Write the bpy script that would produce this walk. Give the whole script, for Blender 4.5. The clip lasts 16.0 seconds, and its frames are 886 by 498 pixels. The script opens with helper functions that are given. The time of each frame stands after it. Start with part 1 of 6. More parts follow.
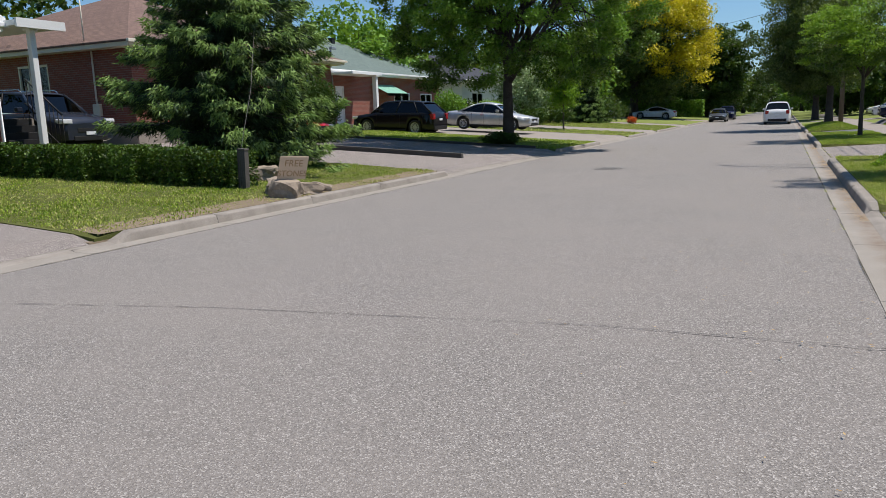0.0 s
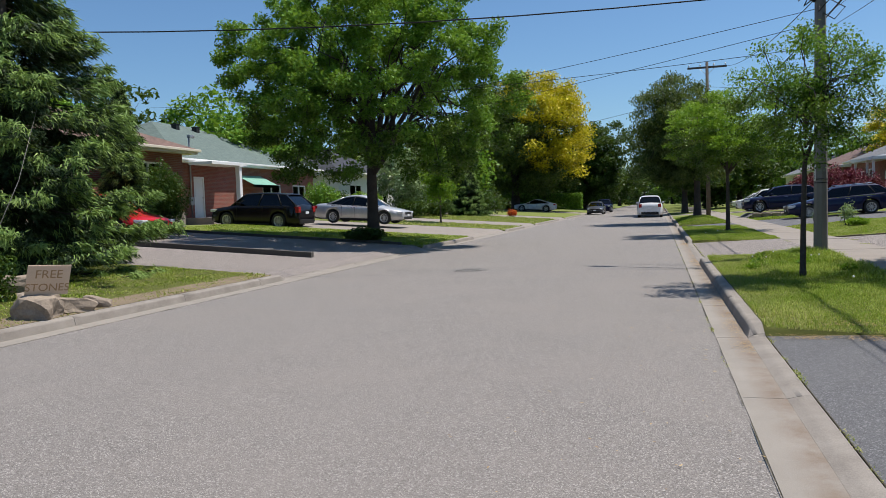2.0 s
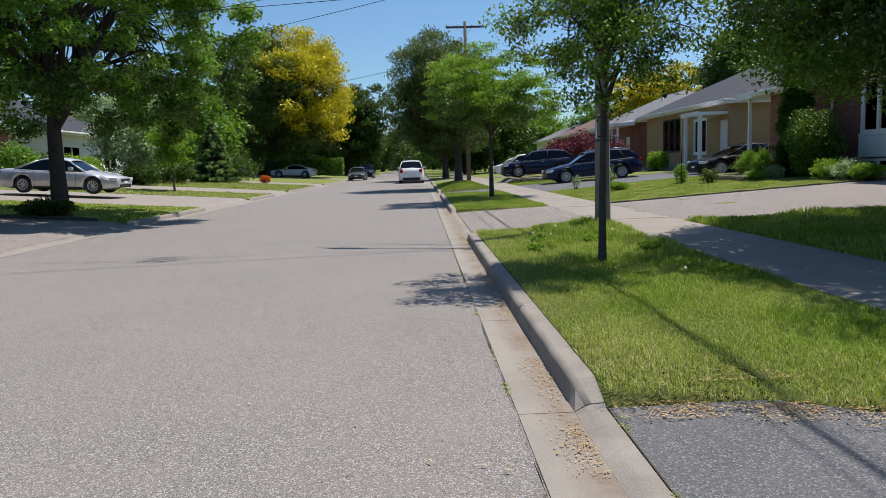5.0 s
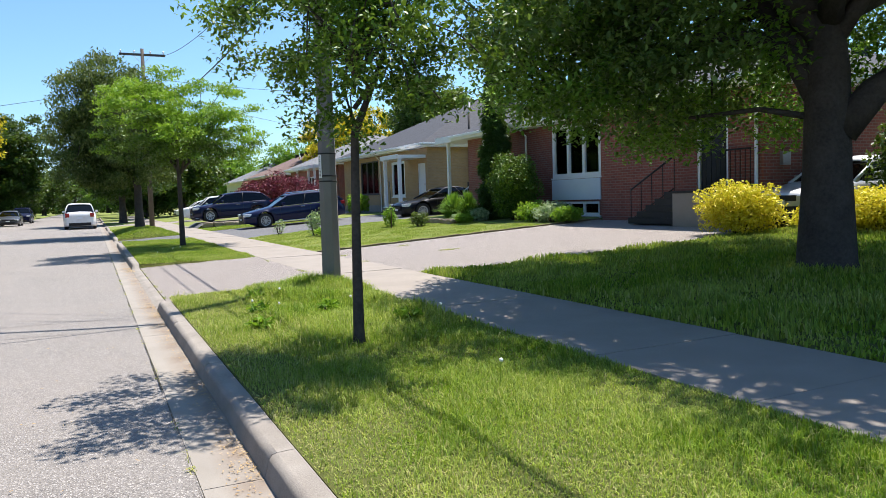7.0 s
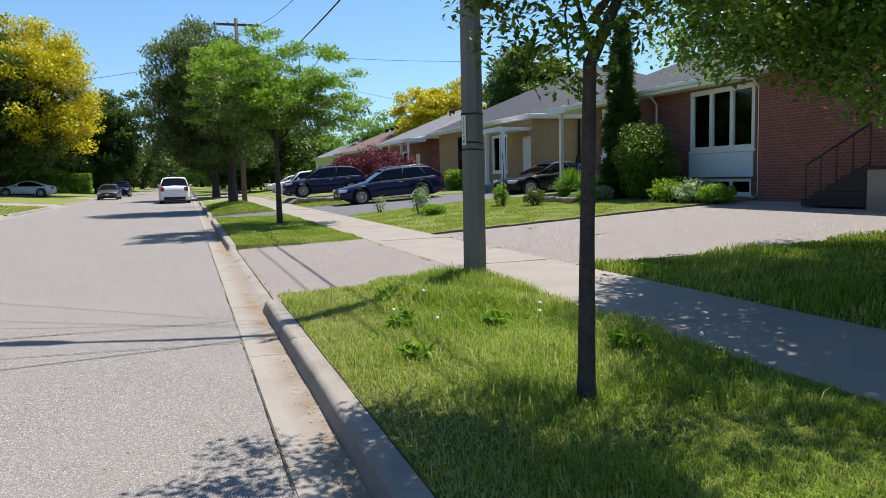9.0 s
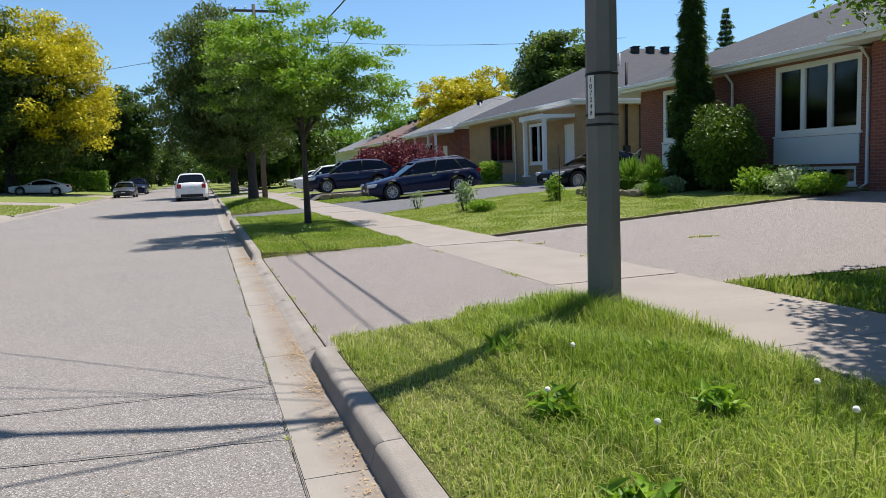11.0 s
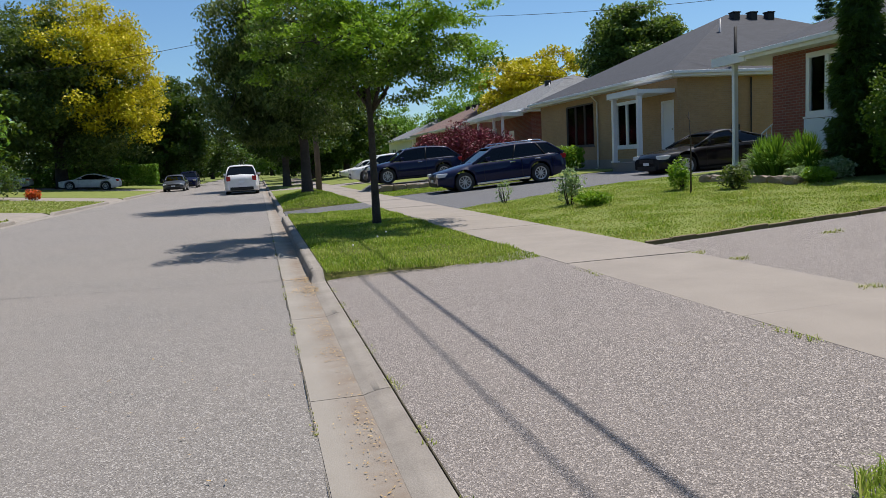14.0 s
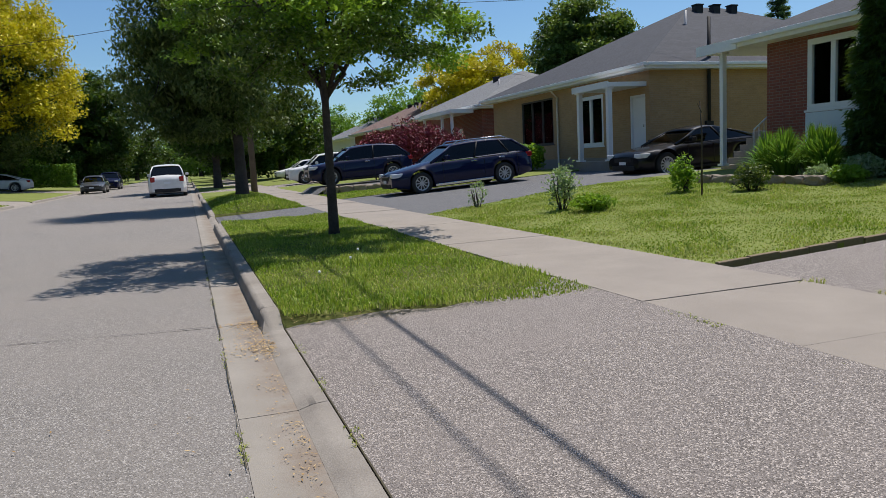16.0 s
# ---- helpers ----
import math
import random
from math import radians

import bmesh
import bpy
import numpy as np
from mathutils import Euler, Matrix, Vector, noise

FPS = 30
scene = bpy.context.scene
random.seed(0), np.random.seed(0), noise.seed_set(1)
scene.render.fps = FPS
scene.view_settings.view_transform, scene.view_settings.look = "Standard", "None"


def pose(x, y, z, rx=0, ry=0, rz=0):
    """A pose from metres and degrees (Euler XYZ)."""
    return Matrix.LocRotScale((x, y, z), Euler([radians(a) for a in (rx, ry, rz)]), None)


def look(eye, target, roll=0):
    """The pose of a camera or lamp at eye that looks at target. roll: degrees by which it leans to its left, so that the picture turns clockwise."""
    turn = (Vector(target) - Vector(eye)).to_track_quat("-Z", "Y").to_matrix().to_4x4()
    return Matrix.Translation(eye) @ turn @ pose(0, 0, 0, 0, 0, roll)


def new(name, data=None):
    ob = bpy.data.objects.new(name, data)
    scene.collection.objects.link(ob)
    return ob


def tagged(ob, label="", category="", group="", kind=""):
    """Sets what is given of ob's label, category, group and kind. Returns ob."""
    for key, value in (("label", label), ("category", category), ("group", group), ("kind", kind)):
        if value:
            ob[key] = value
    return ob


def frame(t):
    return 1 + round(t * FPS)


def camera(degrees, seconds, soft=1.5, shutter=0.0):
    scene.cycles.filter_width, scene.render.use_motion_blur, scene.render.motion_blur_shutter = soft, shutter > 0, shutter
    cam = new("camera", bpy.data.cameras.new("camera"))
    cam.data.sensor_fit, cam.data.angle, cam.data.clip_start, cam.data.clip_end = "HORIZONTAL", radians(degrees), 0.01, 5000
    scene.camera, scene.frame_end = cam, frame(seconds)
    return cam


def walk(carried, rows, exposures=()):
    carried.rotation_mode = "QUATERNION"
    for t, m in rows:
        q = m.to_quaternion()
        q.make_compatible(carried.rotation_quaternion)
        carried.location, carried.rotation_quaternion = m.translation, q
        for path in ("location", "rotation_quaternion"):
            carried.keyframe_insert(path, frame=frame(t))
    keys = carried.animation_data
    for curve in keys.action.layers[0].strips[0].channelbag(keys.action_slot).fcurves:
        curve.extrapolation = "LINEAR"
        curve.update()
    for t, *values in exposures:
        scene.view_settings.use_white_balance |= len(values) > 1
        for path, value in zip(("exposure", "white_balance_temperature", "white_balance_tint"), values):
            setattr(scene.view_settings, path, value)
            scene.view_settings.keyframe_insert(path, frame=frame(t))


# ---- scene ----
cam = camera(61.7, 16.0, 0.8)
PATH = [
    (0, (-0.989, -0.453, 1.402), (-1.812, 1.336, 1.055), -2.0),
    (0.5, (-0.978, 0.179, 1.403), (-1.977, 1.877, 1.06), -2.0),
    (1, (-0.934, 0.791, 1.484), (-2.036, 2.454, 1.347), -1.9),
    (1.5, (-0.861, 1.498, 1.475), (-1.75, 3.285, 1.354), -2.1),
    (2, (-0.874, 2.232, 1.468), (-1.432, 4.149, 1.352), -1.8),
    (2.5, (-0.873, 3.062, 1.447), (-1.145, 5.039, 1.329), -2.1),
    (3, (-0.872, 3.759, 1.415), (-1.053, 5.747, 1.285), -2.1),
    (3.2, (-0.873, 4.051, 1.421), (-0.989, 6.043, 1.281), -2.0),
    (5.3, (-0.773, 6.882, 1.37), (-0.637, 8.864, 1.14), -1.7),
    (5.5, (-0.749, 7.145, 1.392), (-0.433, 9.109, 1.179), -1.0),
    (6, (-0.655, 7.833, 1.387), (0.138, 9.663, 1.232), -0.4),
    (6.5, (-0.667, 8.473, 1.396), (0.415, 10.148, 1.245), -1.5),
    (7, (-0.723, 9.059, 1.423), (0.126, 10.865, 1.283), -1.8),
    (7.5, (-0.775, 9.684, 1.434), (0.052, 11.499, 1.287), -1.9),
    (8, (-0.757, 10.365, 1.43), (-0.097, 12.247, 1.276), -1.8),
    (8.5, (-0.757, 11.014, 1.427), (-0.106, 12.897, 1.247), -1.6),
    (9, (-0.703, 11.701, 1.41), (-0.059, 13.585, 1.214), -1.4),
    (9.2, (-0.701, 11.971, 1.408), (-0.061, 13.855, 1.207), -1.3),
    (11.3, (-0.647, 14.812, 1.379), (-0.051, 16.709, 1.167), -2.2),
    (11.5, (-0.656, 15.084, 1.354), (-0.058, 16.981, 1.143), -2.4),
    (12, (-0.591, 15.752, 1.363), (-0.05, 17.666, 1.146), -3.3),
    (12.5, (-0.558, 16.402, 1.37), (-0.047, 18.321, 1.131), -3.7),
    (13, (-0.517, 17.071, 1.333), (-0.079, 19.003, 1.055), -3.9),
    (13.5, (-0.531, 17.711, 1.323), (-0.197, 19.663, 1.045), -4.0),
    (14, (-0.497, 18.373, 1.342), (-0.03, 20.303, 1.108), -3.0),
    (14.5, (-0.468, 19.064, 1.316), (0.02, 20.992, 1.105), -3.1),
    (15, (-0.443, 19.736, 1.298), (0.138, 21.638, 1.083), -3.0),
    (15.5, (-0.454, 20.447, 1.31), (0.138, 22.344, 1.087), -3.1),
    (16, (-0.453, 21.149, 1.297), (0.182, 23.03, 1.057), -2.9),
]
walk(cam, [(t, look(eye, target, roll)) for t, eye, target, roll in PATH],
     [(0, 0.12), (3.2, 0.14), (5.5, 0.3), (6.5, 0.95), (7.2, 0.86), (9, 0.6), (11.5, 0.44), (12.5, 0.29), (14, 0.15), (16, 0.05)])

# ---- light ----
SUN_EL, SUN_DIR = radians(66), Vector((0.84, 0.54, 0)).normalized()
to_sun = Vector((SUN_DIR.x * math.cos(SUN_EL), SUN_DIR.y * math.cos(SUN_EL), math.sin(SUN_EL)))
world = bpy.data.worlds.new("sky")
world.use_nodes = True
scene.world = world
wn = world.node_tree
sky = wn.nodes.new("ShaderNodeTexSky")
sky.sky_type, sky.sun_disc, sky.sun_elevation = "NISHITA", False, SUN_EL
sky.sun_rotation = math.atan2(SUN_DIR.x, SUN_DIR.y)
sky.altitude, sky.air_density, sky.dust_density, sky.ozone_density = 0, 1.0, 0.6, 3.0
wn.nodes["Background"].inputs["Strength"].default_value = 0.09
tint = wn.nodes.new("ShaderNodeMix")
tint.data_type, tint.blend_type = "RGBA", "MULTIPLY"
tint.inputs[0].default_value, tint.inputs[7].default_value = 1.0, (0.82, 1.04, 1.20, 1)
wn.links.new(sky.outputs[0], tint.inputs[6])
wn.links.new(tint.outputs[2], wn.nodes["Background"].inputs["Color"])
sun = new("sun", bpy.data.lights.new("sun", "SUN"))
sun.data.energy, sun.data.angle, sun.data.color = 5.0, radians(0.55), (1.0, 0.935, 0.875)
sun.matrix_world = look(to_sun * 50, (0, 0, 0))


# ---- materials ----
def ramp(nt, fac, stops):
    r = nt.nodes.new("ShaderNodeValToRGB")
    while len(r.color_ramp.elements) < len(stops):
        r.color_ramp.elements.new(0.5)
    for e, (p, c) in zip(r.color_ramp.elements, stops):
        e.position, e.color = p, (*c, 1)
    nt.links.new(fac, r.inputs[0])
    return r.outputs[0]


def noise_tex(nt, vec, scale, detail=4.0, rough=0.6):
    n = nt.nodes.new("ShaderNodeTexNoise")
    n.inputs["Scale"].default_value, n.inputs["Detail"].default_value, n.inputs["Roughness"].default_value = scale, detail, rough
    nt.links.new(vec, n.inputs["Vector"])
    return n.outputs["Fac"]


def mixed(nt, fac, a, b, mode="MIX"):
    m = nt.nodes.new("ShaderNodeMix")
    m.data_type, m.blend_type = "RGBA", mode
    for key, v in ((0, fac), (6, a), (7, b)):
        if isinstance(v, (int, float)):
            m.inputs[key].default_value = v
        elif isinstance(v, tuple):
            m.inputs[key].default_value = (*v, 1)
        else:
            nt.links.new(v, m.inputs[key])
    return m.outputs[2]


def start(name):
    m = bpy.data.materials.new(name)
    m.use_nodes = True
    nt = m.node_tree
    geo = nt.nodes.new("ShaderNodeNewGeometry")
    return m, nt, nt.nodes["Principled BSDF"], geo


def bumped(nt, bsdf, height, strength, dist=0.01):
    b = nt.nodes.new("ShaderNodeBump")
    b.inputs["Strength"].default_value, b.inputs["Distance"].default_value = strength, dist
    nt.links.new(height, b.inputs["Height"])
    nt.links.new(b.outputs[0], bsdf.inputs["Normal"])


def plain(name, a, b, scale=6.0, rough=0.7, metal=0.0, fine=60.0, bump=0.15, spec=0.5):
    """A surface that varies between two colours at two scales, with fine relief."""
    m, nt, bs, geo = start(name)
    big = noise_tex(nt, geo.outputs["Position"], scale)
    small = noise_tex(nt, geo.outputs["Position"], fine)
    mid = tuple((p + q) / 2 for p, q in zip(a, b))
    c = mixed(nt, 0.5, ramp(nt, big, ((0.3, a), (0.7, b))), ramp(nt, small, ((0.3, a), (0.5, mid), (0.7, b))))
    nt.links.new(c, bs.inputs["Base Color"])
    bs.inputs["Roughness"].default_value, bs.inputs["Metallic"].default_value = rough, metal
    bs.inputs["Specular IOR Level"].default_value = spec
    bumped(nt, bs, small, bump)
    return m


def asphalt(name, dark, light, stone, worn, grain=125, chips=0.9, bump=0.5):
    m, nt, bs, geo = start(name)
    pos = geo.outputs["Position"]
    v = nt.nodes.new("ShaderNodeTexVoronoi")
    v.inputs["Scale"].default_value = grain
    nt.links.new(pos, v.inputs["Vector"])
    sep = nt.nodes.new("ShaderNodeSeparateColor")
    nt.links.new(v.outputs["Color"], sep.inputs[0])
    speck = ramp(nt, sep.outputs[0], ((0.0, dark), (0.5, light), (chips - 0.06, light), (chips, stone)))
    patch = noise_tex(nt, pos, 0.45, 5.0, 0.65)
    c = mixed(nt, ramp(nt, patch, ((0.35, (0, 0, 0)), (0.72, (1, 1, 1)))), speck, mixed(nt, 0.55, speck, worn))
    stain = noise_tex(nt, pos, 2.3, 6.0, 0.7)
    c = mixed(nt, ramp(nt, stain, ((0.62, (0, 0, 0)), (0.85, (0.45, 0.45, 0.45)))), c, dark)
    nt.links.new(c, bs.inputs["Base Color"])
    bs.inputs["Roughness"].default_value = 0.9
    bumped(nt, bs, v.outputs["Distance"], bump, 0.006)
    return m


def coursed(name, c1, c2, mortar, w, h, gap, bump=0.4, rough=0.9, var=0.5):
    """Courses of bricks or shingles that run round the walls or up the slope."""
    m, nt, bs, geo = start(name)
    sp = nt.nodes.new("ShaderNodeSeparateXYZ")
    nt.links.new(geo.outputs["Position"], sp.inputs[0])
    sn = nt.nodes.new("ShaderNodeSeparateXYZ")
    nt.links.new(geo.outputs["True Normal"], sn.inputs[0])

    def op(kind, a, b):
        o = nt.nodes.new("ShaderNodeMath")
        o.operation = kind
        for i, v in enumerate((a, b)):
            if isinstance(v, (int, float)):
                o.inputs[i].default_value = v
            else:
                nt.links.new(v, o.inputs[i])
        return o.outputs[0]
    facing_x = op("GREATER_THAN", op("ABSOLUTE", sn.outputs[0], 0), op("ABSOLUTE", sn.outputs[1], 0))
    along = op("ADD", op("MULTIPLY", sp.outputs[1], facing_x), op("MULTIPLY", sp.outputs[0], op("SUBTRACT", 1.0, facing_x)))
    cv = nt.nodes.new("ShaderNodeCombineXYZ")
    nt.links.new(along, cv.inputs[0])
    nt.links.new(sp.outputs[2], cv.inputs[1])
    t = nt.nodes.new("ShaderNodeTexBrick")
    t.inputs["Scale"].default_value = 1.0
    t.inputs["Brick Width"].default_value, t.inputs["Row Height"].default_value, t.inputs["Mortar Size"].default_value = w, h, gap
    t.inputs["Mortar Smooth"].default_value = 0.2
    t.inputs["Color1"].default_value, t.inputs["Color2"].default_value, t.inputs["Mortar"].default_value = (*c1, 1), (*c2, 1), (*mortar, 1)
    nt.links.new(cv.outputs[0], t.inputs["Vector"])
    n = noise_tex(nt, geo.outputs["Position"], 1.2, 6.0, 0.7)
    c = mixed(nt, ramp(nt, n, ((0.3, (0, 0, 0)), (0.8, (var, var, var)))), t.outputs["Color"], tuple(0.55 * k for k in c1))
    g = noise_tex(nt, geo.outputs["Position"], 90.0)
    c = mixed(nt, 0.25, c, ramp(nt, g, ((0.3, (0.1, 0.1, 0.1)), (0.7, (0.9, 0.9, 0.9)))), "OVERLAY")
    nt.links.new(c, bs.inputs["Base Color"])
    bs.inputs["Roughness"].default_value = rough
    inv = nt.nodes.new("ShaderNodeMath")
    inv.operation = "SUBTRACT"
    inv.inputs[0].default_value = 1.0
    nt.links.new(t.outputs["Fac"], inv.inputs[1])
    bumped(nt, bs, inv.outputs[0], bump, 0.008)
    return m


def leafy(name, stops, through_light=0.35, rough=0.45):
    m, nt, bs, geo = start(name)
    c = ramp(nt, geo.outputs["Random Per Island"], stops)
    big = noise_tex(nt, geo.outputs["Position"], 0.7, 2.0)
    c = mixed(nt, 0.3, c, ramp(nt, big, ((0.35, stops[0][1]), (0.65, stops[-1][1]))))
    nt.links.new(c, bs.inputs["Base Color"])
    bs.inputs["Roughness"].default_value, bs.inputs["Specular IOR Level"].default_value = rough, 0.2
    tr = nt.nodes.new("ShaderNodeBsdfTranslucent")
    nt.links.new(mixed(nt, 0.5, c, (0.25, 0.36, 0.02)), tr.inputs["Color"])
    mx = nt.nodes.new("ShaderNodeMixShader")
    mx.inputs[0].default_value = through_light
    nt.links.new(bs.outputs[0], mx.inputs[1])
    nt.links.new(tr.outputs[0], mx.inputs[2])
    nt.links.new(mx.outputs[0], nt.nodes["Material Output"].inputs["Surface"])
    return m


def glassy(name, tint, clear=0.5):
    m, nt, bs, geo = start(name)
    fr = nt.nodes.new("ShaderNodeFresnel")
    fr.inputs["IOR"].default_value = 1.5
    tp = nt.nodes.new("ShaderNodeBsdfTransparent")
    tp.inputs["Color"].default_value = (*tint, 1)
    gl = nt.nodes.new("ShaderNodeBsdfGlossy")
    gl.inputs["Roughness"].default_value = 0.02
    mx = nt.nodes.new("ShaderNodeMixShader")
    nt.links.new(fr.outputs[0], mx.inputs[0])
    nt.links.new(tp.outputs[0], mx.inputs[1])
    nt.links.new(gl.outputs[0], mx.inputs[2])
    nt.links.new(mx.outputs[0], nt.nodes["Material Output"].inputs["Surface"])
    return m


def car_paint(name, c, flake=0.3):
    m, nt, bs, geo = start(name)
    n = noise_tex(nt, geo.outputs["Position"], 3.0)
    nt.links.new(ramp(nt, n, ((0.3, tuple(0.9 * k for k in c)), (0.7, tuple(1.1 * k for k in c)))), bs.inputs["Base Color"])
    bs.inputs["Metallic"].default_value, bs.inputs["Roughness"].default_value = flake, 0.45
    bs.inputs["Coat Weight"].default_value, bs.inputs["Coat Roughness"].default_value = 0.6, 0.02
    bs.inputs["Specular IOR Level"].default_value = 0.078
    return m


def silted(m, centre, width, colour):
    """Brown dirt along one line of the street, patchy."""
    nt, bs = m.node_tree, m.node_tree.nodes["Principled BSDF"]
    geo = nt.nodes.new("ShaderNodeNewGeometry")
    old = bs.inputs["Base Color"].links[0].from_socket
    sp = nt.nodes.new("ShaderNodeSeparateXYZ")
    nt.links.new(geo.outputs["Position"], sp.inputs[0])
    band = nt.nodes.new("ShaderNodeMapRange")
    band.inputs["From Min"].default_value, band.inputs["From Max"].default_value = centre - width / 2, centre + width / 2
    nt.links.new(sp.outputs[0], band.inputs["Value"])
    n = noise_tex(nt, geo.outputs["Position"], 2.6, 6.0, 0.7)
    mul = nt.nodes.new("ShaderNodeMath")
    mul.operation = "MULTIPLY"
    nt.links.new(band.outputs[0], mul.inputs[0])
    nt.links.new(ramp(nt, n, ((0.32, (0, 0, 0)), (0.62, (0.85, 0.85, 0.85)))), mul.inputs[1])
    nt.links.new(mixed(nt, mul.outputs[0], old, colour), bs.inputs["Base Color"])


ROAD = asphalt("road_asphalt", (0.085, 0.078, 0.071), (0.208, 0.191, 0.174), (0.40, 0.375, 0.345), (0.24, 0.215, 0.192), 150)
DRIVE = asphalt("driveway_asphalt", (0.06, 0.051, 0.046), (0.225, 0.198, 0.18), (0.54, 0.48, 0.43), (0.26, 0.226, 0.204), 165, 0.86, 0.9)
DARK_DRIVE = asphalt("dark_asphalt", (0.05, 0.05, 0.053), (0.105, 0.105, 0.11), (0.22, 0.22, 0.22), (0.14, 0.14, 0.14))
GUTTER = plain("gutter_concrete", (0.22, 0.198, 0.168), (0.315, 0.285, 0.245), 1.8, 0.9, 0, 140, 0.3)
silted(GUTTER, -0.15, 0.15, (0.185, 0.135, 0.095))
CONCRETE = plain("concrete", (0.215, 0.188, 0.16), (0.305, 0.268, 0.228), 1.6, 0.9, 0, 140, 0.25)
KERB = plain("kerb_concrete", (0.165, 0.143, 0.12), (0.335, 0.303, 0.262), 2.5, 0.9, 0, 120, 0.35)
SOIL = plain("soil", (0.13, 0.16, 0.04), (0.22, 0.25, 0.075), 1.2, 1.0, 0, 70, 0.6, 0.1)
EARTH = plain("bare_earth", (0.16, 0.125, 0.085), (0.25, 0.20, 0.14), 3.0, 1.0, 0, 60, 0.6, 0.1)
TURF = plain("turf_soil", (0.06, 0.068, 0.018), (0.125, 0.135, 0.042), 1.2, 1.0, 0, 70, 0.6, 0.1)
JOINT = plain("joint_dirt", (0.055, 0.048, 0.034), (0.10, 0.09, 0.06), 4.0, 1.0, 0, 60, 0.6, 0.1)
TAR = plain("tar", (0.06, 0.057, 0.054), (0.09, 0.087, 0.082), 3, 0.8, 0, 60, 0.2)
BRICK_RED = coursed("red_brick", (0.275, 0.08, 0.052), (0.195, 0.056, 0.04), (0.25, 0.18, 0.145), 0.215, 0.072, 0.009)
BRICK_TAN = coursed("tan_brick", (0.45, 0.285, 0.135), (0.38, 0.235, 0.11), (0.40, 0.29, 0.17), 0.215, 0.072, 0.008)
SHINGLE_GREY = coursed("grey_shingles", (0.046, 0.050, 0.062), (0.033, 0.036, 0.045), (0.022, 0.023, 0.027), 0.30, 0.065, 0.006, 0.3)
SHINGLE_PALE = coursed("pale_shingles", (0.20, 0.205, 0.21), (0.165, 0.17, 0.175), (0.09, 0.09, 0.09), 0.30, 0.065, 0.006, 0.3)
SHINGLE_BROWN = coursed("brown_shingles", (0.215, 0.135, 0.105), (0.155, 0.096, 0.076), (0.07, 0.046, 0.038), 0.30, 0.065, 0.006, 0.3)
SHINGLE_GREEN = coursed("green_shingles", (0.15, 0.20, 0.175), (0.115, 0.16, 0.14), (0.06, 0.08, 0.07), 0.30, 0.065, 0.006, 0.3)
WHITE = plain("white_paint", (0.72, 0.72, 0.70), (0.82, 0.82, 0.80), 1.5, 0.5, 0, 30, 0.05)
CREAM = plain("cream_fascia", (0.66, 0.60, 0.48), (0.74, 0.68, 0.56), 1.5, 0.55, 0, 30, 0.05)
BLUE_WHITE = plain("pale_panel", (0.60, 0.66, 0.70), (0.70, 0.76, 0.79), 1.5, 0.55, 0, 30, 0.05)
GREY_METAL = plain("grey_metal", (0.30, 0.30, 0.30), (0.42, 0.42, 0.42), 3, 0.45, 0.7, 50, 0.1)
BLACK = plain("black_paint", (0.012, 0.012, 0.012), (0.026, 0.026, 0.026), 4, 0.6, 0, 60, 0.15, 0.3)
RUBBER = plain("rubber", (0.018, 0.018, 0.018), (0.035, 0.034, 0.033), 8, 0.85, 0, 120, 0.3)
ALLOY = plain("alloy", (0.55, 0.56, 0.58), (0.66, 0.67, 0.69), 5, 0.3, 0.35, 60, 0.03)
CHROME = plain("chrome", (0.75, 0.75, 0.76), (0.82, 0.82, 0.83), 5, 0.1, 1.0, 60, 0.0)
PLATE = plain("licence_plate", (0.72, 0.74, 0.78), (0.8, 0.82, 0.85), 8, 0.5)
POLE_CONC = plain("pole_concrete", (0.14, 0.132, 0.122), (0.225, 0.212, 0.196), 1.2, 0.85, 0, 110, 0.3)
WOOD_POLE = plain("pole_wood", (0.07, 0.056, 0.046), (0.13, 0.105, 0.085), 2.0, 0.9, 0, 40, 0.5)
IRON = plain("cast_iron", (0.13, 0.122, 0.112), (0.19, 0.18, 0.165), 4.0, 0.8, 0, 60, 0.3)
TIMBER = plain("weathered_timber", (0.05, 0.045, 0.04), (0.10, 0.09, 0.08), 2.0, 0.9, 0, 30, 0.5)
CARDBOARD = plain("cardboard", (0.60, 0.46, 0.33), (0.70, 0.55, 0.41), 2.0, 0.9, 0, 60, 0.1)
INK = plain("marker_ink", (0.32, 0.20, 0.10), (0.38, 0.25, 0.13), 2.0, 0.8)
ROCK = plain("rock", (0.19, 0.15, 0.115), (0.35, 0.29, 0.22), 3.0, 0.95, 0, 25, 0.9)
BARK = plain("bark", (0.065, 0.055, 0.047), (0.16, 0.135, 0.115), 4.0, 0.95, 0, 26, 1.0, 0.2)
BARK_DARK = plain("dark_bark", (0.04, 0.034, 0.03), (0.10, 0.085, 0.075), 4.0, 0.95, 0, 26, 1.0, 0.2)
CURTAIN = plain("curtain", (0.5, 0.5, 0.47), (0.65, 0.65, 0.62), 4.0, 0.9)
INSIDE = plain("room_plaster", (0.20, 0.19, 0.17), (0.27, 0.25, 0.23), 2.0, 0.9)
AWNING = plain("green_awning", (0.16, 0.36, 0.27), (0.22, 0.44, 0.34), 2.0, 0.6)
GLASS = glassy("window_glass", (0.74, 0.78, 0.78))
CAR_GLASS = glassy("car_glass", (0.035, 0.045, 0.045))
LAMP_GLASS = plain("lamp_lens", (0.6, 0.62, 0.64), (0.75, 0.77, 0.78), 6, 0.12)
RED_LENS = plain("red_lens", (0.30, 0.012, 0.012), (0.42, 0.02, 0.02), 6, 0.15)
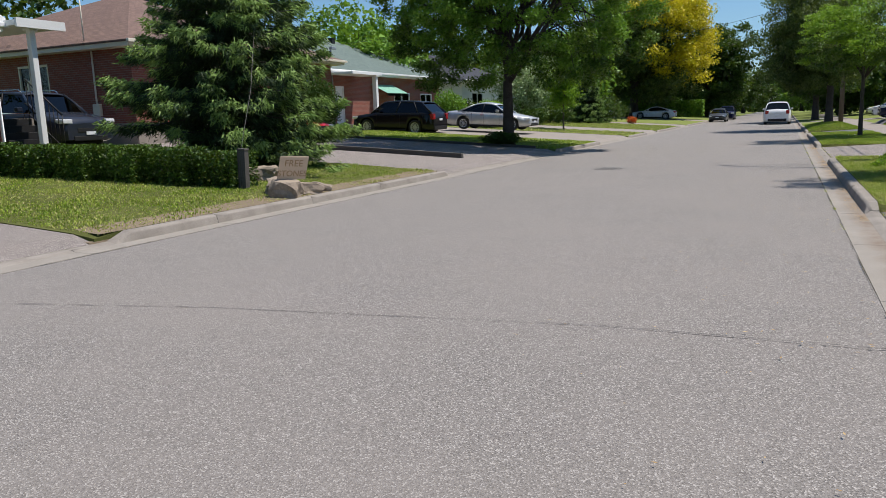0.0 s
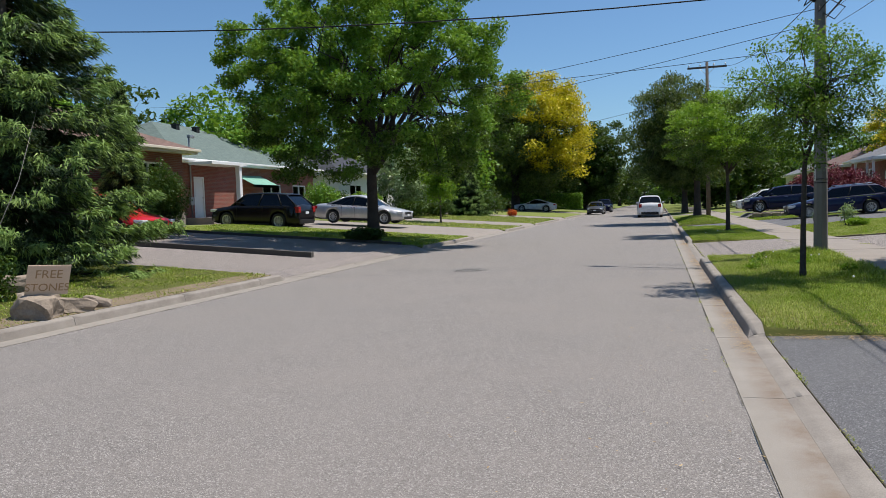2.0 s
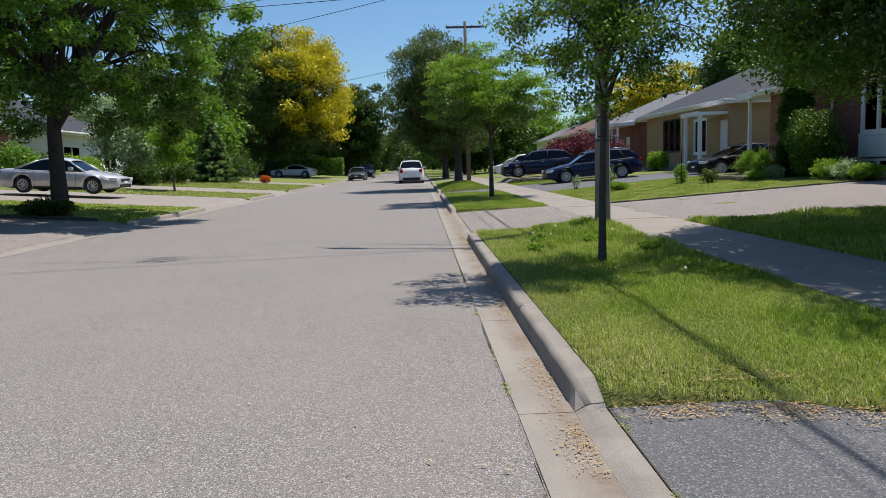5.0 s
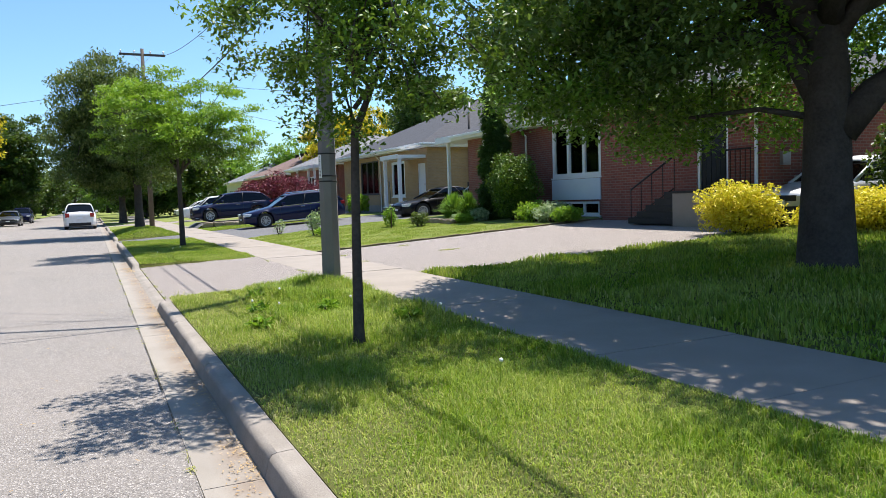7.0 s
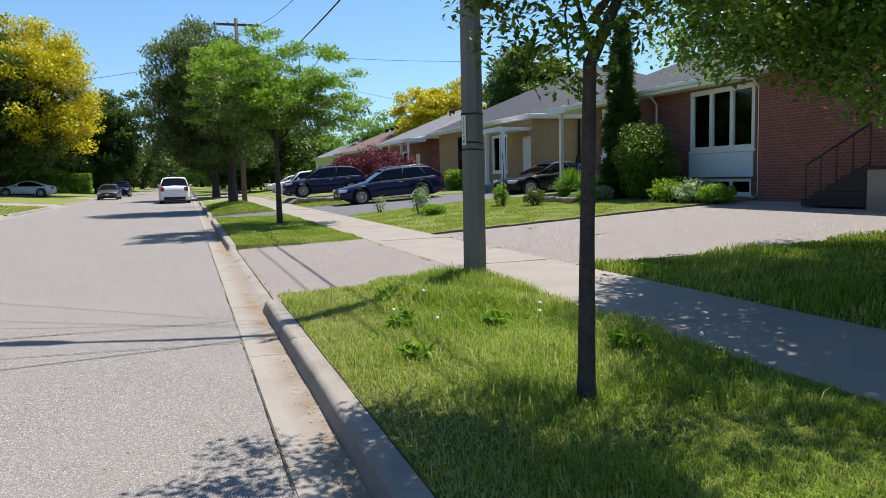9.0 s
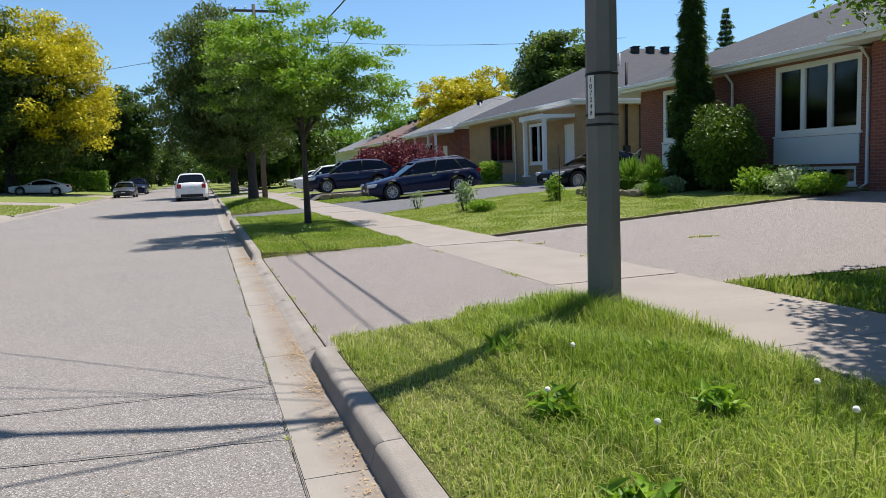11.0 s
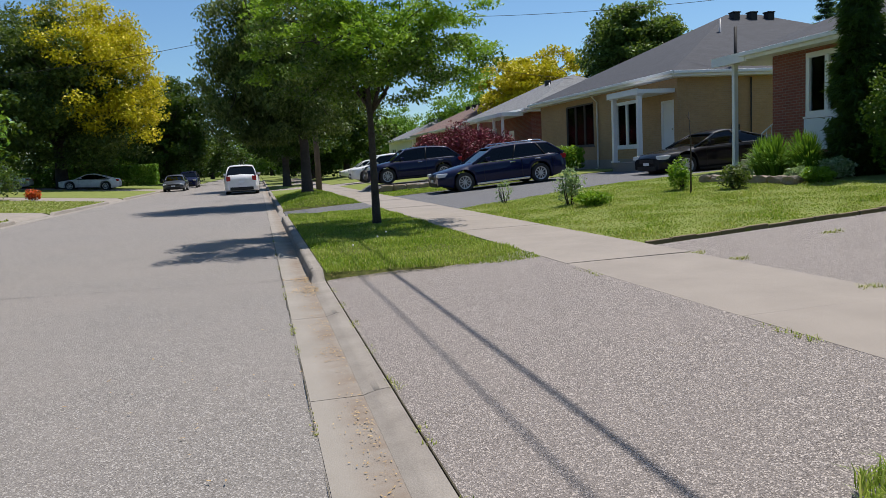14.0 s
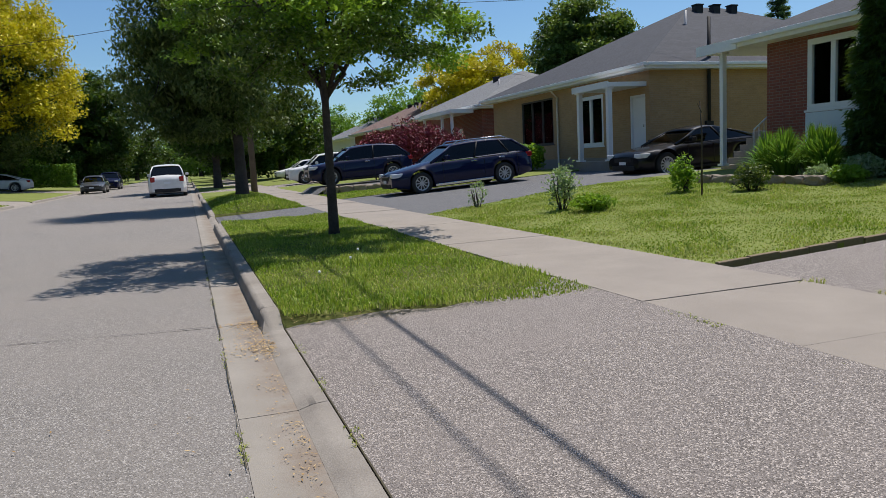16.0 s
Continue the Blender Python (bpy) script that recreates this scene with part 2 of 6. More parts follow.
# maple and light leaves also paint the sunlit part of darker crowns
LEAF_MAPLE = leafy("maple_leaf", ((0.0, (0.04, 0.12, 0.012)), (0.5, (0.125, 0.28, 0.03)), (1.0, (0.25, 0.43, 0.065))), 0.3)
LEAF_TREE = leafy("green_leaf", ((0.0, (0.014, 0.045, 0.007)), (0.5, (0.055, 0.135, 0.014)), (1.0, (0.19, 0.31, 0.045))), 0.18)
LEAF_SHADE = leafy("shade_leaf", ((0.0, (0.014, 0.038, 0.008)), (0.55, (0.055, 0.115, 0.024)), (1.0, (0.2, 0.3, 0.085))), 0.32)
LEAF_DARK = leafy("dark_leaf", ((0.0, (0.010, 0.032, 0.006)), (0.6, (0.026, 0.068, 0.011)), (1.0, (0.075, 0.145, 0.025))), 0.2)
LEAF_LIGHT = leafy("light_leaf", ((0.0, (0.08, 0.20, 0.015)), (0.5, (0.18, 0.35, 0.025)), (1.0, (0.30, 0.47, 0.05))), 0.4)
LEAF_OLIVE = leafy("olive_leaf", ((0.0, (0.014, 0.036, 0.008)), (0.6, (0.055, 0.10, 0.022)), (1.0, (0.23, 0.28, 0.09))), 0.25)
LEAF_YELLOW = leafy("yellow_leaf", ((0.0, (0.36, 0.32, 0.012)), (0.5, (0.62, 0.50, 0.016)), (1.0, (0.80, 0.66, 0.03))), 0.3)
LEAF_GOLD = leafy("gold_leaf", ((0.0, (0.6, 0.52, 0.03)), (0.5, (0.80, 0.66, 0.04)), (1.0, (0.88, 0.76, 0.10))), 0.3)
LEAF_PURPLE = leafy("purple_leaf", ((0.0, (0.09, 0.012, 0.022)), (0.6, (0.20, 0.03, 0.05)), (1.0, (0.34, 0.06, 0.10))), 0.02)
LEAF_PALE = leafy("variegated_leaf", ((0.0, (0.14, 0.25, 0.08)), (0.5, (0.28, 0.38, 0.20)), (1.0, (0.55, 0.62, 0.42))), 0.3)
NEEDLE_TIP = leafy("spruce_tip", ((0.0, (0.10, 0.18, 0.05)), (0.5, (0.21, 0.33, 0.09)), (1.0, (0.34, 0.47, 0.13))), 0.2, 0.6)
NEEDLE = leafy("spruce_needle", ((0.0, (0.007, 0.017, 0.009)), (0.6, (0.022, 0.045, 0.019)), (1.0, (0.07, 0.12, 0.045))), 0.1, 0.6)
CONE_GREEN = leafy("cone_leaf", ((0.0, (0.012, 0.04, 0.010)), (0.5, (0.035, 0.09, 0.018)), (1.0, (0.10, 0.19, 0.03))), 0.2)
HEDGE = leafy("hedge_leaf", ((0.0, (0.007, 0.022, 0.005)), (0.55, (0.024, 0.06, 0.009)), (1.0, (0.12, 0.22, 0.025))), 0.12)
GRASS = leafy("grass_blade", ((0.0, (0.055, 0.14, 0.01)), (0.5, (0.25, 0.41, 0.024)), (0.86, (0.44, 0.56, 0.05)), (1.0, (0.64, 0.57, 0.22))), 0.36, 0.6)
DRY_GRASS = leafy("dry_grass_blade", ((0.0, (0.20, 0.30, 0.035)), (0.5, (0.38, 0.42, 0.08)), (1.0, (0.64, 0.55, 0.28))), 0.35, 0.6)
FLOWER_RED = leafy("red_flower", ((0.0, (0.5, 0.05, 0.02)), (1.0, (0.75, 0.12, 0.04))), 0.3)
FLUFF = plain("seed_head", (0.75, 0.75, 0.72), (0.85, 0.85, 0.82), 8, 0.9)
LITTER = leafy("fallen_seed", ((0.0, (0.28, 0.17, 0.07)), (0.6, (0.46, 0.30, 0.13)), (1.0, (0.60, 0.45, 0.25))), 0.1, 0.8)


# ---- mesh helpers ----
def box(bm, x0, x1, y0, y1, z0, z1, m=None, bevel=0.0):
    vs = [bm.verts.new((x, y, z)) for x in (x0, x1) for y in (y0, y1) for z in (z0, z1)]
    fs = [bm.faces.new([vs[i] for i in q]) for q in ((0, 1, 3, 2), (4, 6, 7, 5), (0, 4, 5, 1), (2, 3, 7, 6), (0, 2, 6, 4), (1, 5, 7, 3))]
    if bevel:
        bmesh.ops.bevel(bm, geom=list({e for f in fs for e in f.edges}), offset=bevel, segments=2, affect="EDGES", profile=0.6)
        vs = [v for v in bm.verts if v.is_valid and v not in vs] if m is not None else vs
    if m is not None:
        bmesh.ops.transform(bm, matrix=m, verts=[v for v in vs if v.is_valid])
    return vs


def prism(bm, pts, z0, z1):
    """An upright prism over a plan outline."""
    lo, hi = [bm.verts.new((x, y, z0)) for x, y in pts], [bm.verts.new((x, y, z1)) for x, y in pts]
    n = len(pts)
    bm.faces.new(hi), bm.faces.new(lo[::-1])
    for i in range(n):
        bm.faces.new((lo[i], lo[(i + 1) % n], hi[(i + 1) % n], hi[i]))


def tube(bm, pts, radii, sides=8, cap=True):
    """A tapered tube along points."""
    rings, pts = [], [Vector(p) for p in pts]
    for i, p in enumerate(pts):
        d = (pts[min(i + 1, len(pts) - 1)] - pts[max(i - 1, 0)]).normalized()
        u = d.cross((0, 0, 1) if abs(d.z) < 0.95 else (1, 0, 0)).normalized()
        v = d.cross(u)
        rings.append([bm.verts.new(p + (u * math.cos(a) + v * math.sin(a)) * radii[i]) for a in (2 * math.pi * k / sides for k in range(sides))])
    for a, b in zip(rings, rings[1:]):
        for k in range(sides):
            bm.faces.new((a[k], a[(k + 1) % sides], b[(k + 1) % sides], b[k])).smooth = True
    if cap:
        bm.faces.new(rings[0][::-1]), bm.faces.new(rings[-1])


def finish(bm, name, mat):
    bmesh.ops.recalc_face_normals(bm, faces=bm.faces)
    me = bpy.data.meshes.new(name)
    bm.to_mesh(me)
    bm.free()
    me.materials.append(mat)
    return me


def part(name, bm, mat, parent, label="", at=None):
    ob = new(name, finish(bm, name, mat))
    ob.parent = parent
    if at is not None:
        ob.matrix_basis = at
    return tagged(ob, label)


def single(name, bm, mat, label, category, group="", kind="", at=None):
    ob = new(name, finish(bm, name, mat))
    if at is not None:
        ob.matrix_basis = at
    return tagged(ob, label, category, group, kind)


def thing(name, m, label, category, group="", kind=""):
    ob = new(name)
    ob.empty_display_size = 0.2
    ob.matrix_basis = m
    return tagged(ob, label, category, group, kind)


def quick_mesh(name, verts, faces, mat, smooth=False):
    """A mesh from arrays; all faces have the same number of corners."""
    me = bpy.data.meshes.new(name)
    n, s = faces.shape
    me.vertices.add(len(verts))
    me.vertices.foreach_set("co", np.ascontiguousarray(verts, np.float32).ravel())
    me.loops.add(n * s)
    me.loops.foreach_set("vertex_index", np.ascontiguousarray(faces, np.int32).ravel())
    me.polygons.add(n)
    me.polygons.foreach_set("loop_start", np.arange(0, n * s, s, dtype=np.int32))
    me.update(calc_edges=True)
    me.materials.append(mat)
    return me


def unit(rng, n):
    v = rng.normal(size=(n, 3))
    return v / np.linalg.norm(v, axis=1, keepdims=True)


def leaf_mesh(name, centres, size, mat, rng, droop=0.2, slim=0.5, hang=0.0, level=1.0):
    """Folded leaves, four corners each, round the centres."""
    n = len(centres)
    axis = unit(rng, n)
    axis[:, 2] = axis[:, 2] * (1 - hang) * level - droop * level - hang
    axis /= np.linalg.norm(axis, axis=1, keepdims=True)
    side = np.cross(axis, unit(rng, n) * level + np.array([0, 0, 1.2]))
    side /= np.linalg.norm(side, axis=1, keepdims=True) + 1e-9
    up = np.cross(side, axis)
    s = (size * rng.uniform(0.65, 1.3, n))[:, None]
    v = np.stack([centres - axis * s * 0.5, centres + side * s * slim * 0.5 + up * s * 0.12, centres + axis * s * 0.5, centres - side * s * slim * 0.5 + up * s * 0.12], 1).reshape(-1, 3)
    k = np.arange(n)[:, None] * 4
    return quick_mesh(name, v, np.concatenate([k + [0, 1, 2], k + [0, 2, 3]], 0), mat)


def bend(a, b, n, lift, rng, wobble):
    """Points from a to b that rise first and waver."""
    t = np.linspace(0, 1, n)[:, None]
    p = (1 - t) * a + t * b
    p[:, 2] += (lift * 4 * t * (1 - t))[:, 0]
    p[1:-1] += rng.normal(size=(n - 2, 3)) * wobble
    return p


def tree(label, base, trunk_r, fork, centre, radii, clumps, per, leaf, mat, bark, seed, clump_r=0.45, limbs=9, lean=0.0, hang=0.0, hollow=0.45, group="", slim=0.55, second=None, flat=0.0, skirt=0.0, shear=0.0, clear=(0, 0), arms=(), level=0.8, mingle=0.08, puff=0.7, core=0.05, floor_=-2.0, bough=None):
    """A tapered trunk with limbs, and a crown of clumps of leaves inside an uneven outline."""
    rng = np.random.default_rng(seed)
    ob = thing("tree", pose(*base), label, "tree", group)
    c, r = np.array(centre, float) - base, np.array(radii, float)
    bm = bmesh.new()
    top = np.array([c[0] * 0.8, c[1] * 0.8, c[2] + 0.35 * r[2]])
    pts = [np.array([0, 0, -0.1]), np.array([0, 0, 0.12]), np.array([lean * 0.3, 0, fork * 0.5]), np.array([lean, 0, fork]), (np.array([lean, 0, fork]) + top) / 2 + rng.normal(size=3) * 0.1, top]
    tube(bm, pts, [trunk_r * 1.55, trunk_r * 1.18, trunk_r * 0.95, trunk_r * 0.85, trunk_r * 0.4, trunk_r * 0.1], 12)
    part("trunk", bm, bark, ob)
    lob = unit(rng, 26)
    cl = unit(rng, clumps)
    bumpy = 1 + 0.24 * np.max((cl @ lob.T) ** 8 * rng.uniform(-0.6, 1, 26), axis=1)
    rad = rng.uniform(0, 1, clumps) ** hollow * bumpy
    cl = cl * rad[:, None]
    if flat:
        cl[:, 2] = np.where(cl[:, 2] < -flat, -flat + (cl[:, 2] + flat) * 0.35, cl[:, 2])
    cl[:, :2] *= (1 + skirt * np.maximum(-cl[:, 2], 0))[:, None]
    cl[:, 2] -= shear * cl[:, 1]
    cl = cl * r + c
    cl = cl[(np.hypot(cl[:, 0], cl[:, 1]) > clear[0]) | (cl[:, 2] > clear[1])]
    main = len(cl)
    if bough:
        at, size, count = bough
        cl = np.concatenate([cl, unit(rng, count) * (rng.uniform(0, 1, count) ** 0.4)[:, None] * np.array(size) + np.array(at)])
    clumps = len(cl)
    for pts, ra, rb in arms:
        bm = bmesh.new()
        tube(bm, [np.array(p, float) for p in pts], np.linspace(ra, rb, len(pts)), 10)
        part("limb", bm, bark, ob)
    ends = cl[rng.choice(clumps, min(clumps, limbs * 6), replace=False)]
    order = np.argsort(np.arctan2(ends[:, 1] - c[1], ends[:, 0] - c[0]))
    ends = ends[order]
    for i in range(limbs):
        bunch = ends[i * len(ends) // limbs:(i + 1) * len(ends) // limbs]
        goal = bunch.mean(0) * 0.75 + 0.25 * (c + np.array([0, 0, 0.3 * r[2]]))
        h = rng.uniform(0.0, 0.55)
        a = (1 - h) * np.array([lean, 0, fork]) + h * top
        p = bend(a, goal, 6, 0.12 * r[2], rng, 0.05 * r[0])
        bm = bmesh.new()
        r0 = trunk_r * (0.6 - 0.35 * h)
        tube(bm, p, np.linspace(r0, r0 * 0.35, 6), 7)
        for e in bunch:
            k = rng.integers(2, 6)
            tube(bm, bend(p[k], e, 4, 0.1, rng, 0.04 * r[0]), np.linspace(r0 * 0.3, 0.008, 4), 5)
        part("limb", bm, bark, ob)
    which = rng.integers(0, clumps, clumps * per)
    off = unit(rng, clumps * per) * (rng.uniform(0, 1, clumps * per) ** 0.6)[:, None] * clump_r * np.array([1.15, 1.15, puff])
    pos = cl[which] + off
    if core:
        m = int(clumps * per * core)
        heart = unit(rng, m) * (rng.uniform(0, 1, m) ** 0.5 * 0.8)[:, None]
        heart[:, 2] -= shear * heart[:, 1]
        heart = heart[heart[:, 2] > floor_] * r * np.array([1, 1, 0.9]) + c
        inner = new("inner_crown", leaf_mesh("inner_crown", heart, leaf * 2.2, mat, rng, 0.25, slim, hang, level))
        inner.parent = ob
        tagged(inner, "shaded inner leaves")
    # second: another leaf colour on one side, mostly painted sunlight; real on the yellow tree
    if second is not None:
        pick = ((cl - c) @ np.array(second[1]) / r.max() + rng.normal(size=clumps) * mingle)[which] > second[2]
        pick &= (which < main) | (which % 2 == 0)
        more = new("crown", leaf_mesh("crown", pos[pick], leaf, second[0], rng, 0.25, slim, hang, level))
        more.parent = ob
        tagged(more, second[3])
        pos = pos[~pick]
    crown = new("crown", leaf_mesh("crown", pos, leaf, mat, rng, 0.25, slim, hang, level))
    crown.parent = ob
    return ob


def shrub(name, label, base, radii, n, leaf, mat, seed, category="bush", group="", slim=0.55, stems=5, square=False, hang=0.0):
    """A bush: stems from the ground and leaves in a lumpy outline."""
    rng = np.random.default_rng(seed)
    ob = thing(name, pose(*base), label, category, group)
    r = np.array(radii, float)
    bm = bmesh.new()
    for i in range(stems):
        a = rng.uniform(0, 6.28)
        e = np.array([math.cos(a) * r[0] * 0.5, math.sin(a) * r[1] * 0.5, r[2] * 1.4])
        tube(bm, bend(np.array([e[0] * 0.15, e[1] * 0.15, -0.05]), e, 4, 0.0, rng, 0.04), np.linspace(0.022, 0.006, 4), 5)
    part("stems", bm, BARK_DARK, ob)
    if square:
        p = rng.uniform(-1, 1, (n, 3))
        ax = rng.integers(0, 3, n)
        p[np.arange(n), ax] = np.sign(p[np.arange(n), ax]) * rng.uniform(0.82, 1.0, n)
    else:
        d = unit(rng, n)
        lob = unit(rng, 16)
        p = d * ((0.78 + 0.5 * np.max((d @ lob.T) ** 12 * rng.uniform(0.2, 1, 16), axis=1)) * rng.uniform(0.3, 1.06, n) ** 0.5)[:, None]
    p = p * r + np.array([0, 0, r[2]])
    p = p[p[:, 2] > 0.01]
    q = rng.uniform(-0.8, 0.8, (n // 5, 3)) if square else unit(rng, n // 5) * rng.uniform(0, 0.72, (n // 5, 1))
    q = q * r + np.array([0, 0, r[2]])
    if n >= 400:
        g = new("inner_foliage", leaf_mesh("inner_foliage", q[q[:, 2] > 0.05], leaf * 2.0, mat, rng, 0.1, slim, hang))
        g.parent = ob
    f = new("foliage", leaf_mesh("foliage", p, leaf, mat, rng, 0.1, slim, hang))
    f.parent = ob
    return ob


def blades(label, n, area, height, mat, seed, tilt=0.35, width=0.006, ground=None, name="grass", keep=None):
    """Grass blades over an area, one object of stuff."""
    rng = np.random.default_rng(seed)
    x0, x1, y0, y1 = area
    xy = np.stack([rng.uniform(x0, x1, n), rng.uniform(y0, y1, n)], 1)
    if keep is not None:
        xy = xy[keep(xy[:, 0], xy[:, 1], rng)]
    n = len(xy)
    z = ground(xy[:, 0], xy[:, 1])
    a = rng.uniform(0, 6.283, n)
    d = np.stack([np.cos(a), np.sin(a), 0 * a], 1)
    lumps = 0.75 + 0.5 * np.sin(xy[:, 0] * 3.1 + 1.3 * np.sin(xy[:, 1] * 1.7)) * np.sin(xy[:, 1] * 2.3 + np.sin(xy[:, 0] * 2.9))
    h = (height * rng.uniform(0.45, 1.25, n) * np.clip(lumps, 0.5, 1.3))[:, None]
    w = (width * rng.uniform(0.6, 1.4, n))[:, None]
    b = np.stack([xy[:, 0], xy[:, 1], z - 0.01], 1)
    s = np.stack([-d[:, 1], d[:, 0], 0 * a], 1)
    t = (tilt * rng.uniform(0.1, 1.6, n))[:, None]
    mid = b + d * h * t * 0.3 + np.array([0, 0, 1]) * h * 0.6
    tip = b + d * h * t + np.array([0, 0, 1]) * h * (1 - 0.25 * t)
    v = np.stack([b - s * w, b + s * w, mid - s * w * 0.7, mid + s * w * 0.7, tip], 1).reshape(-1, 3)
    k = np.arange(n)[:, None] * 5
    f = np.concatenate([k + [0, 1, 3], k + [0, 3, 2], k + [2, 3, 4]], 0)
    return tagged(new(name, quick_mesh(name, v, f, mat)), label, "grass", kind="stuff")


# ---- ground, road, kerbs, pavements ----
def ground_z(x, y=0):
    x = np.asarray(x, float)
    right = np.where(x > 4.2, 0.17 + (np.minimum(x, 13) - 4.2) * 0.055, 0.13 + np.clip(x, 0, 4.2) * 0.0095)
    return np.where(x < -4, 0.13 + (-8.6 - np.maximum(x, -20)) * 0.07, right)


def gz(x):
    return float(ground_z(x))


def sheet(name, mat, label, xs, y0, y1, zf, ny=1, thick=0.0, skew=None, category="ground", edge=0.0, lip=False):
    """A surface over a stretch of the plan; zf gives its height over x, skew shifts its two ends over x."""
    bm = bmesh.new()
    rows = []
    for j in range(ny + 1):
        drop = 0.045 if lip and j in (0, ny) else 0.0
        row = []
        for x in xs:
            a, b = (y0, y1) if skew is None else (y0 + skew[0](x), y1 + skew[1](x))
            y = a + (b - a) * j / ny
            wob = edge * noise.noise((x * 3.1, y * 3.1, 0.7)) if edge and j in (0, ny) else 0.0
            row.append(bm.verts.new((x, y + wob, zf(x) - drop * (2.2 if x < 1.2 else 1.0) * (1.0 if 0 < x < 2.6 else 0.4 if -8.9 < x < 0 else 0.0))))
        rows.append(row)
    for a, b in zip(rows, rows[1:]):
        for i in range(len(xs) - 1):
            bm.faces.new((a[i], a[i + 1], b[i + 1], b[i]))
    if thick:
        ext = bmesh.ops.extrude_face_region(bm, geom=bm.faces[:])
        bmesh.ops.translate(bm, verts=[v for v in ext["geom"] if isinstance(v, bmesh.types.BMVert)], vec=(0, 0, -thick))
    return single(name, bm, mat, label, category, kind="structure")


PROFILE = ((-900, 0.85), (-20, 0.85), (-9.3, 0.05), (-8.66, -0.03), (-8.64, -0.08), (0.14, -0.08), (0.16, 0.0), (2.66, 0.08), (4.2, 0.1), (13, 0.58), (900, 0.58))
sheet("ground", SOIL, "green suburban ground reaching to the horizon", [p[0] for p in PROFILE], -300, 900, dict(PROFILE).get, 6)
sheet("road", ROAD, "worn light grey asphalt residential road", [-8.14, -6, -4.2, -2, -0.31], -80, 420, lambda x: 0.0 + 0.03 * (1 - ((x + 4.2) / 4.2) ** 2) * 0.3, 2, 0.07, category="road")
# right side: aprons (low kerb) and full kerbs
R_LOW = ((1.5, 10.35), (20.05, 27.0), (38.6, 42.0), (53.6, 57.0), (64, 69), (78, 82))
L_LOW = ((-2.0, 6.1), (16.4, 26.2), (33.3, 40.5), (46.0, 50.5), (62, 67), (84, 90))


def kerb_run(name, x, side, lows, y0, y1, label):
    """Kerb stones end to end with open joints; low at the driveways, ramped at their ends."""
    ob = thing(name, pose(0, 0, 0), label, "kerb", kind="structure")

    def h(y):
        d = min([max(a - y, y - b) for a, b in lows] + [9])
        return 0.03 + 0.1 * min(max(d / 0.28, 0), 1)
    cuts = [y0]
    while cuts[-1] < y1:
        cuts.append(cuts[-1] + 2.44)
    for a, b in zip(cuts, cuts[1:]):
        a, b = a + 0.004, b - 0.004
        ys = {a, b, *[v for lo, hi in lows for v in (lo - 0.28, lo - 0.2, lo, hi, hi + 0.2, hi + 0.28) if a < v < b]}
        if 0 < a < 45:
            ys |= {a + 0.22 * i for i in range(1, 11)}
        bm = bmesh.new()
        rings = []
        for y in sorted(ys):
            k = h(y)
            up = (k - 0.03) / 0.1
            worn = 0.006 * noise.noise((y * 2.7, x, 0.3)) + 0.004 * noise.noise((y * 9.0, x, 2.1))
            prof = ((0.0, -0.07), (0.0, 0.006), (0.06 - 0.035 * up + worn, k - 0.006 - 0.024 * up), (0.085 - 0.045 * up + worn, k - 0.001 - 0.007 * up), (0.10 - 0.03 * up, k + worn * 0.3), (0.165, k + 0.004 + worn * 0.5), (0.17, -0.07))
            rings.append([bm.verts.new((x + side * p, y, z)) for p, z in prof])
        for r, s in zip(rings, rings[1:]):
            for i in range(7):
                bm.faces.new((r[i], r[(i + 1) % 7], s[(i + 1) % 7], s[i])).smooth = i in (2, 3)
        bm.faces.new(rings[0]), bm.faces.new(rings[-1])
        part("kerb_stone", bm, KERB, ob)
        bm = bmesh.new()
        x0, x1 = sorted((x, x - side * 0.31))
        box(bm, x0 + 0.001, x1 - 0.001, a, b, -0.07, 0.006)
        part("gutter_slab", bm, GUTTER, ob)


def ribbon(name, mat, label, category, x, y0, y1, width, wave, z, seed, kind="structure"):
    """A thin strip along the street with ragged edges that pinches out here and there."""
    bm = bmesh.new()
    last = None
    for i in range(int((y1 - y0) / 0.09)):
        y = y0 + i * 0.09
        w = width * (0.55 + 0.9 * noise.noise((y * 1.3, seed, 0.5)) + 0.7 * noise.noise((y * 7.0, seed, 4.5)))
        c = x + wave * noise.noise((y * 2.1, seed, 8.5))
        if w < width * 0.08:
            last = None
            continue
        cur = [bm.verts.new((c - w / 2, y, z)), bm.verts.new((c + w / 2, y, z))]
        if last:
            bm.faces.new((last[0], last[1], cur[1], cur[0]))
        last = cur
    return single(name, bm, mat, label, category, kind=kind)


kerb_run("kerb_right", 0.0, 1, R_LOW, -14, 120, "pale concrete kerb with gutter, stained by traffic")
kerb_run("kerb_left", -8.45, -1, L_LOW, -14, 120, "pale concrete kerb with gutter along the lawns")
for lo, hi in R_LOW:
    bm = bmesh.new()
    box(bm, 0.1715, 0.179, lo - 0.2, hi + 0.2, -0.07, 0.036)
    single("kerb_joint", bm, JOINT, "earth-filled joint behind the low kerb", "joint", kind="structure")

ribbon("gutter_seam", JOINT, "dirt-filled crack between asphalt and gutter", "seam", -0.318, -6, 60, 0.008, 0.005, 0.0135, 1.0)
ribbon("gutter_seam", JOINT, "dirt-filled crack between asphalt and far gutter", "seam", -8.132, -6, 60, 0.009, 0.005, 0.0135, 2.0)

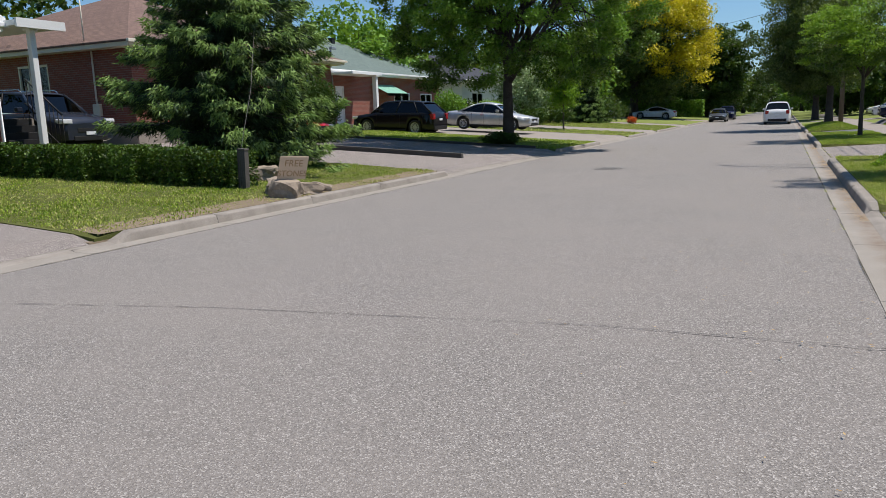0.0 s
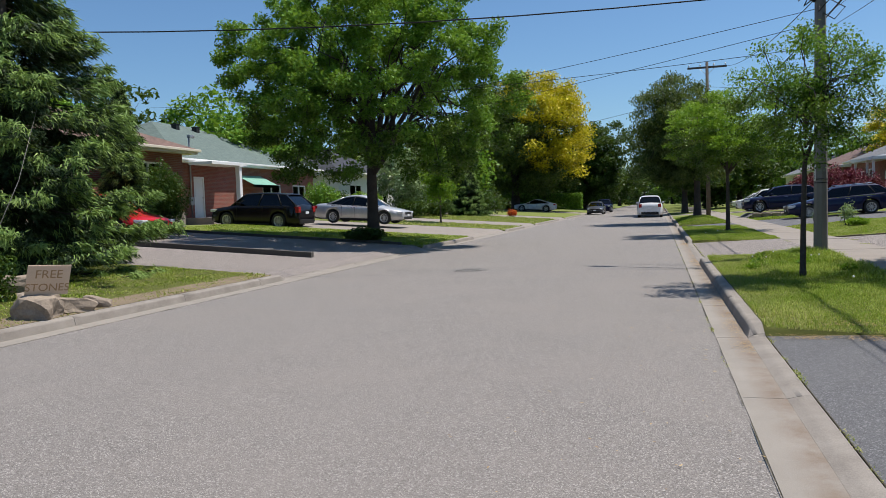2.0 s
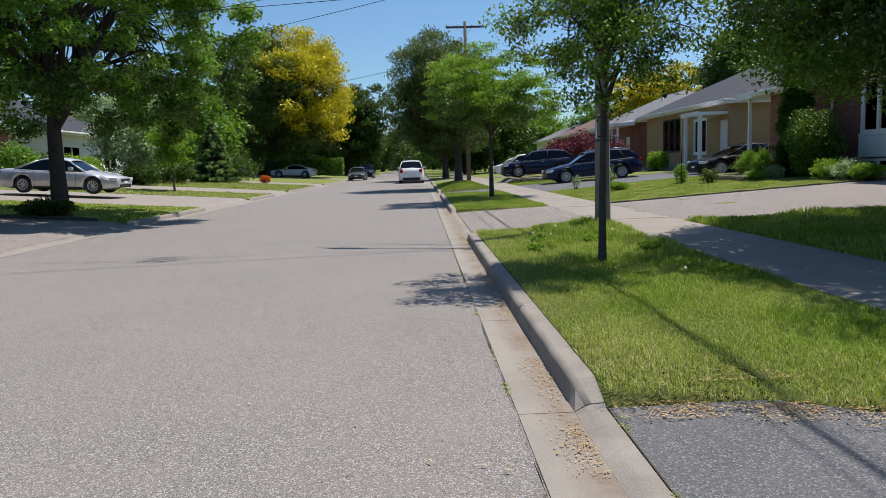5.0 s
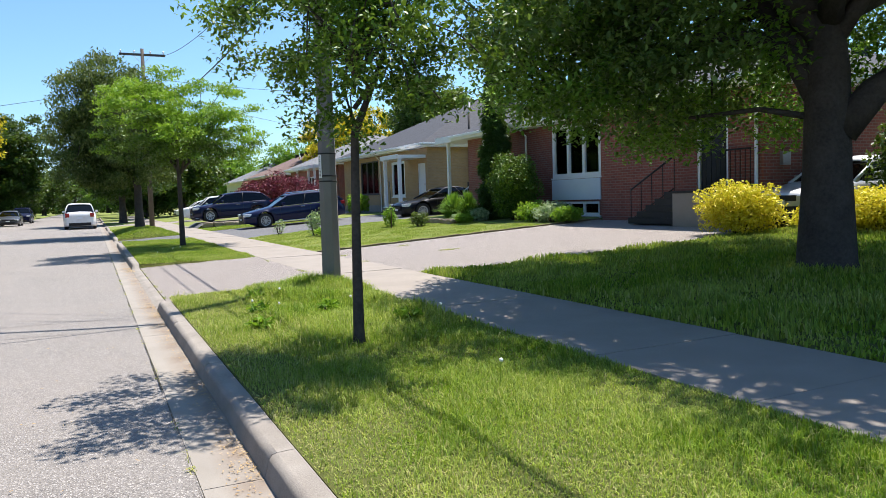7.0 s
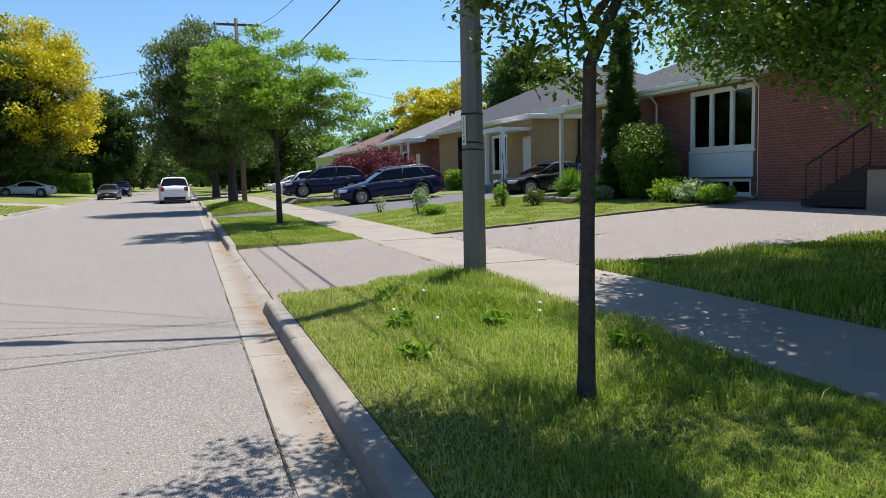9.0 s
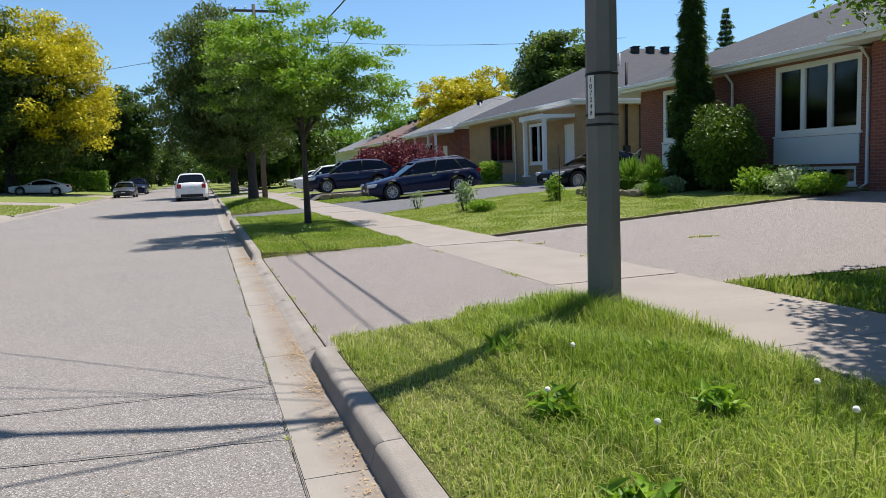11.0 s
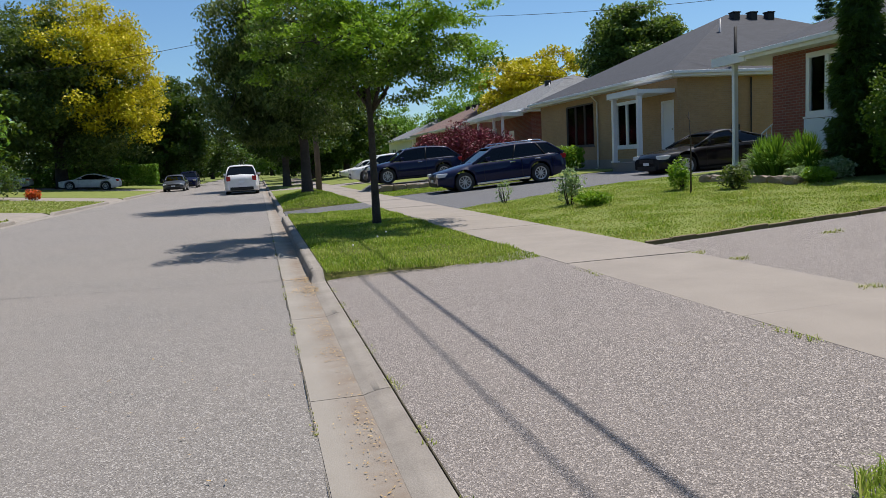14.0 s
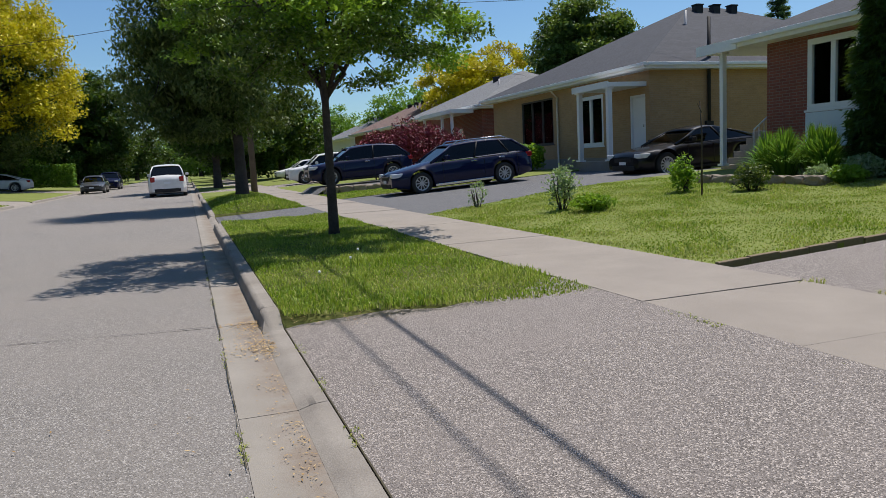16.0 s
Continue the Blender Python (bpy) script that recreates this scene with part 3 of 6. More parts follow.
# the pavement: slabs with joints
pave = thing("pavement", pose(0, 0, 0), "pale concrete pavement slabs beside the lawns", "pavement", kind="structure")
slab = bmesh.new()
box(slab, 0, 1.52, 0.003, 1.517, -0.08, 0, bevel=0.006)
slab_mesh = finish(slab, "slab", CONCRETE)
for i in range(-6, 76):
    s = new("slab", slab_mesh)
    s.parent = pave
    s.matrix_basis = pose(2.68, i * 1.52, 0.170 + 0.0025 * math.sin(i * 2.3), 0, -0.35 + 0.1 * math.sin(i * 1.7), 0)

low = lambda x: 0.033 + (min(x, 2.66) - 0.17) * 0.0545
back = lambda x: gz(x) - 0.012
for k, (a, b) in enumerate(R_LOW):
    sheet("driveway_apron", DARK_DRIVE if k in (0, 2) else DRIVE, "patched asphalt driveway crossing between kerb and pavement", [0.172, 0.9, 1.8, 2.69], a - 0.25, b + 0.25, low, 3, category="driveway")
sheet("driveway_north", DARK_DRIVE, "dark sealed asphalt driveway", [4.185, 7, 10, 13, 22], 3.0, 10.3, back, 2, category="driveway")
sheet("driveway_middle", DRIVE, "old cracked grey asphalt driveway", [4.185, 6, 8, 10, 12.6], 20.6, 26.75, back, 2, skew=(lambda x: -0.35 * max(x - 4.2, 0) ** 0.5 * (x < 12), lambda x: 0.0), category="driveway")
sheet("driveway_double", DARK_DRIVE, "dark smooth asphalt double driveway", [4.185, 6, 8, 10, 12, 14.4], 36.0, 45.2, back, 2, skew=(lambda x: 0.45 * (x - 4.2) * (x < 9) + 2.1 * (x >= 9), lambda x: 0.0), category="driveway")
sheet("driveway_raised", DARK_DRIVE, "asphalt driveway rising from the pavement", [4.185, 4.55, 5, 7, 10, 14], 49.6, 53.6, lambda x: 0.17 + min(max(x - 4.15, 0), 0.4) * 0.55 + (x - 4.2) * 0.035, 1, category="driveway")
sheet("driveway_far", DRIVE, "grey asphalt driveway", [4.185, 9, 14], 64, 69, back, 1, category="driveway")
for a, b, m, l in ((-2.2, 6.1, DRIVE, "old grey asphalt driveway"), (16.2, 26.4, DRIVE, "wide grey asphalt double driveway"), (33.2, 40.6, CONCRETE, "pale concrete driveway"), (45.8, 50.7, CONCRETE, "pale concrete driveway"), (61.8, 67.2, CONCRETE, "pale concrete driveway"), (84, 90, CONCRETE, "pale driveway")):
    sheet("driveway", m, l, [-23, -20, -14, -10, -8.95, -8.625], a, b, lambda x: gz(x) - 0.012 if x < -8.9 else 0.035, 1, category="driveway")


def lawn(label, xs, y0, y1, skew=None, mat=SOIL):
    sheet("lawn", mat, label, xs, y0, y1, lambda x: gz(x), 24, 0.12, skew, "lawn", 0.1, 0 < xs[0] < 1 or xs[-1] < 0)


STRIP = [0.172, 0.3, 0.8, 1.4, 2.0, 2.5, 2.668]
lawn("sunlit grass verge between kerb and pavement", STRIP, 10.45, 19.95, (lambda x: -0.36 * x, lambda x: 0.25 * x), TURF)
lawn("shaded grass verge between kerb and pavement", STRIP, 27.1, 38.5, (lambda x: -0.25 * x, lambda x: 0), TURF)


def mound_z(x, y):
    """The raised verge round a street tree."""
    x, y = np.asarray(x, float), np.asarray(y, float)
    return ground_z(x) + 0.27 * np.sin(np.pi * np.clip((x - 0.172) / 2.496, 0, 1)) * np.clip(np.minimum((y - 42.1) / 2.5, (53.4 - y) / 2.5), 0, 1) ** 0.7


bm = bmesh.new()
rows = [[bm.verts.new((x, 42.1 + 0.47 * j, float(mound_z(x, 42.1 + 0.47 * j)) - 0.2 * (j in (0, 24)))) for x in (0.172 + 2.496 * i / 10 for i in range(11))] for j in range(25)]
for r0, r1 in zip(rows, rows[1:]):
    for i in range(10):
        bm.faces.new((r0[i], r0[i + 1], r1[i + 1], r1[i])).smooth = True
single("lawn", bm, TURF, "mounded grass verge in deep tree shade", "lawn", kind="structure")
lawn("grass verge", STRIP, 57.2, 63.8)
lawn("grass verge", STRIP, 69.2, 77.8)
lawn("grass verge", STRIP, 82.2, 120)
lawn("grass verge", STRIP, -14, 1.4)
YARD = [4.205, 4.6, 6, 8, 10, 12, 13, 16]
lawn("tall grass lawn in the shade of a large tree", YARD, 10.4, 20.5, (lambda x: 0, lambda x: -0.35 * max(x - 4.2, 0) ** 0.5), TURF)
lawn("sunny mown front lawn", YARD, 26.95, 35.9, (lambda x: 0, lambda x: 0.45 * min(x - 4.2, 4.8)))
lawn("narrow lawn between driveways", YARD, 45.3, 49.5)
lawn("front lawn", YARD, 53.7, 63.9)
lawn("front lawn", YARD, 69.1, 120)
lawn("front lawn", YARD, -14, 2.9)
LYARD = [-23, -20, -17, -14, -12, -10, -9, -8.63]
lawn("mown front lawn with a bare edge", LYARD, 5.95, 16.15, None, TURF)
lawn("front lawn round a large tree", LYARD, 26.45, 33.15)
lawn("front lawn", LYARD, 40.65, 45.75)
lawn("front lawn", LYARD, 50.75, 61.75)
lawn("front lawn", LYARD, 67.25, 83.9)
lawn("front lawn", LYARD, 90.1, 120)
lawn("front lawn", LYARD, -14, -2.3)
bm = bmesh.new()
box(bm, -9.3, -8.622, 5.85, 6.5, -0.1, 0.062, bevel=0.03)
single("lawn_corner", bm, EARTH, "bare earth at the corner of lawn and driveway", "earth", kind="structure")
sheet("bare_strip", EARTH, "bare brown earth along the kerb", [-9.15, -8.9, -8.632], 6.1, 16.0, lambda x: gz(x) + 0.004, 30, category="earth", edge=0.2)
bm = bmesh.new()
for i in range(24):
    y = 26.9 + 0.012 * math.sin(i * 3.3)
    box(bm, 4.25 + i * 0.36, 4.25 + i * 0.36 + 0.356, y, y + 0.07, -0.1, 0.02 + 0.008 * math.sin(i * 2.1), bevel=0.01)
for v in bm.verts:
    v.co.z += gz(v.co.x)
single("lawn_edging", bm, EARTH, "low weathered brown concrete edging along the lawn", "edging", kind="structure")


# ---- houses ----
def wall_with_holes(bm, length, height, holes, t=0.22):
    """A wall in the x-z plane, 0 to length, its outer face at y = 0: one skin with its openings cut through."""
    xs = sorted({0, length, *[v for h in holes for v in h[:2]]})
    zs = sorted({0, height, *[v for h in holes for v in h[2:4]]})
    vs = {}

    def at(i, y, k):
        if (i, y, k) not in vs:
            vs[i, y, k] = bm.verts.new((xs[i], y, zs[k]))
        return vs[i, y, k]

    def solid(i, k):
        if not (0 <= i < len(xs) - 1 and 0 <= k < len(zs) - 1):
            return False
        m, n = (xs[i] + xs[i + 1]) / 2, (zs[k] + zs[k + 1]) / 2
        return not any(h[0] < m < h[1] and h[2] < n < h[3] for h in holes)
    for i in range(len(xs) - 1):
        for k in range(len(zs) - 1):
            if not solid(i, k):
                continue
            for y in (0, t):
                bm.faces.new((at(i, y, k), at(i + 1, y, k), at(i + 1, y, k + 1), at(i, y, k + 1)))
            for di, dk, a, b in ((-1, 0, (i, k), (i, k + 1)), (1, 0, (i + 1, k), (i + 1, k + 1)), (0, -1, (i, k), (i + 1, k)), (0, 1, (i, k + 1), (i + 1, k + 1))):
                if not solid(i + di, k + dk):
                    bm.faces.new((at(a[0], 0, a[1]), at(b[0], 0, b[1]), at(b[0], t, b[1]), at(a[0], t, a[1])))


def window(parent, at, w, h, lights=1, mat=WHITE, frame=0.07, grid=(0, 0), curtain=False, sill=True):
    """A window with its frame, a pane for each light, glazing bars and a sill; x-z plane, outer face at y = 0."""
    wd = new("window")
    wd.parent, wd.matrix_basis = parent, at
    bm = bmesh.new()
    box(bm, -0.01, w + 0.01, -0.03, 0.09, 0, frame), box(bm, -0.01, w + 0.01, -0.03, 0.09, h - frame, h)
    for i in range(lights + 1):
        x = (w - frame) * i / lights
        box(bm, x, x + frame, -0.028, 0.09, frame, h - frame)
    part("frame", bm, mat, wd)
    lw = (w - frame) / lights
    for i in range(lights):
        bm = bmesh.new()
        box(bm, lw * i + frame, lw * (i + 1), 0.03, 0.036, frame, h - frame)
        part("pane", bm, GLASS, wd).visible_shadow = False
        bm = bmesh.new()
        for g in range(1, grid[0]):
            x = lw * i + frame + (lw - frame) * g / grid[0]
            box(bm, x - 0.008, x + 0.008, 0.015, 0.029, frame, h - frame)
        for g in range(1, grid[1]):
            z = frame + (h - 2 * frame) * g / grid[1]
            box(bm, lw * i + frame, lw * (i + 1), 0.014, 0.028, z - 0.008, z + 0.008)
        if grid != (0, 0):
            part("glazing_bars", bm, mat, wd)
        else:
            bm.free()
        if curtain:
            bm = bmesh.new()
            for g in range(12):
                z = frame + (h - 2 * frame) * g / 12
                box(bm, lw * i + frame + 0.02, lw * (i + 1) - 0.02, 0.12, 0.14, z, z + (h - 2 * frame) / 12 * 0.8)
            part("blind", bm, CURTAIN, wd)
    if sill:
        bm = bmesh.new()
        box(bm, -0.05, w + 0.05, -0.07, 0.05, -0.05, -0.001, bevel=0.008)
        part("sill", bm, mat, wd)
    return wd


def house(label, x, y, z, side, W, D, H, wall_mat, roof_mat, pitch, windows=(), doors=(), gable=False, trim=WHITE, over=0.45, vents=2, base=0.35, group="houses along the street"):
    """A bungalow. Local x runs along its front from the viewer's left, y back into the plot. windows: (face, x, z, w, h, lights, options)."""
    rz = -90 if side > 0 else 90
    ob = thing("house", pose(x, y, z, 0, 0, rz), label, "house", group)
    faces = {"front": (pose(0, 0, 0), W), "right": (pose(W, 0, 0, 0, 0, 90), D), "back": (pose(W, D, 0, 0, 0, 180), W), "left": (pose(0, D, 0, 0, 0, -90), D)}
    for face, (m, length) in faces.items():
        holes = [(a, a + w, b, b + h) for f, a, b, w, h, *_ in (*windows, *doors) if f == face]
        bm = bmesh.new()
        t = 0.22
        if face in ("right", "left"):
            wall_with_holes(bm, length - 0.446, H, [(a - 0.223, b - 0.223, c, d) for a, b, c, d in holes], t)
            bmesh.ops.translate(bm, verts=bm.verts, vec=(0.223, 0, 0))
        else:
            wall_with_holes(bm, length, H, holes, t)
        part("wall", bm, wall_mat, ob, at=m)
        if base:
            bm = bmesh.new()
            wall_with_holes(bm, length - (0.0 if face in ("front", "back") else 0.02), base, [h for h in holes if h[2] < base], 0.02)
            bmesh.ops.translate(bm, verts=bm.verts, vec=(0.0 if face in ("front", "back") else 0.01, -0.021, 0))
            part("foundation", bm, CONCRETE, ob, at=m)
    for f, a, b, w, h, lights, opt in windows:
        window(ob, faces[f][0] @ pose(a, 0.04, b), w, h, lights, opt.get("mat", trim), opt.get("frame", 0.07), opt.get("grid", (0, 0)), opt.get("curtain", False))
    for f, a, b, w, h, *finish_mat in doors:
        d = new("door")
        d.parent, d.matrix_basis = ob, faces[f][0] @ pose(a, 0.05, b)
        bm = bmesh.new()
        box(bm, 0, 0.08, -0.02, 0.1, 0, h), box(bm, w - 0.08, w, -0.02, 0.1, 0, h), box(bm, 0.08, w - 0.08, -0.02, 0.1, h - 0.08, h)
        part("frame", bm, WHITE, d)
        bm = bmesh.new()
        box(bm, 0.085, w - 0.085, 0.03, 0.07, 0, h - 0.085, bevel=0.006)
        box(bm, 0.2, w - 0.2, 0.02, 0.03, 0.2, h * 0.4), box(bm, 0.2, w - 0.2, 0.02, 0.03, h * 0.5, h - 0.25)
        part("leaf", bm, finish_mat[0] if finish_mat else WHITE, d)
        bm = bmesh.new()
        box(bm, w - 0.2, w - 0.16, -0.03, 0.02, 1.0, 1.08, bevel=0.008)
        part("handle", bm, CHROME, d)
    # rooms behind the glass: floor, ceiling and a partition
    bm = bmesh.new()
    box(bm, 0.23, W - 0.23, 0.23, D - 0.23, 0.02, 0.06), box(bm, 0.23, W - 0.23, D * 0.42, D * 0.42 + 0.1, 0.07, H - 0.02)
    part("interior", bm, INSIDE, ob)
    bm = bmesh.new()
    box(bm, -over + 0.02, W + over - 0.02, -over + 0.02, D + over - 0.02, H + 0.002, H + 0.06)
    part("soffit", bm, trim, ob)
    bm = bmesh.new()
    for a in ((-over, W + over, -over - 0.02, -over + 0.02), (-over, W + over, D + over - 0.02, D + over + 0.02), (-over - 0.02, -over + 0.019, -over + 0.021, D + over - 0.021), (W + over - 0.019, W + over + 0.02, -over + 0.021, D + over - 0.021)):
        box(bm, *a, H + 0.0, H + 0.2)
    part("fascia", bm, trim, ob)
    bm = bmesh.new()
    for a in ((-over - 0.1, W + over + 0.1, -over - 0.13, -over - 0.022), (W + over + 0.022, W + over + 0.12, -over, D + over)):
        box(bm, *a, H + 0.09, H + 0.2, bevel=0.02)
    part("gutter", bm, trim, ob)
    bm = bmesh.new()
    o, zt = over + 0.06, H + 0.19
    if gable:
        pk = zt + (W / 2 + o) * pitch
        v = [bm.verts.new(p) for p in ((-o, -o, zt), (W / 2, -o, pk), (W + o, -o, zt), (-o, D + o, zt), (W / 2, D + o, pk), (W + o, D + o, zt))]
        bm.faces.new((v[0], v[1], v[4], v[3])), bm.faces.new((v[1], v[2], v[5], v[4]))
        ext = bmesh.ops.extrude_face_region(bm, geom=bm.faces[:])
        bmesh.ops.translate(bm, verts=[e for e in ext["geom"] if isinstance(e, bmesh.types.BMVert)], vec=(0, 0, 0.09))
    else:
        half = min(W, D) / 2 + o
        pk = zt + half * pitch
        if W >= D:
            r0, r1 = (-o + half, D / 2), (W + o - half, D / 2)
        else:
            r0, r1 = (W / 2, -o + half), (W / 2, D + o - half)
        v = [bm.verts.new(p) for p in ((-o, -o, zt), (W + o, -o, zt), (W + o, D + o, zt), (-o, D + o, zt), (*r0, pk), (*r1, pk), (-o, -o, zt - 0.06), (W + o, -o, zt - 0.06), (W + o, D + o, zt - 0.06), (-o, D + o, zt - 0.06))]
        if W >= D:
            q = ((0, 1, 5, 4), (1, 2, 5), (2, 3, 4, 5), (3, 0, 4))
        else:
            q = ((0, 1, 4), (1, 2, 5, 4), (2, 3, 5), (3, 0, 4, 5))
        for f in (*q, (0, 6, 7, 1), (1, 7, 8, 2), (2, 8, 9, 3), (3, 9, 6, 0), (9, 8, 7, 6)):
            bm.faces.new([v[i] for i in f])
    roof = part("roof", bm, roof_mat, ob)
    rng = random.Random(int(abs(x * 7 + y * 13)))
    for i in range(vents):
        fx = W * (0.35 + 0.3 * rng.random()) if gable else (r0[0] * (1 - (i + 0.5) / vents) + r1[0] * (i + 0.5) / vents)
        fy = (D / 2 if gable else r0[1]) - 0.9
        zz = pk - 0.9 * pitch if not gable else zt + (min(fx, W - fx) + o) * pitch
        if not gable and W < D:
            fx, fy, zz = W / 2 + 0.7, r0[1] + (r1[1] - r0[1]) * (i + 0.5) / vents + (i - (vents - 1) / 2) * 0.35, pk - 0.7 * pitch
        bm = bmesh.new()
        box(bm, fx - 0.17, fx + 0.17, fy - 0.17, fy + 0.17, zz - 0.15, zz + 0.24, bevel=0.03)
        box(bm, fx - 0.2, fx + 0.2, fy - 0.2, fy + 0.2, zz + 0.24, zz + 0.3, bevel=0.02)
        part("roof_vent", bm, BLACK, roof)
    bm = bmesh.new()
    tube(bm, [(W * 0.7, D * 0.3, H), (W * 0.7, D * 0.3, zt + D * 0.3 * pitch + 0.55)], [0.05, 0.05], 8)
    part("vent_pipe", bm, GREY_METAL, roof)
    return ob


def downspout(parent, x, y, h, mat=WHITE):
    bm = bmesh.new()
    tube(bm, [(x, y - 0.4, h), (x, y - 0.3, h - 0.12), (x, y - 0.07, h - 0.35), (x, y - 0.07, 0.15), (x, y - 0.25, 0.06)], [0.04] * 5, 8)
    part("downspout", bm, mat, parent)


def porch_post(parent, x, y, h, z0=0.0, w=0.1, mat=WHITE):
    bm = bmesh.new()
    box(bm, x - w / 2, x + w / 2, y - w / 2, y + w / 2, z0, h, bevel=0.012)
    box(bm, x - w * 0.8, x + w * 0.8, y - w * 0.8, y + w * 0.8, z0, z0 + 0.06), box(bm, x - w * 0.8, x + w * 0.8, y - w * 0.8, y + w * 0.8, h - 0.06, h)
    part("post", bm, mat, parent)


def railing(parent, a, b, h=0.9, n=9, mat=WHITE, name="railing"):
    """A rail on balusters from a to b."""
    a, b = Vector(a), Vector(b)
    r = new(name)
    r.parent = parent
    bm = bmesh.new()
    tube(bm, [a + Vector((0, 0, h)), b + Vector((0, 0, h))], [0.022, 0.022], 6)
    part("rail", bm, mat, r)
    bm = bmesh.new()
    tube(bm, [a + Vector((0, 0, 0.1)), b + Vector((0, 0, 0.1))], [0.015, 0.015], 6)
    part("rail", bm, mat, r)
    for i in range(n):
        p = a.lerp(b, i / (n - 1))
        bm = bmesh.new()
        tube(bm, [p, p + Vector((0, 0, h))], [0.011, 0.011], 6)
        part("baluster", bm, mat, r)


def steps(parent, x0, x1, y, n, rise, run, mat, dirn=1, z0=0.0, axis="y"):
    """Steps that climb along +y or, with axis x, along x by dirn."""
    for i in range(n):
        bm = bmesh.new()
        if axis == "y":
            box(bm, x0, x1, y + i * run, y + n * run, z0 + i * rise, z0 + (i + 1) * rise - 0.002, bevel=0.008)
        else:
            a, b = sorted((y + dirn * i * run, y + dirn * n * run))
            box(bm, a, b, x0, x1, z0 + i * rise, z0 + (i + 1) * rise - 0.002, bevel=0.008)
        part("step", bm, mat, parent)


# ---- vehicles ----
def wheel(parent, x, y, r, w=0.22, spokes=10, outer=1):
    wh = new("wheel")
    wh.parent = parent
    wh.matrix_basis = pose(x, y, r, 90, 0, 0) if outer < 0 else pose(x, y, r, -90, 0, 0)
    bm = bmesh.new()
    prof = ((0.66 * r, -w / 2), (0.93 * r, -w / 2), (r, -w * 0.36), (r, w * 0.36), (0.93 * r, w / 2), (0.66 * r, w / 2), (0.63 * r, 0))
    rings = [[bm.verts.new((p * math.cos(a), p * math.sin(a), q)) for p, q in prof] for a in (2 * math.pi * k / 28 for k in range(28))]
    for k in range(28):
        for i in range(7):
            bm.faces.new((rings[k][i], rings[k][(i + 1) % 7], rings[(k + 1) % 28][(i + 1) % 7], rings[(k + 1) % 28][i])).smooth = True
    part("tyre", bm, RUBBER, wh)
    bm = bmesh.new()
    for k in range(28):
        a, b = 2 * math.pi * k / 28, 2 * math.pi * (k + 1) / 28
        q = [bm.verts.new((p * r * math.cos(c), p * r * math.sin(c), z)) for p, c, z in ((0.66, a, w * 0.46), (0.66, b, w * 0.46), (0.58, b, w * 0.4), (0.58, a, w * 0.4))]
        bm.faces.new(q)
        q = [bm.verts.new((p * r * math.cos(c), p * r * math.sin(c), z)) for p, c, z in ((0.6, a, w * 0.4), (0.6, b, w * 0.4), (0.6, b, -w * 0.3), (0.6, a, -w * 0.3))]
        bm.faces.new(q)
    for k in range(spokes):
        m = pose(0, 0, 0, 0, 0, 360 * k / spokes)
        box(bm, 0.08 * r, 0.62 * r, -0.045 * r, 0.045 * r, w * 0.28, w * 0.4, m)
    tube(bm, [(0, 0, w * 0.2), (0, 0, w * 0.43)], [0.16 * r, 0.13 * r], 14)
    part("rim", bm, ALLOY, wh)
    bm = bmesh.new()
    tube(bm, [(0, 0, -w * 0.3), (0, 0, w * 0.1)], [0.57 * r, 0.57 * r], 20)
    part("brake_drum", bm, BLACK, wh)


CARS = {
    # length, width, height, wheelbase, wheel radius, front overhang; hood line (x, z) ; belt; glass: base front, roof front, roof rear, base rear
    "sedan": dict(L=4.75, W=1.80, H=1.43, wb=2.72, r=0.32, fo=0.95, top=((0, 0.60), (0.10, 0.68), (1.35, 0.90), (3.95, 0.95), (4.62, 0.93), (4.75, 0.80)), g=(1.25, 1.95, 3.15, 4.0), doors=2),
    "coupe": dict(L=4.65, W=1.86, H=1.42, wb=2.75, r=0.36, fo=0.88, top=((0, 0.64), (0.10, 0.76), (1.40, 0.94), (3.9, 1.0), (4.55, 0.98), (4.65, 0.80)), g=(1.25, 2.05, 3.1, 4.2), doors=1),
    "wagon": dict(L=4.78, W=1.86, H=1.50, wb=2.80, r=0.34, fo=0.93, top=((0, 0.62), (0.12, 0.74), (1.45, 0.97), (4.55, 1.02), (4.74, 0.98), (4.78, 0.80)), g=(1.30, 2.05, 4.15, 4.68), doors=2),
    "large_suv": dict(L=5.0, W=2.02, H=1.80, wb=2.86, r=0.39, fo=0.95, top=((0, 0.80), (0.12, 0.98), (1.35, 1.14), (4.75, 1.20), (4.96, 1.15), (5.0, 0.9)), g=(1.15, 1.85, 4.30, 4.88), doors=2),
    "crossover": dict(L=4.40, W=1.86, H=1.58, wb=2.60, r=0.35, fo=0.88, top=((0, 0.70), (0.12, 0.85), (1.25, 1.0), (4.15, 1.06), (4.36, 1.02), (4.40, 0.80)), g=(1.08, 1.75, 3.75, 4.28), doors=2),
    "suv": dict(L=4.70, W=1.90, H=1.70, wb=2.78, r=0.37, fo=0.93, top=((0, 0.74), (0.12, 0.90), (1.35, 1.08), (4.45, 1.14), (4.66, 1.10), (4.70, 0.85)), g=(1.15, 1.85, 4.00, 4.58), doors=2),
}


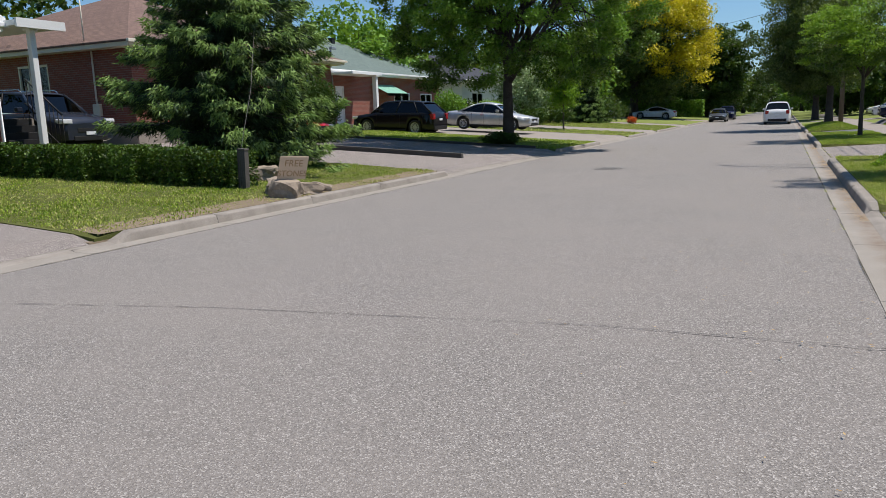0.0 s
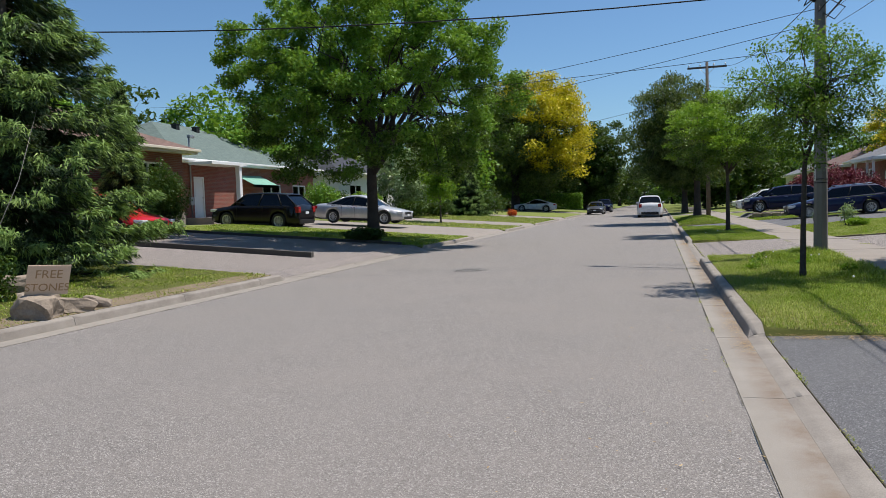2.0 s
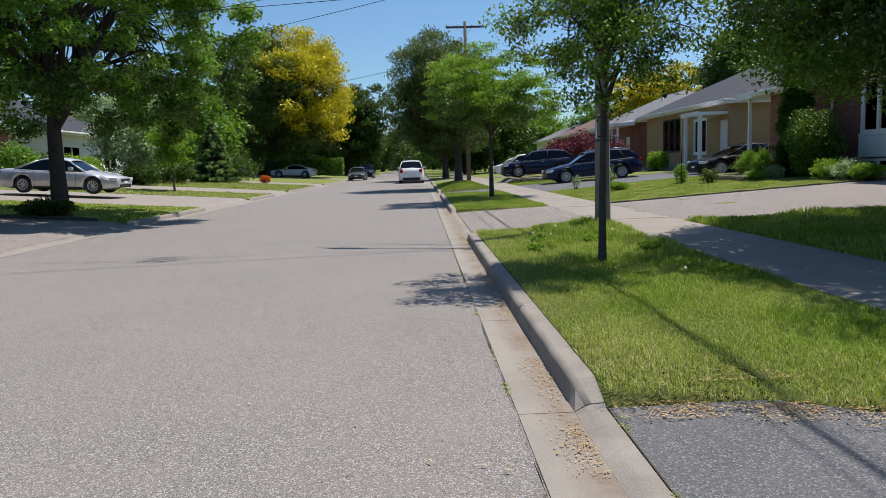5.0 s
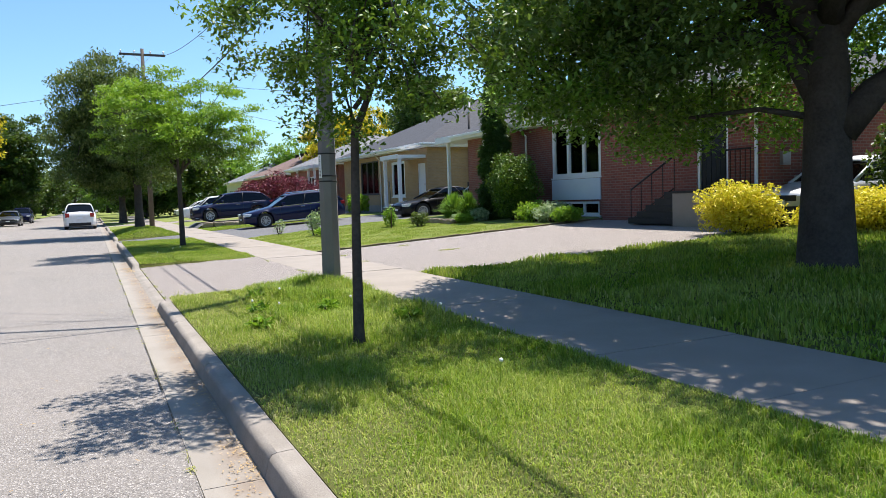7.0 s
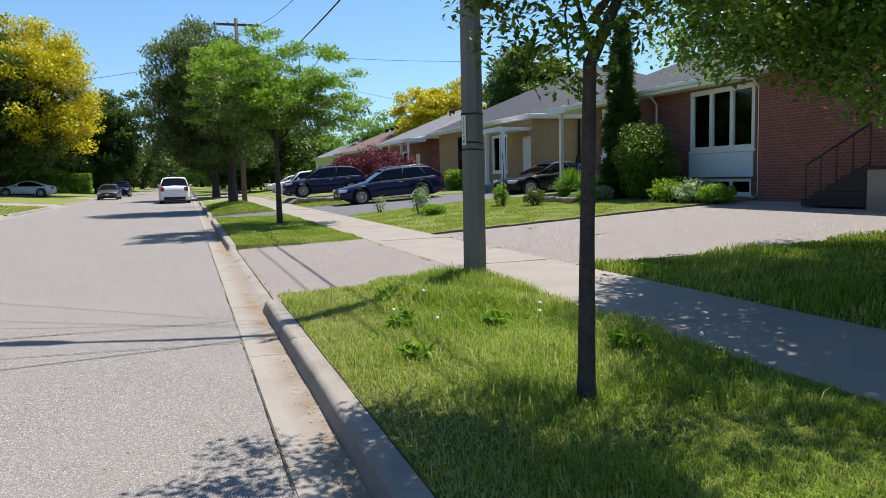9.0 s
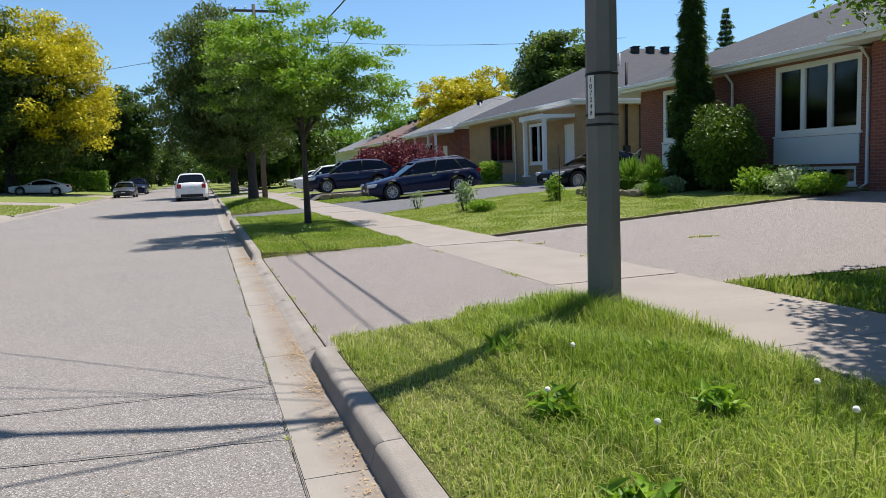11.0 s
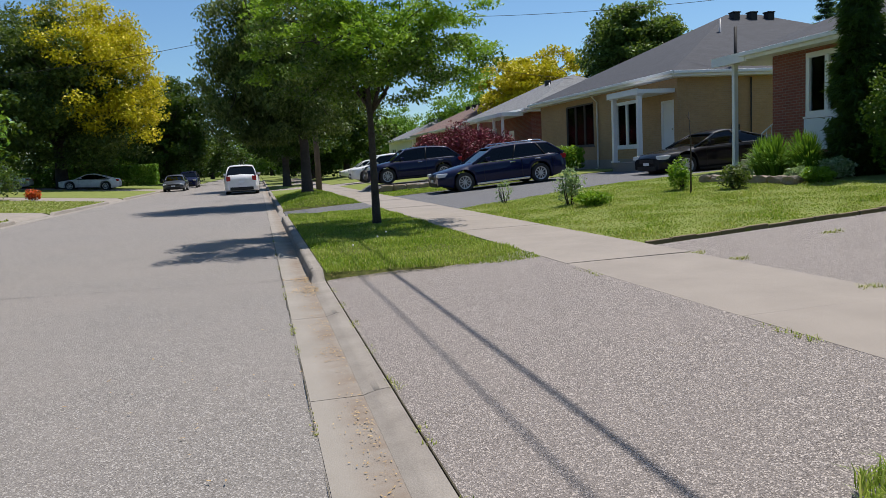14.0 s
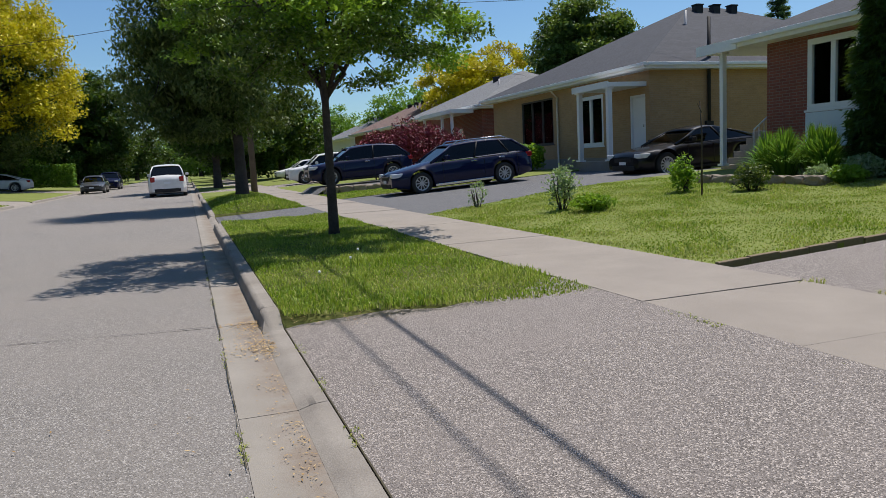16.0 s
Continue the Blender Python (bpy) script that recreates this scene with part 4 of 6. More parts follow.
def car(kind, label, m, paint, dark_trim=False, rails=False, lights_red=True, rim_spokes=10):
    """A parked car. Local x runs from its nose to its tail, z up from the ground."""
    k = CARS[kind]
    L, W, H, r = k["L"], k["W"], k["H"], k["r"]
    ob = thing("car", m, label, "car", "parked cars")
    xf, xr = k["fo"], k["fo"] + k["wb"]
    tx, tz = zip(*k["top"])
    half = W / 2
    xs = sorted({*np.linspace(0, L, 40), *np.linspace(xf - r * 1.2, xf + r * 1.2, 17), *np.linspace(xr - r * 1.2, xr + r * 1.2, 17)})
    bm = bmesh.new()
    rings = []
    for x in xs:
        zt = float(np.interp(x, tx, tz))
        nose = min(x, L - x)
        w = half * (1 - 0.22 * max(0, 1 - nose / 0.75) ** 2.2)
        lo = 0.20 + 0.10 * max(0, 1 - nose / 0.5)
        for c in (xf, xr):
            d = abs(x - c)
            if d < r * 1.19:
                lo = max(lo, r + math.sqrt(max((r * 1.19) ** 2 - d * d, 0)))
        mid = max(0.55, lo + 0.005)
        sh = max(zt - 0.16, mid + 0.004)
        prof = ((0, lo), (w * 0.94, lo), (w * 0.985, lo + 0.02), (w, max(mid, lo + 0.03)), (w * 0.985, max(sh, lo + 0.04)), (w * 0.93, max(zt - 0.045, sh + 0.02)), (w * 0.82, max(zt - 0.005, sh + 0.03)), (0, max(zt + 0.025, sh + 0.035)))
        rings.append([bm.verts.new((x, y, z)) for y, z in prof] + [bm.verts.new((x, -y, z)) for y, z in prof[-2:0:-1]])
    n = len(rings[0])
    for a, b in zip(rings, rings[1:]):
        for i in range(n):
            bm.faces.new((a[i], a[(i + 1) % n], b[(i + 1) % n], b[i])).smooth = True
    bm.faces.new(rings[0]), bm.faces.new(rings[-1])
    body = part("body", bm, paint, ob)
    # glass house: windscreen, side and rear glass, under a painted roof
    g0, g1, g2, g3 = k["g"]
    hb, ht = half * 0.90, half * 0.68
    zb = lambda x: float(np.interp(x, tx, tz)) - 0.03
    bm = bmesh.new()
    nst = 14
    lower = [(g0 + (g3 - g0) * i / nst) for i in range(nst + 1)]
    upper = [(g1 + (g2 - g1) * i / nst) for i in range(nst + 1)]

    def zroof(x):
        return H - 0.07 - 0.10 * ((x - (g1 + g2) / 2) / (g2 - g1) * 2) ** 2 * (0.55 if kind in ("wagon", "suv", "large_suv") else 0.8)
    rows = []
    for s in (1, -1):
        lo = [bm.verts.new((x, s * hb * (1 - 0.05 * (abs(i - nst / 2) / (nst / 2)) ** 3), zb(x))) for i, x in enumerate(lower)]
        md = [bm.verts.new(((a * 0.45 + b * 0.55), s * (hb * 0.42 + ht * 0.58 + 0.02), zb(a) * 0.45 + zroof(b) * 0.55)) for a, b in zip(lower, upper)]
        hi = [bm.verts.new((x, s * ht, zroof(x))) for x in upper]
        rows.append((lo, md, hi))
        for p, q in ((lo, md), (md, hi)):
            for i in range(nst):
                bm.faces.new((p[i], p[i + 1], q[i + 1], q[i]))
    (la, ma, ha), (lb, mb, hb2) = rows
    for i in (0, nst):
        bm.faces.new((la[i], lb[i], mb[i], ma[i])), bm.faces.new((ma[i], mb[i], hb2[i], ha[i]))
    part("glasshouse", bm, CAR_GLASS, ob, "dark tinted glass")
    bm = bmesh.new()
    cross = []
    for i, x in enumerate([g1 - 0.05, *upper, g2 + 0.06]):
        xx = min(max(x, g1), g2)
        z = zroof(xx) + (0 if g1 <= x <= g2 else -0.03)
        cross.append([bm.verts.new((x, f * (ht + 0.02), z + 0.055 * (1 - f * f) ** 0.5 + (0.012 if abs(f) < 1 else -0.012))) for f in (-1, -0.93, -0.6, 0, 0.6, 0.93, 1)])
    for a, b in zip(cross, cross[1:]):
        for i in range(6):
            bm.faces.new((a[i], a[i + 1], b[i + 1], b[i])).smooth = True
    ext = bmesh.ops.extrude_face_region(bm, geom=bm.faces[:])
    bmesh.ops.translate(bm, verts=[e for e in ext["geom"] if isinstance(e, bmesh.types.BMVert)], vec=(0, 0, -0.03))
    part("roof", bm, paint, ob)
    fr = {1: (0.0, 0.62, 1.0), 2: (0.0, 0.44, 0.80, 1.0) if kind in ("wagon", "suv", "large_suv") else (0.0, 0.5, 1.0)}[k["doors"]]
    for s in (1, -1):
        for f in fr:
            i = min(max(int(f * nst), 0), nst)
            a, b = lower[i], upper[i]
            bm = bmesh.new()
            p0, p1, p2 = Vector((a, s * (hb * (1 - 0.05 * (abs(i - nst / 2) / (nst / 2)) ** 3) + 0.008), zb(a))), Vector((a * 0.45 + b * 0.55, s * (hb * 0.42 + ht * 0.58 + 0.028), zb(a) * 0.45 + zroof(b) * 0.55)), Vector((b, s * (ht + 0.012), zroof(b)))
            tube(bm, [p0, p1, p2], [0.05, 0.035, 0.035] if f in (0.0, 1.0) else [0.028, 0.024, 0.022], 6)
            part("pillar", bm, paint if f in (0.0, 1.0) else BLACK, ob)
        y = s * half
        bm = bmesh.new()
        box(bm, g0 + 0.1, g3 - 0.25, min(y * 0.965, y * 0.985), max(y * 0.965, y * 0.985), zb(2.4) - 0.035, zb(2.4) - 0.012)
        part("belt_trim", bm, CHROME if not dark_trim else BLACK, ob)
        bm = bmesh.new()
        box(bm, xf + r * 1.25, xr - r * 1.25, min(y * 0.95, y * 1.006), max(y * 0.95, y * 1.006), 0.2, 0.27, bevel=0.01)
        part("sill_trim", bm, CHROME if rails else BLACK, ob)
        for dx in ((g1 + 0.55, g1 + 1.5) if k["doors"] == 2 else (g1 + 0.95,)):
            bm = bmesh.new()
            box(bm, dx, dx + 0.2, min(y * 0.985, y * 1.018), max(y * 0.985, y * 1.018), zb(dx) - 0.13, zb(dx) - 0.095, bevel=0.008)
            part("door_handle", bm, CHROME if not dark_trim else paint, ob)
        for dx in (g0 + 0.35, (g1 + g2) / 2 - 0.05, *((g2 + 0.05,) if k["doors"] == 2 else ())):
            bm = bmesh.new()
            box(bm, dx - 0.004, dx + 0.004, min(y * 0.97, y * 1.002), max(y * 0.97, y * 1.002), 0.32, zb(dx) - 0.06)
            part("door_seam", bm, BLACK, ob)
        bm = bmesh.new()
        box(bm, g0 + 0.42, g0 + 0.58, min(y * 0.95, y * 1.13), max(y * 0.95, y * 1.13), zb(g0) + 0.06, zb(g0) + 0.2, bevel=0.03)
        part("mirror", bm, paint, ob)
        bm = bmesh.new()
        zl = float(np.interp(0.2, tx, tz)) - 0.09
        box(bm, -0.0, 0.42, min(y * 0.58, y * 0.90), max(y * 0.58, y * 0.90), zl - 0.08, zl + 0.05, bevel=0.03)
        part("headlight", bm, LAMP_GLASS, ob)
        bm = bmesh.new()
        zl = float(np.interp(L - 0.1, tx, tz)) - 0.12
        box(bm, L - 0.3, L + 0.006, min(y * 0.62, y * 0.86), max(y * 0.62, y * 0.86), zl - (0.22 if "suv" in kind else 0.1), zl + 0.06, bevel=0.03)
        part("tail_light", bm, RED_LENS, ob)
        if rails:
            bm = bmesh.new()
            tube(bm, [(g1 + 0.15, s * ht * 0.9, zroof(g1 + 0.15) + 0.03), (g1 + 0.3, s * ht * 0.9, H + 0.02), (g2 - 0.3, s * ht * 0.9, H + 0.02), (g2 - 0.05, s * ht * 0.9, zroof(g2 - 0.05) + 0.03)], [0.018] * 4, 6)
            part("roof_rail", bm, CHROME, ob)
    bm = bmesh.new()
    box(bm, -0.012, 0.06, -0.42, 0.42, 0.50, 0.62, bevel=0.01), box(bm, -0.02, 0.1, -0.55, 0.55, 0.26, 0.40, bevel=0.02)
    part("grille", bm, BLACK, ob)
    bm = bmesh.new()
    box(bm, L - 0.06, L + 0.012, -0.68, 0.68, 0.27, 0.46 if "suv" in kind else 0.36, bevel=0.02)
    part("rear_bumper", bm, BLACK, ob)
    for x0 in (-0.03, L + 0.006):
        bm = bmesh.new()
        box(bm, x0, x0 + 0.012, -0.16, 0.16, 0.43 if x0 < 0 else 0.72, 0.52 if x0 < 0 else 0.83)
        part("number_plate", bm, PLATE, ob)
    bm = bmesh.new()
    box(bm, 0.5, L - 0.5, -half * 0.7, half * 0.7, 0.16, 0.34)
    part("underbody", bm, BLACK, ob)
    for x in (xf, xr):
        for s in (1, -1):
            wheel(ob, x, s * (half - 0.125), r, 0.21, rim_spokes, s)
    return ob


# ---- houses along the right ----
FRAME = dict(frame=0.13)
# semi-detached red brick pair: front at x = 13.3
Y0 = 36.2
semi = house("red brick semi-detached bungalow with grey shingle roof and white windows", 13.3, Y0, 0.6, 1, 9.5, 10.5, 3.1, BRICK_RED, SHINGLE_GREY, 0.42,
             windows=[("front", Y0 - 30.07, 1.32, 2.62, 1.72, 3, dict(frame=0.13, curtain=True)), ("front", Y0 - 34.95, 1.40, 1.45, 1.6, 2, FRAME), ("front", Y0 - 29.95, 0.12, 2.4, 0.42, 3, {})], vents=3, base=0.0, over=0.5)
bm = bmesh.new()
box(bm, Y0 - 34.95, Y0 - 33.5, -0.035, 0.0, 0.55, 1.34)
part("panel", bm, BLUE_WHITE, semi, "pale blue-white panel under the window")
bm = bmesh.new()
box(bm, Y0 - 30.07, Y0 - 27.45, -0.035, 0.0, 0.6, 1.26)
part("panel", bm, BLUE_WHITE, semi, "pale blue-white panel under the window")
downspout(semi, Y0 - 31.6, 0, 3.2), downspout(semi, Y0 - 27.2, 0, 3.2)
bm = bmesh.new()
box(bm, -1.95, -0.452, -0.45, 3.0, 3.1, 3.3), box(bm, -2.0, -0.452, -0.55, -0.47, 3.06, 3.32)
part("porch_roof", bm, WHITE, semi)
porch_post(semi, -1.3, -0.25, 3.1, 0.15, 0.13)
bm = bmesh.new()
box(bm, -1.9, -0.01, 1.27, 3.0, -0.1, 1.05)
part("porch", bm, CONCRETE, semi)
steps(semi, -1.7, -0.5, 0.0, 6, 0.17, 0.21, CONCRETE)
railing(semi, (-0.45, 0.0, 0.15), (-0.45, 1.26, 1.05), 0.9, 9, WHITE)
# red brick wing with steps
wing = house("red brick bungalow wing with black entrance steps", 12.7, 26.64, 0.6, 1, 5.75, 10.0, 3.1, BRICK_RED, SHINGLE_GREY, 0.42,
             windows=[("right", 4.5, 1.3, 1.2, 1.2, 2, FRAME)], doors=[("front", 3.75, 0.8, 1.0, 2.05, BLACK)], vents=2, base=0.0, over=0.5)
bm = bmesh.new()
box(bm, 4.15, 5.6, -1.15, -0.005, -0.15, 0.74, bevel=0.02)
part("porch", bm, CONCRETE, wing)
bm = bmesh.new()
box(bm, 4.13, 5.62, -1.17, -0.005, 0.745, 0.795, bevel=0.01)
part("porch_slab", bm, BLACK, wing)
steps(wing, -1.1, -0.1, 2.5, 5, 0.155, 0.33, BLACK, 1, 0.0, "x")
railing(wing, (2.6, -1.08, 0.0), (4.15, -1.08, 0.76), 0.85, 5, BLACK)
railing(wing, (4.2, -0.12, 0.795), (5.5, -0.12, 0.795), 0.9, 10, BLACK)
downspout(wing, 5.62, 0, 3.2)
bm = bmesh.new()
box(bm, 5.752, 5.85, 0.5, 0.75, 1.3, 1.6, bevel=0.01)
part("meter_box", bm, GREY_METAL, wing)
# tan brick bungalow: front at x = 14.4, side wall at y = 42.75
Y0 = 56.1
tan = house("tan brick bungalow with dark grey hip roof and white glazed porch", 14.4, Y0, 0.55, 1, 13.35, 15.0, 3.35, BRICK_TAN, SHINGLE_GREY, 0.46,
            windows=[("front", Y0 - 52.8, 1.15, 3.1, 1.95, 3, dict(mat=TIMBER, curtain=True)), ("front", Y0 - 47.6, 0.95, 1.9, 1.9, 2, FRAME)], doors=[("front", Y0 - 43.95, 0.5, 0.95, 2.1)], vents=3, base=0.5)
bm = bmesh.new()
prism(bm, [(Y0 - 45.2, -1.5), (Y0 - 42.9, -1.5), (Y0 - 42.9, -0.01), (Y0 - 45.2, -0.01)], 2.85, 3.0)
box(bm, Y0 - 45.25, Y0 - 42.85, -1.55, -1.5, 2.82, 3.03)
part("porch_roof", bm, WHITE, tan)
bm = bmesh.new()
box(bm, Y0 - 45.15, Y0 - 43.0, -1.4, -0.025, -0.2, 0.4, bevel=0.02)
part("porch", bm, CONCRETE, tan)
for px in (Y0 - 45.05, Y0 - 43.1):
    porch_post(tan, px, -1.35, 2.85, 0.4, 0.16)
downspout(tan, Y0 - 49.2, 0, 3.4, CREAM)
bm = bmesh.new()
box(bm, 13.352, 13.47, 2.2, 2.5, 0.9, 1.6, bevel=0.02)
tube(bm, [(13.42, 2.35, 1.6), (13.42, 2.35, 5.1)], [0.06, 0.06], 8)
tube(bm, [(13.42, 3.0, 0.3), (13.42, 3.0, 3.3)], [0.03, 0.03], 6)
part("electric_mast", bm, BLACK, tan, "black service mast and meter box")
bm = bmesh.new()
box(bm, 13.35, 13.55, 0.35, 1.35, 0.55, 1.15, bevel=0.03)
part("wall_cabinet", bm, WHITE, tan)
Y0 = 72.5
pale = house("red brick bungalow with pale grey roof and white porch posts", 14.9, Y0, 0.5, 1, 13.6, 9.5, 3.4, BRICK_RED, SHINGLE_PALE, 0.45,
             windows=[("front", 1.5, 0.9, 2.6, 1.8, 3, {}), ("front", 5.4, 0.9, 1.8, 1.9, 2, {})], doors=[("front", 9.6, 0.4, 1.0, 2.1)], vents=1)
for px in (8.4, 11.6, 13.2):
    porch_post(pale, px, -1.6, 3.2, 0.0, 0.14)
bm = bmesh.new()
box(bm, 7.9, 13.6, -1.8, -0.48, 3.2, 3.42)
part("porch_roof", bm, WHITE, pale)
railing(pale, (11.7, -1.6, 0.1), (13.1, -1.6, 0.1), 1.0, 12, WHITE)
brown = house("brick bungalow with brown shingle roof", 14.9, 91.0, 0.5, 1, 15.5, 9.5, 3.3, BRICK_RED, SHINGLE_BROWN, 0.45, windows=[("front", 2, 1, 2.4, 1.6, 2, {}), ("front", 9, 1, 2.2, 1.6, 2, {}), ("right", 2.0, 1.2, 1.2, 1.2, 1, {})], doors=[("front", 6, 0.4, 1.0, 2.1)], vents=3)
house("white bungalow among trees", 15.5, 110.0, 0.5, 1, 14.0, 9.5, 3.3, WHITE, SHINGLE_PALE, 0.45, windows=[("front", 2, 1, 2.4, 1.6, 2, {}), ("front", 9, 1, 2.2, 1.6, 2, {})], doors=[("front", 6, 0.4, 1.0, 2.1)])
near = house("large pale-sided house behind the garden shrubs", 16.6, 18.6, 0.5, 1, 13.0, 9.0, 5.2, BLUE_WHITE, SHINGLE_GREY, 0.4, windows=[("front", 0.8, 1.3, 2.6, 1.3, 3, {}), ("front", 0.8, 3.5, 2.6, 1.2, 3, {}), ("front", 6, 1.3, 2.6, 1.3, 3, {}), ("left", 4, 1.3, 1.4, 1.2, 2, {})], base=0.4)
house("brick bungalow behind the walker", 14.0, -1.0, 0.62, 1, 12.0, 9.0, 3.1, BRICK_RED, SHINGLE_BROWN, 0.42, windows=[("front", 2, 1, 2.4, 1.6, 2, {})], doors=[("front", 6, 0.4, 1.0, 2.1)])

# ---- houses along the left ----
BOARD = plain("white_siding", (0.66, 0.70, 0.73), (0.76, 0.80, 0.82), 1.2, 0.55, 0, 30, 0.05)
white_house = house("white-sided bungalow with brick corner and front gable", -17.2, 2.9, 0.75, -1, 8.15, 9.0, 2.9, BRICK_RED, SHINGLE_GREY, 0.46, gable=True,
                    windows=[("front", 4.1, 1.52, 3.15, 1.35, 4, dict(frame=0.1, grid=(3, 5), curtain=False)), ("front", 4.1, 0.5, 3.1, 0.55, 3, {}), ("front", 0.8, 1.5, 1.6, 1.3, 2, dict(grid=(3, 4)))], vents=0, base=0.0, over=0.16)
for i in range(11):
    z0 = 2.95 + i * 0.19
    w0 = max(8.15 / 2 + 0.3 - (z0 - 2.95) / 0.46, 0.1)
    bm = bmesh.new()
    w1 = max(w0 - 0.186 / 0.46, 0.05)
    vs = [bm.verts.new(p) for y in (-0.045, -0.002) for p in ((4.075 - w0, y, z0), (4.075 + w0, y, z0), (4.075 + w1, y, z0 + 0.186), (4.075 - w1, y, z0 + 0.186))]
    for q in ((0, 1, 2, 3), (7, 6, 5, 4), (0, 4, 5, 1), (1, 5, 6, 2), (2, 6, 7, 3), (3, 7, 4, 0)):
        bm.faces.new([vs[k] for k in q])
    part("siding_board", bm, BOARD, white_house)
for i in range(4):
    bm = bmesh.new()
    box(bm, 3.9, 7.35, -0.04, -0.002, 1.08 + i * 0.105, 1.08 + i * 0.105 + 0.1)
    part("siding_board", bm, BOARD, white_house)
bm = bmesh.new()
for s, e in (((-0.5, 3.0), (4.075, 5.1)), ((8.65, 3.0), (4.075, 5.1))):
    a, b = Vector((s[0] * 0.4 + (4.9 if s[0] > 0 else 0), -0.24, s[1])), Vector((e[0], -0.24, e[1] + 0.02))
    vs = [bm.verts.new(p) for p in (a, b, b + Vector((0, 0, 0.2)), a + Vector((0, 0, 0.2)), a + Vector((0, 0.04, 0)), b + Vector((0, 0.04, 0)), b + Vector((0, 0.04, 0.2)), a + Vector((0, 0.04, 0.2)))]
    for q in ((0, 1, 2, 3), (7, 6, 5, 4), (0, 4, 5, 1), (3, 2, 6, 7), (0, 3, 7, 4), (1, 5, 6, 2)):
        bm.faces.new([vs[i] for i in q])
part("barge_board", bm, WHITE, white_house)
downspout(white_house, 8.05, 0, 2.9)
bm = bmesh.new()
box(bm, 8.3, 9.5, -0.6, 3.2, 3.02, 3.14), box(bm, 8.3, 9.55, -0.66, -0.61, 2.98, 3.18)
part("porch_roof", bm, WHITE, white_house)
porch_post(white_house, 8.85, -0.35, 3.02, 0.0, 0.14)
bm = bmesh.new()
box(bm, 8.16, 9.6, 0.9, 3.2, -0.1, 1.0)
part("porch", bm, CONCRETE, white_house)
steps(white_house, 8.3, 9.4, -0.3, 6, 0.165, 0.2, BLACK)
railing(white_house, (8.35, 0.9, 1.0), (8.35, 3.1, 1.0), 0.95, 12, WHITE)
railing(white_house, (9.5, -0.25, 0.1), (9.5, 0.9, 1.0), 0.95, 9, BLACK)
brick2 = house("red brick bungalow with brown shingle hip roof", -19.9, 17.5, 0.85, -1, 11.6, 13.0, 3.1, BRICK_RED, SHINGLE_BROWN, 0.42, windows=[("left", 13.0 - 5.3, 1.7, 1.5, 1.1, 1, {}), ("front", 8.6, 1.2, 1.7, 1.5, 2, {}), ("front", 3, 1.2, 2.6, 1.5, 3, {})], trim=CREAM, vents=3, base=0.75)
bm = bmesh.new()
for xx in (1.6, 4.6):
    tube(bm, [(-0.07, xx, 0.6), (-0.07, xx, 3.1)], [0.03, 0.03], 6)
box(bm, -0.13, -0.002, 4.45, 4.75, 1.9, 2.3, bevel=0.02), box(bm, -0.13, -0.002, 1.45, 1.75, 1.0, 1.4, bevel=0.02)
tube(bm, [(-0.3, 1.6, 3.3), (-0.3, 1.6, 4.9)], [0.025, 0.02], 6)
part("electric_mast", bm, CREAM, brick2, "service pipes and meter boxes on the wall")
green = house("red brick bungalow with green shingle hip roof and porch", -23.5, 33.7, 0.8, -1, 15.0, 11.0, 3.2, BRICK_RED, SHINGLE_GREEN, 0.45, windows=[("front", 8.2, 0.9, 2.2, 1.4, 2, {}), ("front", 12, 0.9, 1.8, 1.4, 2, {})], doors=[("front", 1.35, 0.45, 0.95, 2.1)], vents=2, base=0.3)
bm = bmesh.new()
box(bm, 0.3, 3.5, -1.8, -0.48, 3.08, 3.2)
part("porch_roof", bm, WHITE, green)
bm = bmesh.new()
box(bm, 0.4, 3.6, -1.7, -0.03, -0.1, 0.45, bevel=0.02)
part("porch", bm, CONCRETE, green)
porch_post(green, 3.0, -1.6, 3.08, 0.45, 0.24)
bm = bmesh.new()
tube(bm, [(1.0, -0.08, 0.5), (1.0, -0.08, 4.6)], [0.04, 0.04], 8)
box(bm, 0.86, 1.14, -0.14, -0.002, 1.1, 1.5, bevel=0.02), box(bm, 0.8, 1.2, -0.3, -0.1, 4.45, 4.6, bevel=0.03)
part("electric_mast", bm, GREY_METAL, green, "service mast with meter box")
bm = bmesh.new()
for i in range(9):
    a = 5.3 + i * 0.3
    vs = [bm.verts.new(p) for p in ((a, -0.01, 2.75), (a + 0.296, -0.01, 2.75), (a + 0.296, -1.1, 2.2), (a, -1.1, 2.2), (a, -1.1, 2.05), (a + 0.296, -1.1, 2.05))]
    bm.faces.new(vs[:4]), bm.faces.new((vs[3], vs[2], vs[5], vs[4]))
ext = bmesh.ops.extrude_face_region(bm, geom=bm.faces[:])
bmesh.ops.translate(bm, verts=[e for e in ext["geom"] if isinstance(e, bmesh.types.BMVert)], vec=(0, 0.0, -0.02))
part("awning", bm, AWNING, green, "faded green metal awning")
house("pale bungalow behind garden trees", -23.5, 53.0, 0.93, -1, 13.0, 10.0, 3.1, WHITE, SHINGLE_GREY, 0.45, windows=[("front", 2, 0.9, 2.4, 1.5, 2, {}), ("front", 8, 0.9, 2.2, 1.5, 2, {})], doors=[("front", 5.5, 0.4, 1.0, 2.1)])
house("white bungalow behind a tall hedge", -24.5, 92.0, 0.93, -1, 14.0, 10.0, 3.4, WHITE, SHINGLE_PALE, 0.5, gable=True, windows=[("front", 2, 0.9, 2.4, 1.5, 2, {}), ("front", 9, 0.9, 2.2, 1.5, 2, {})], doors=[("front", 6, 0.4, 1.0, 2.1)])
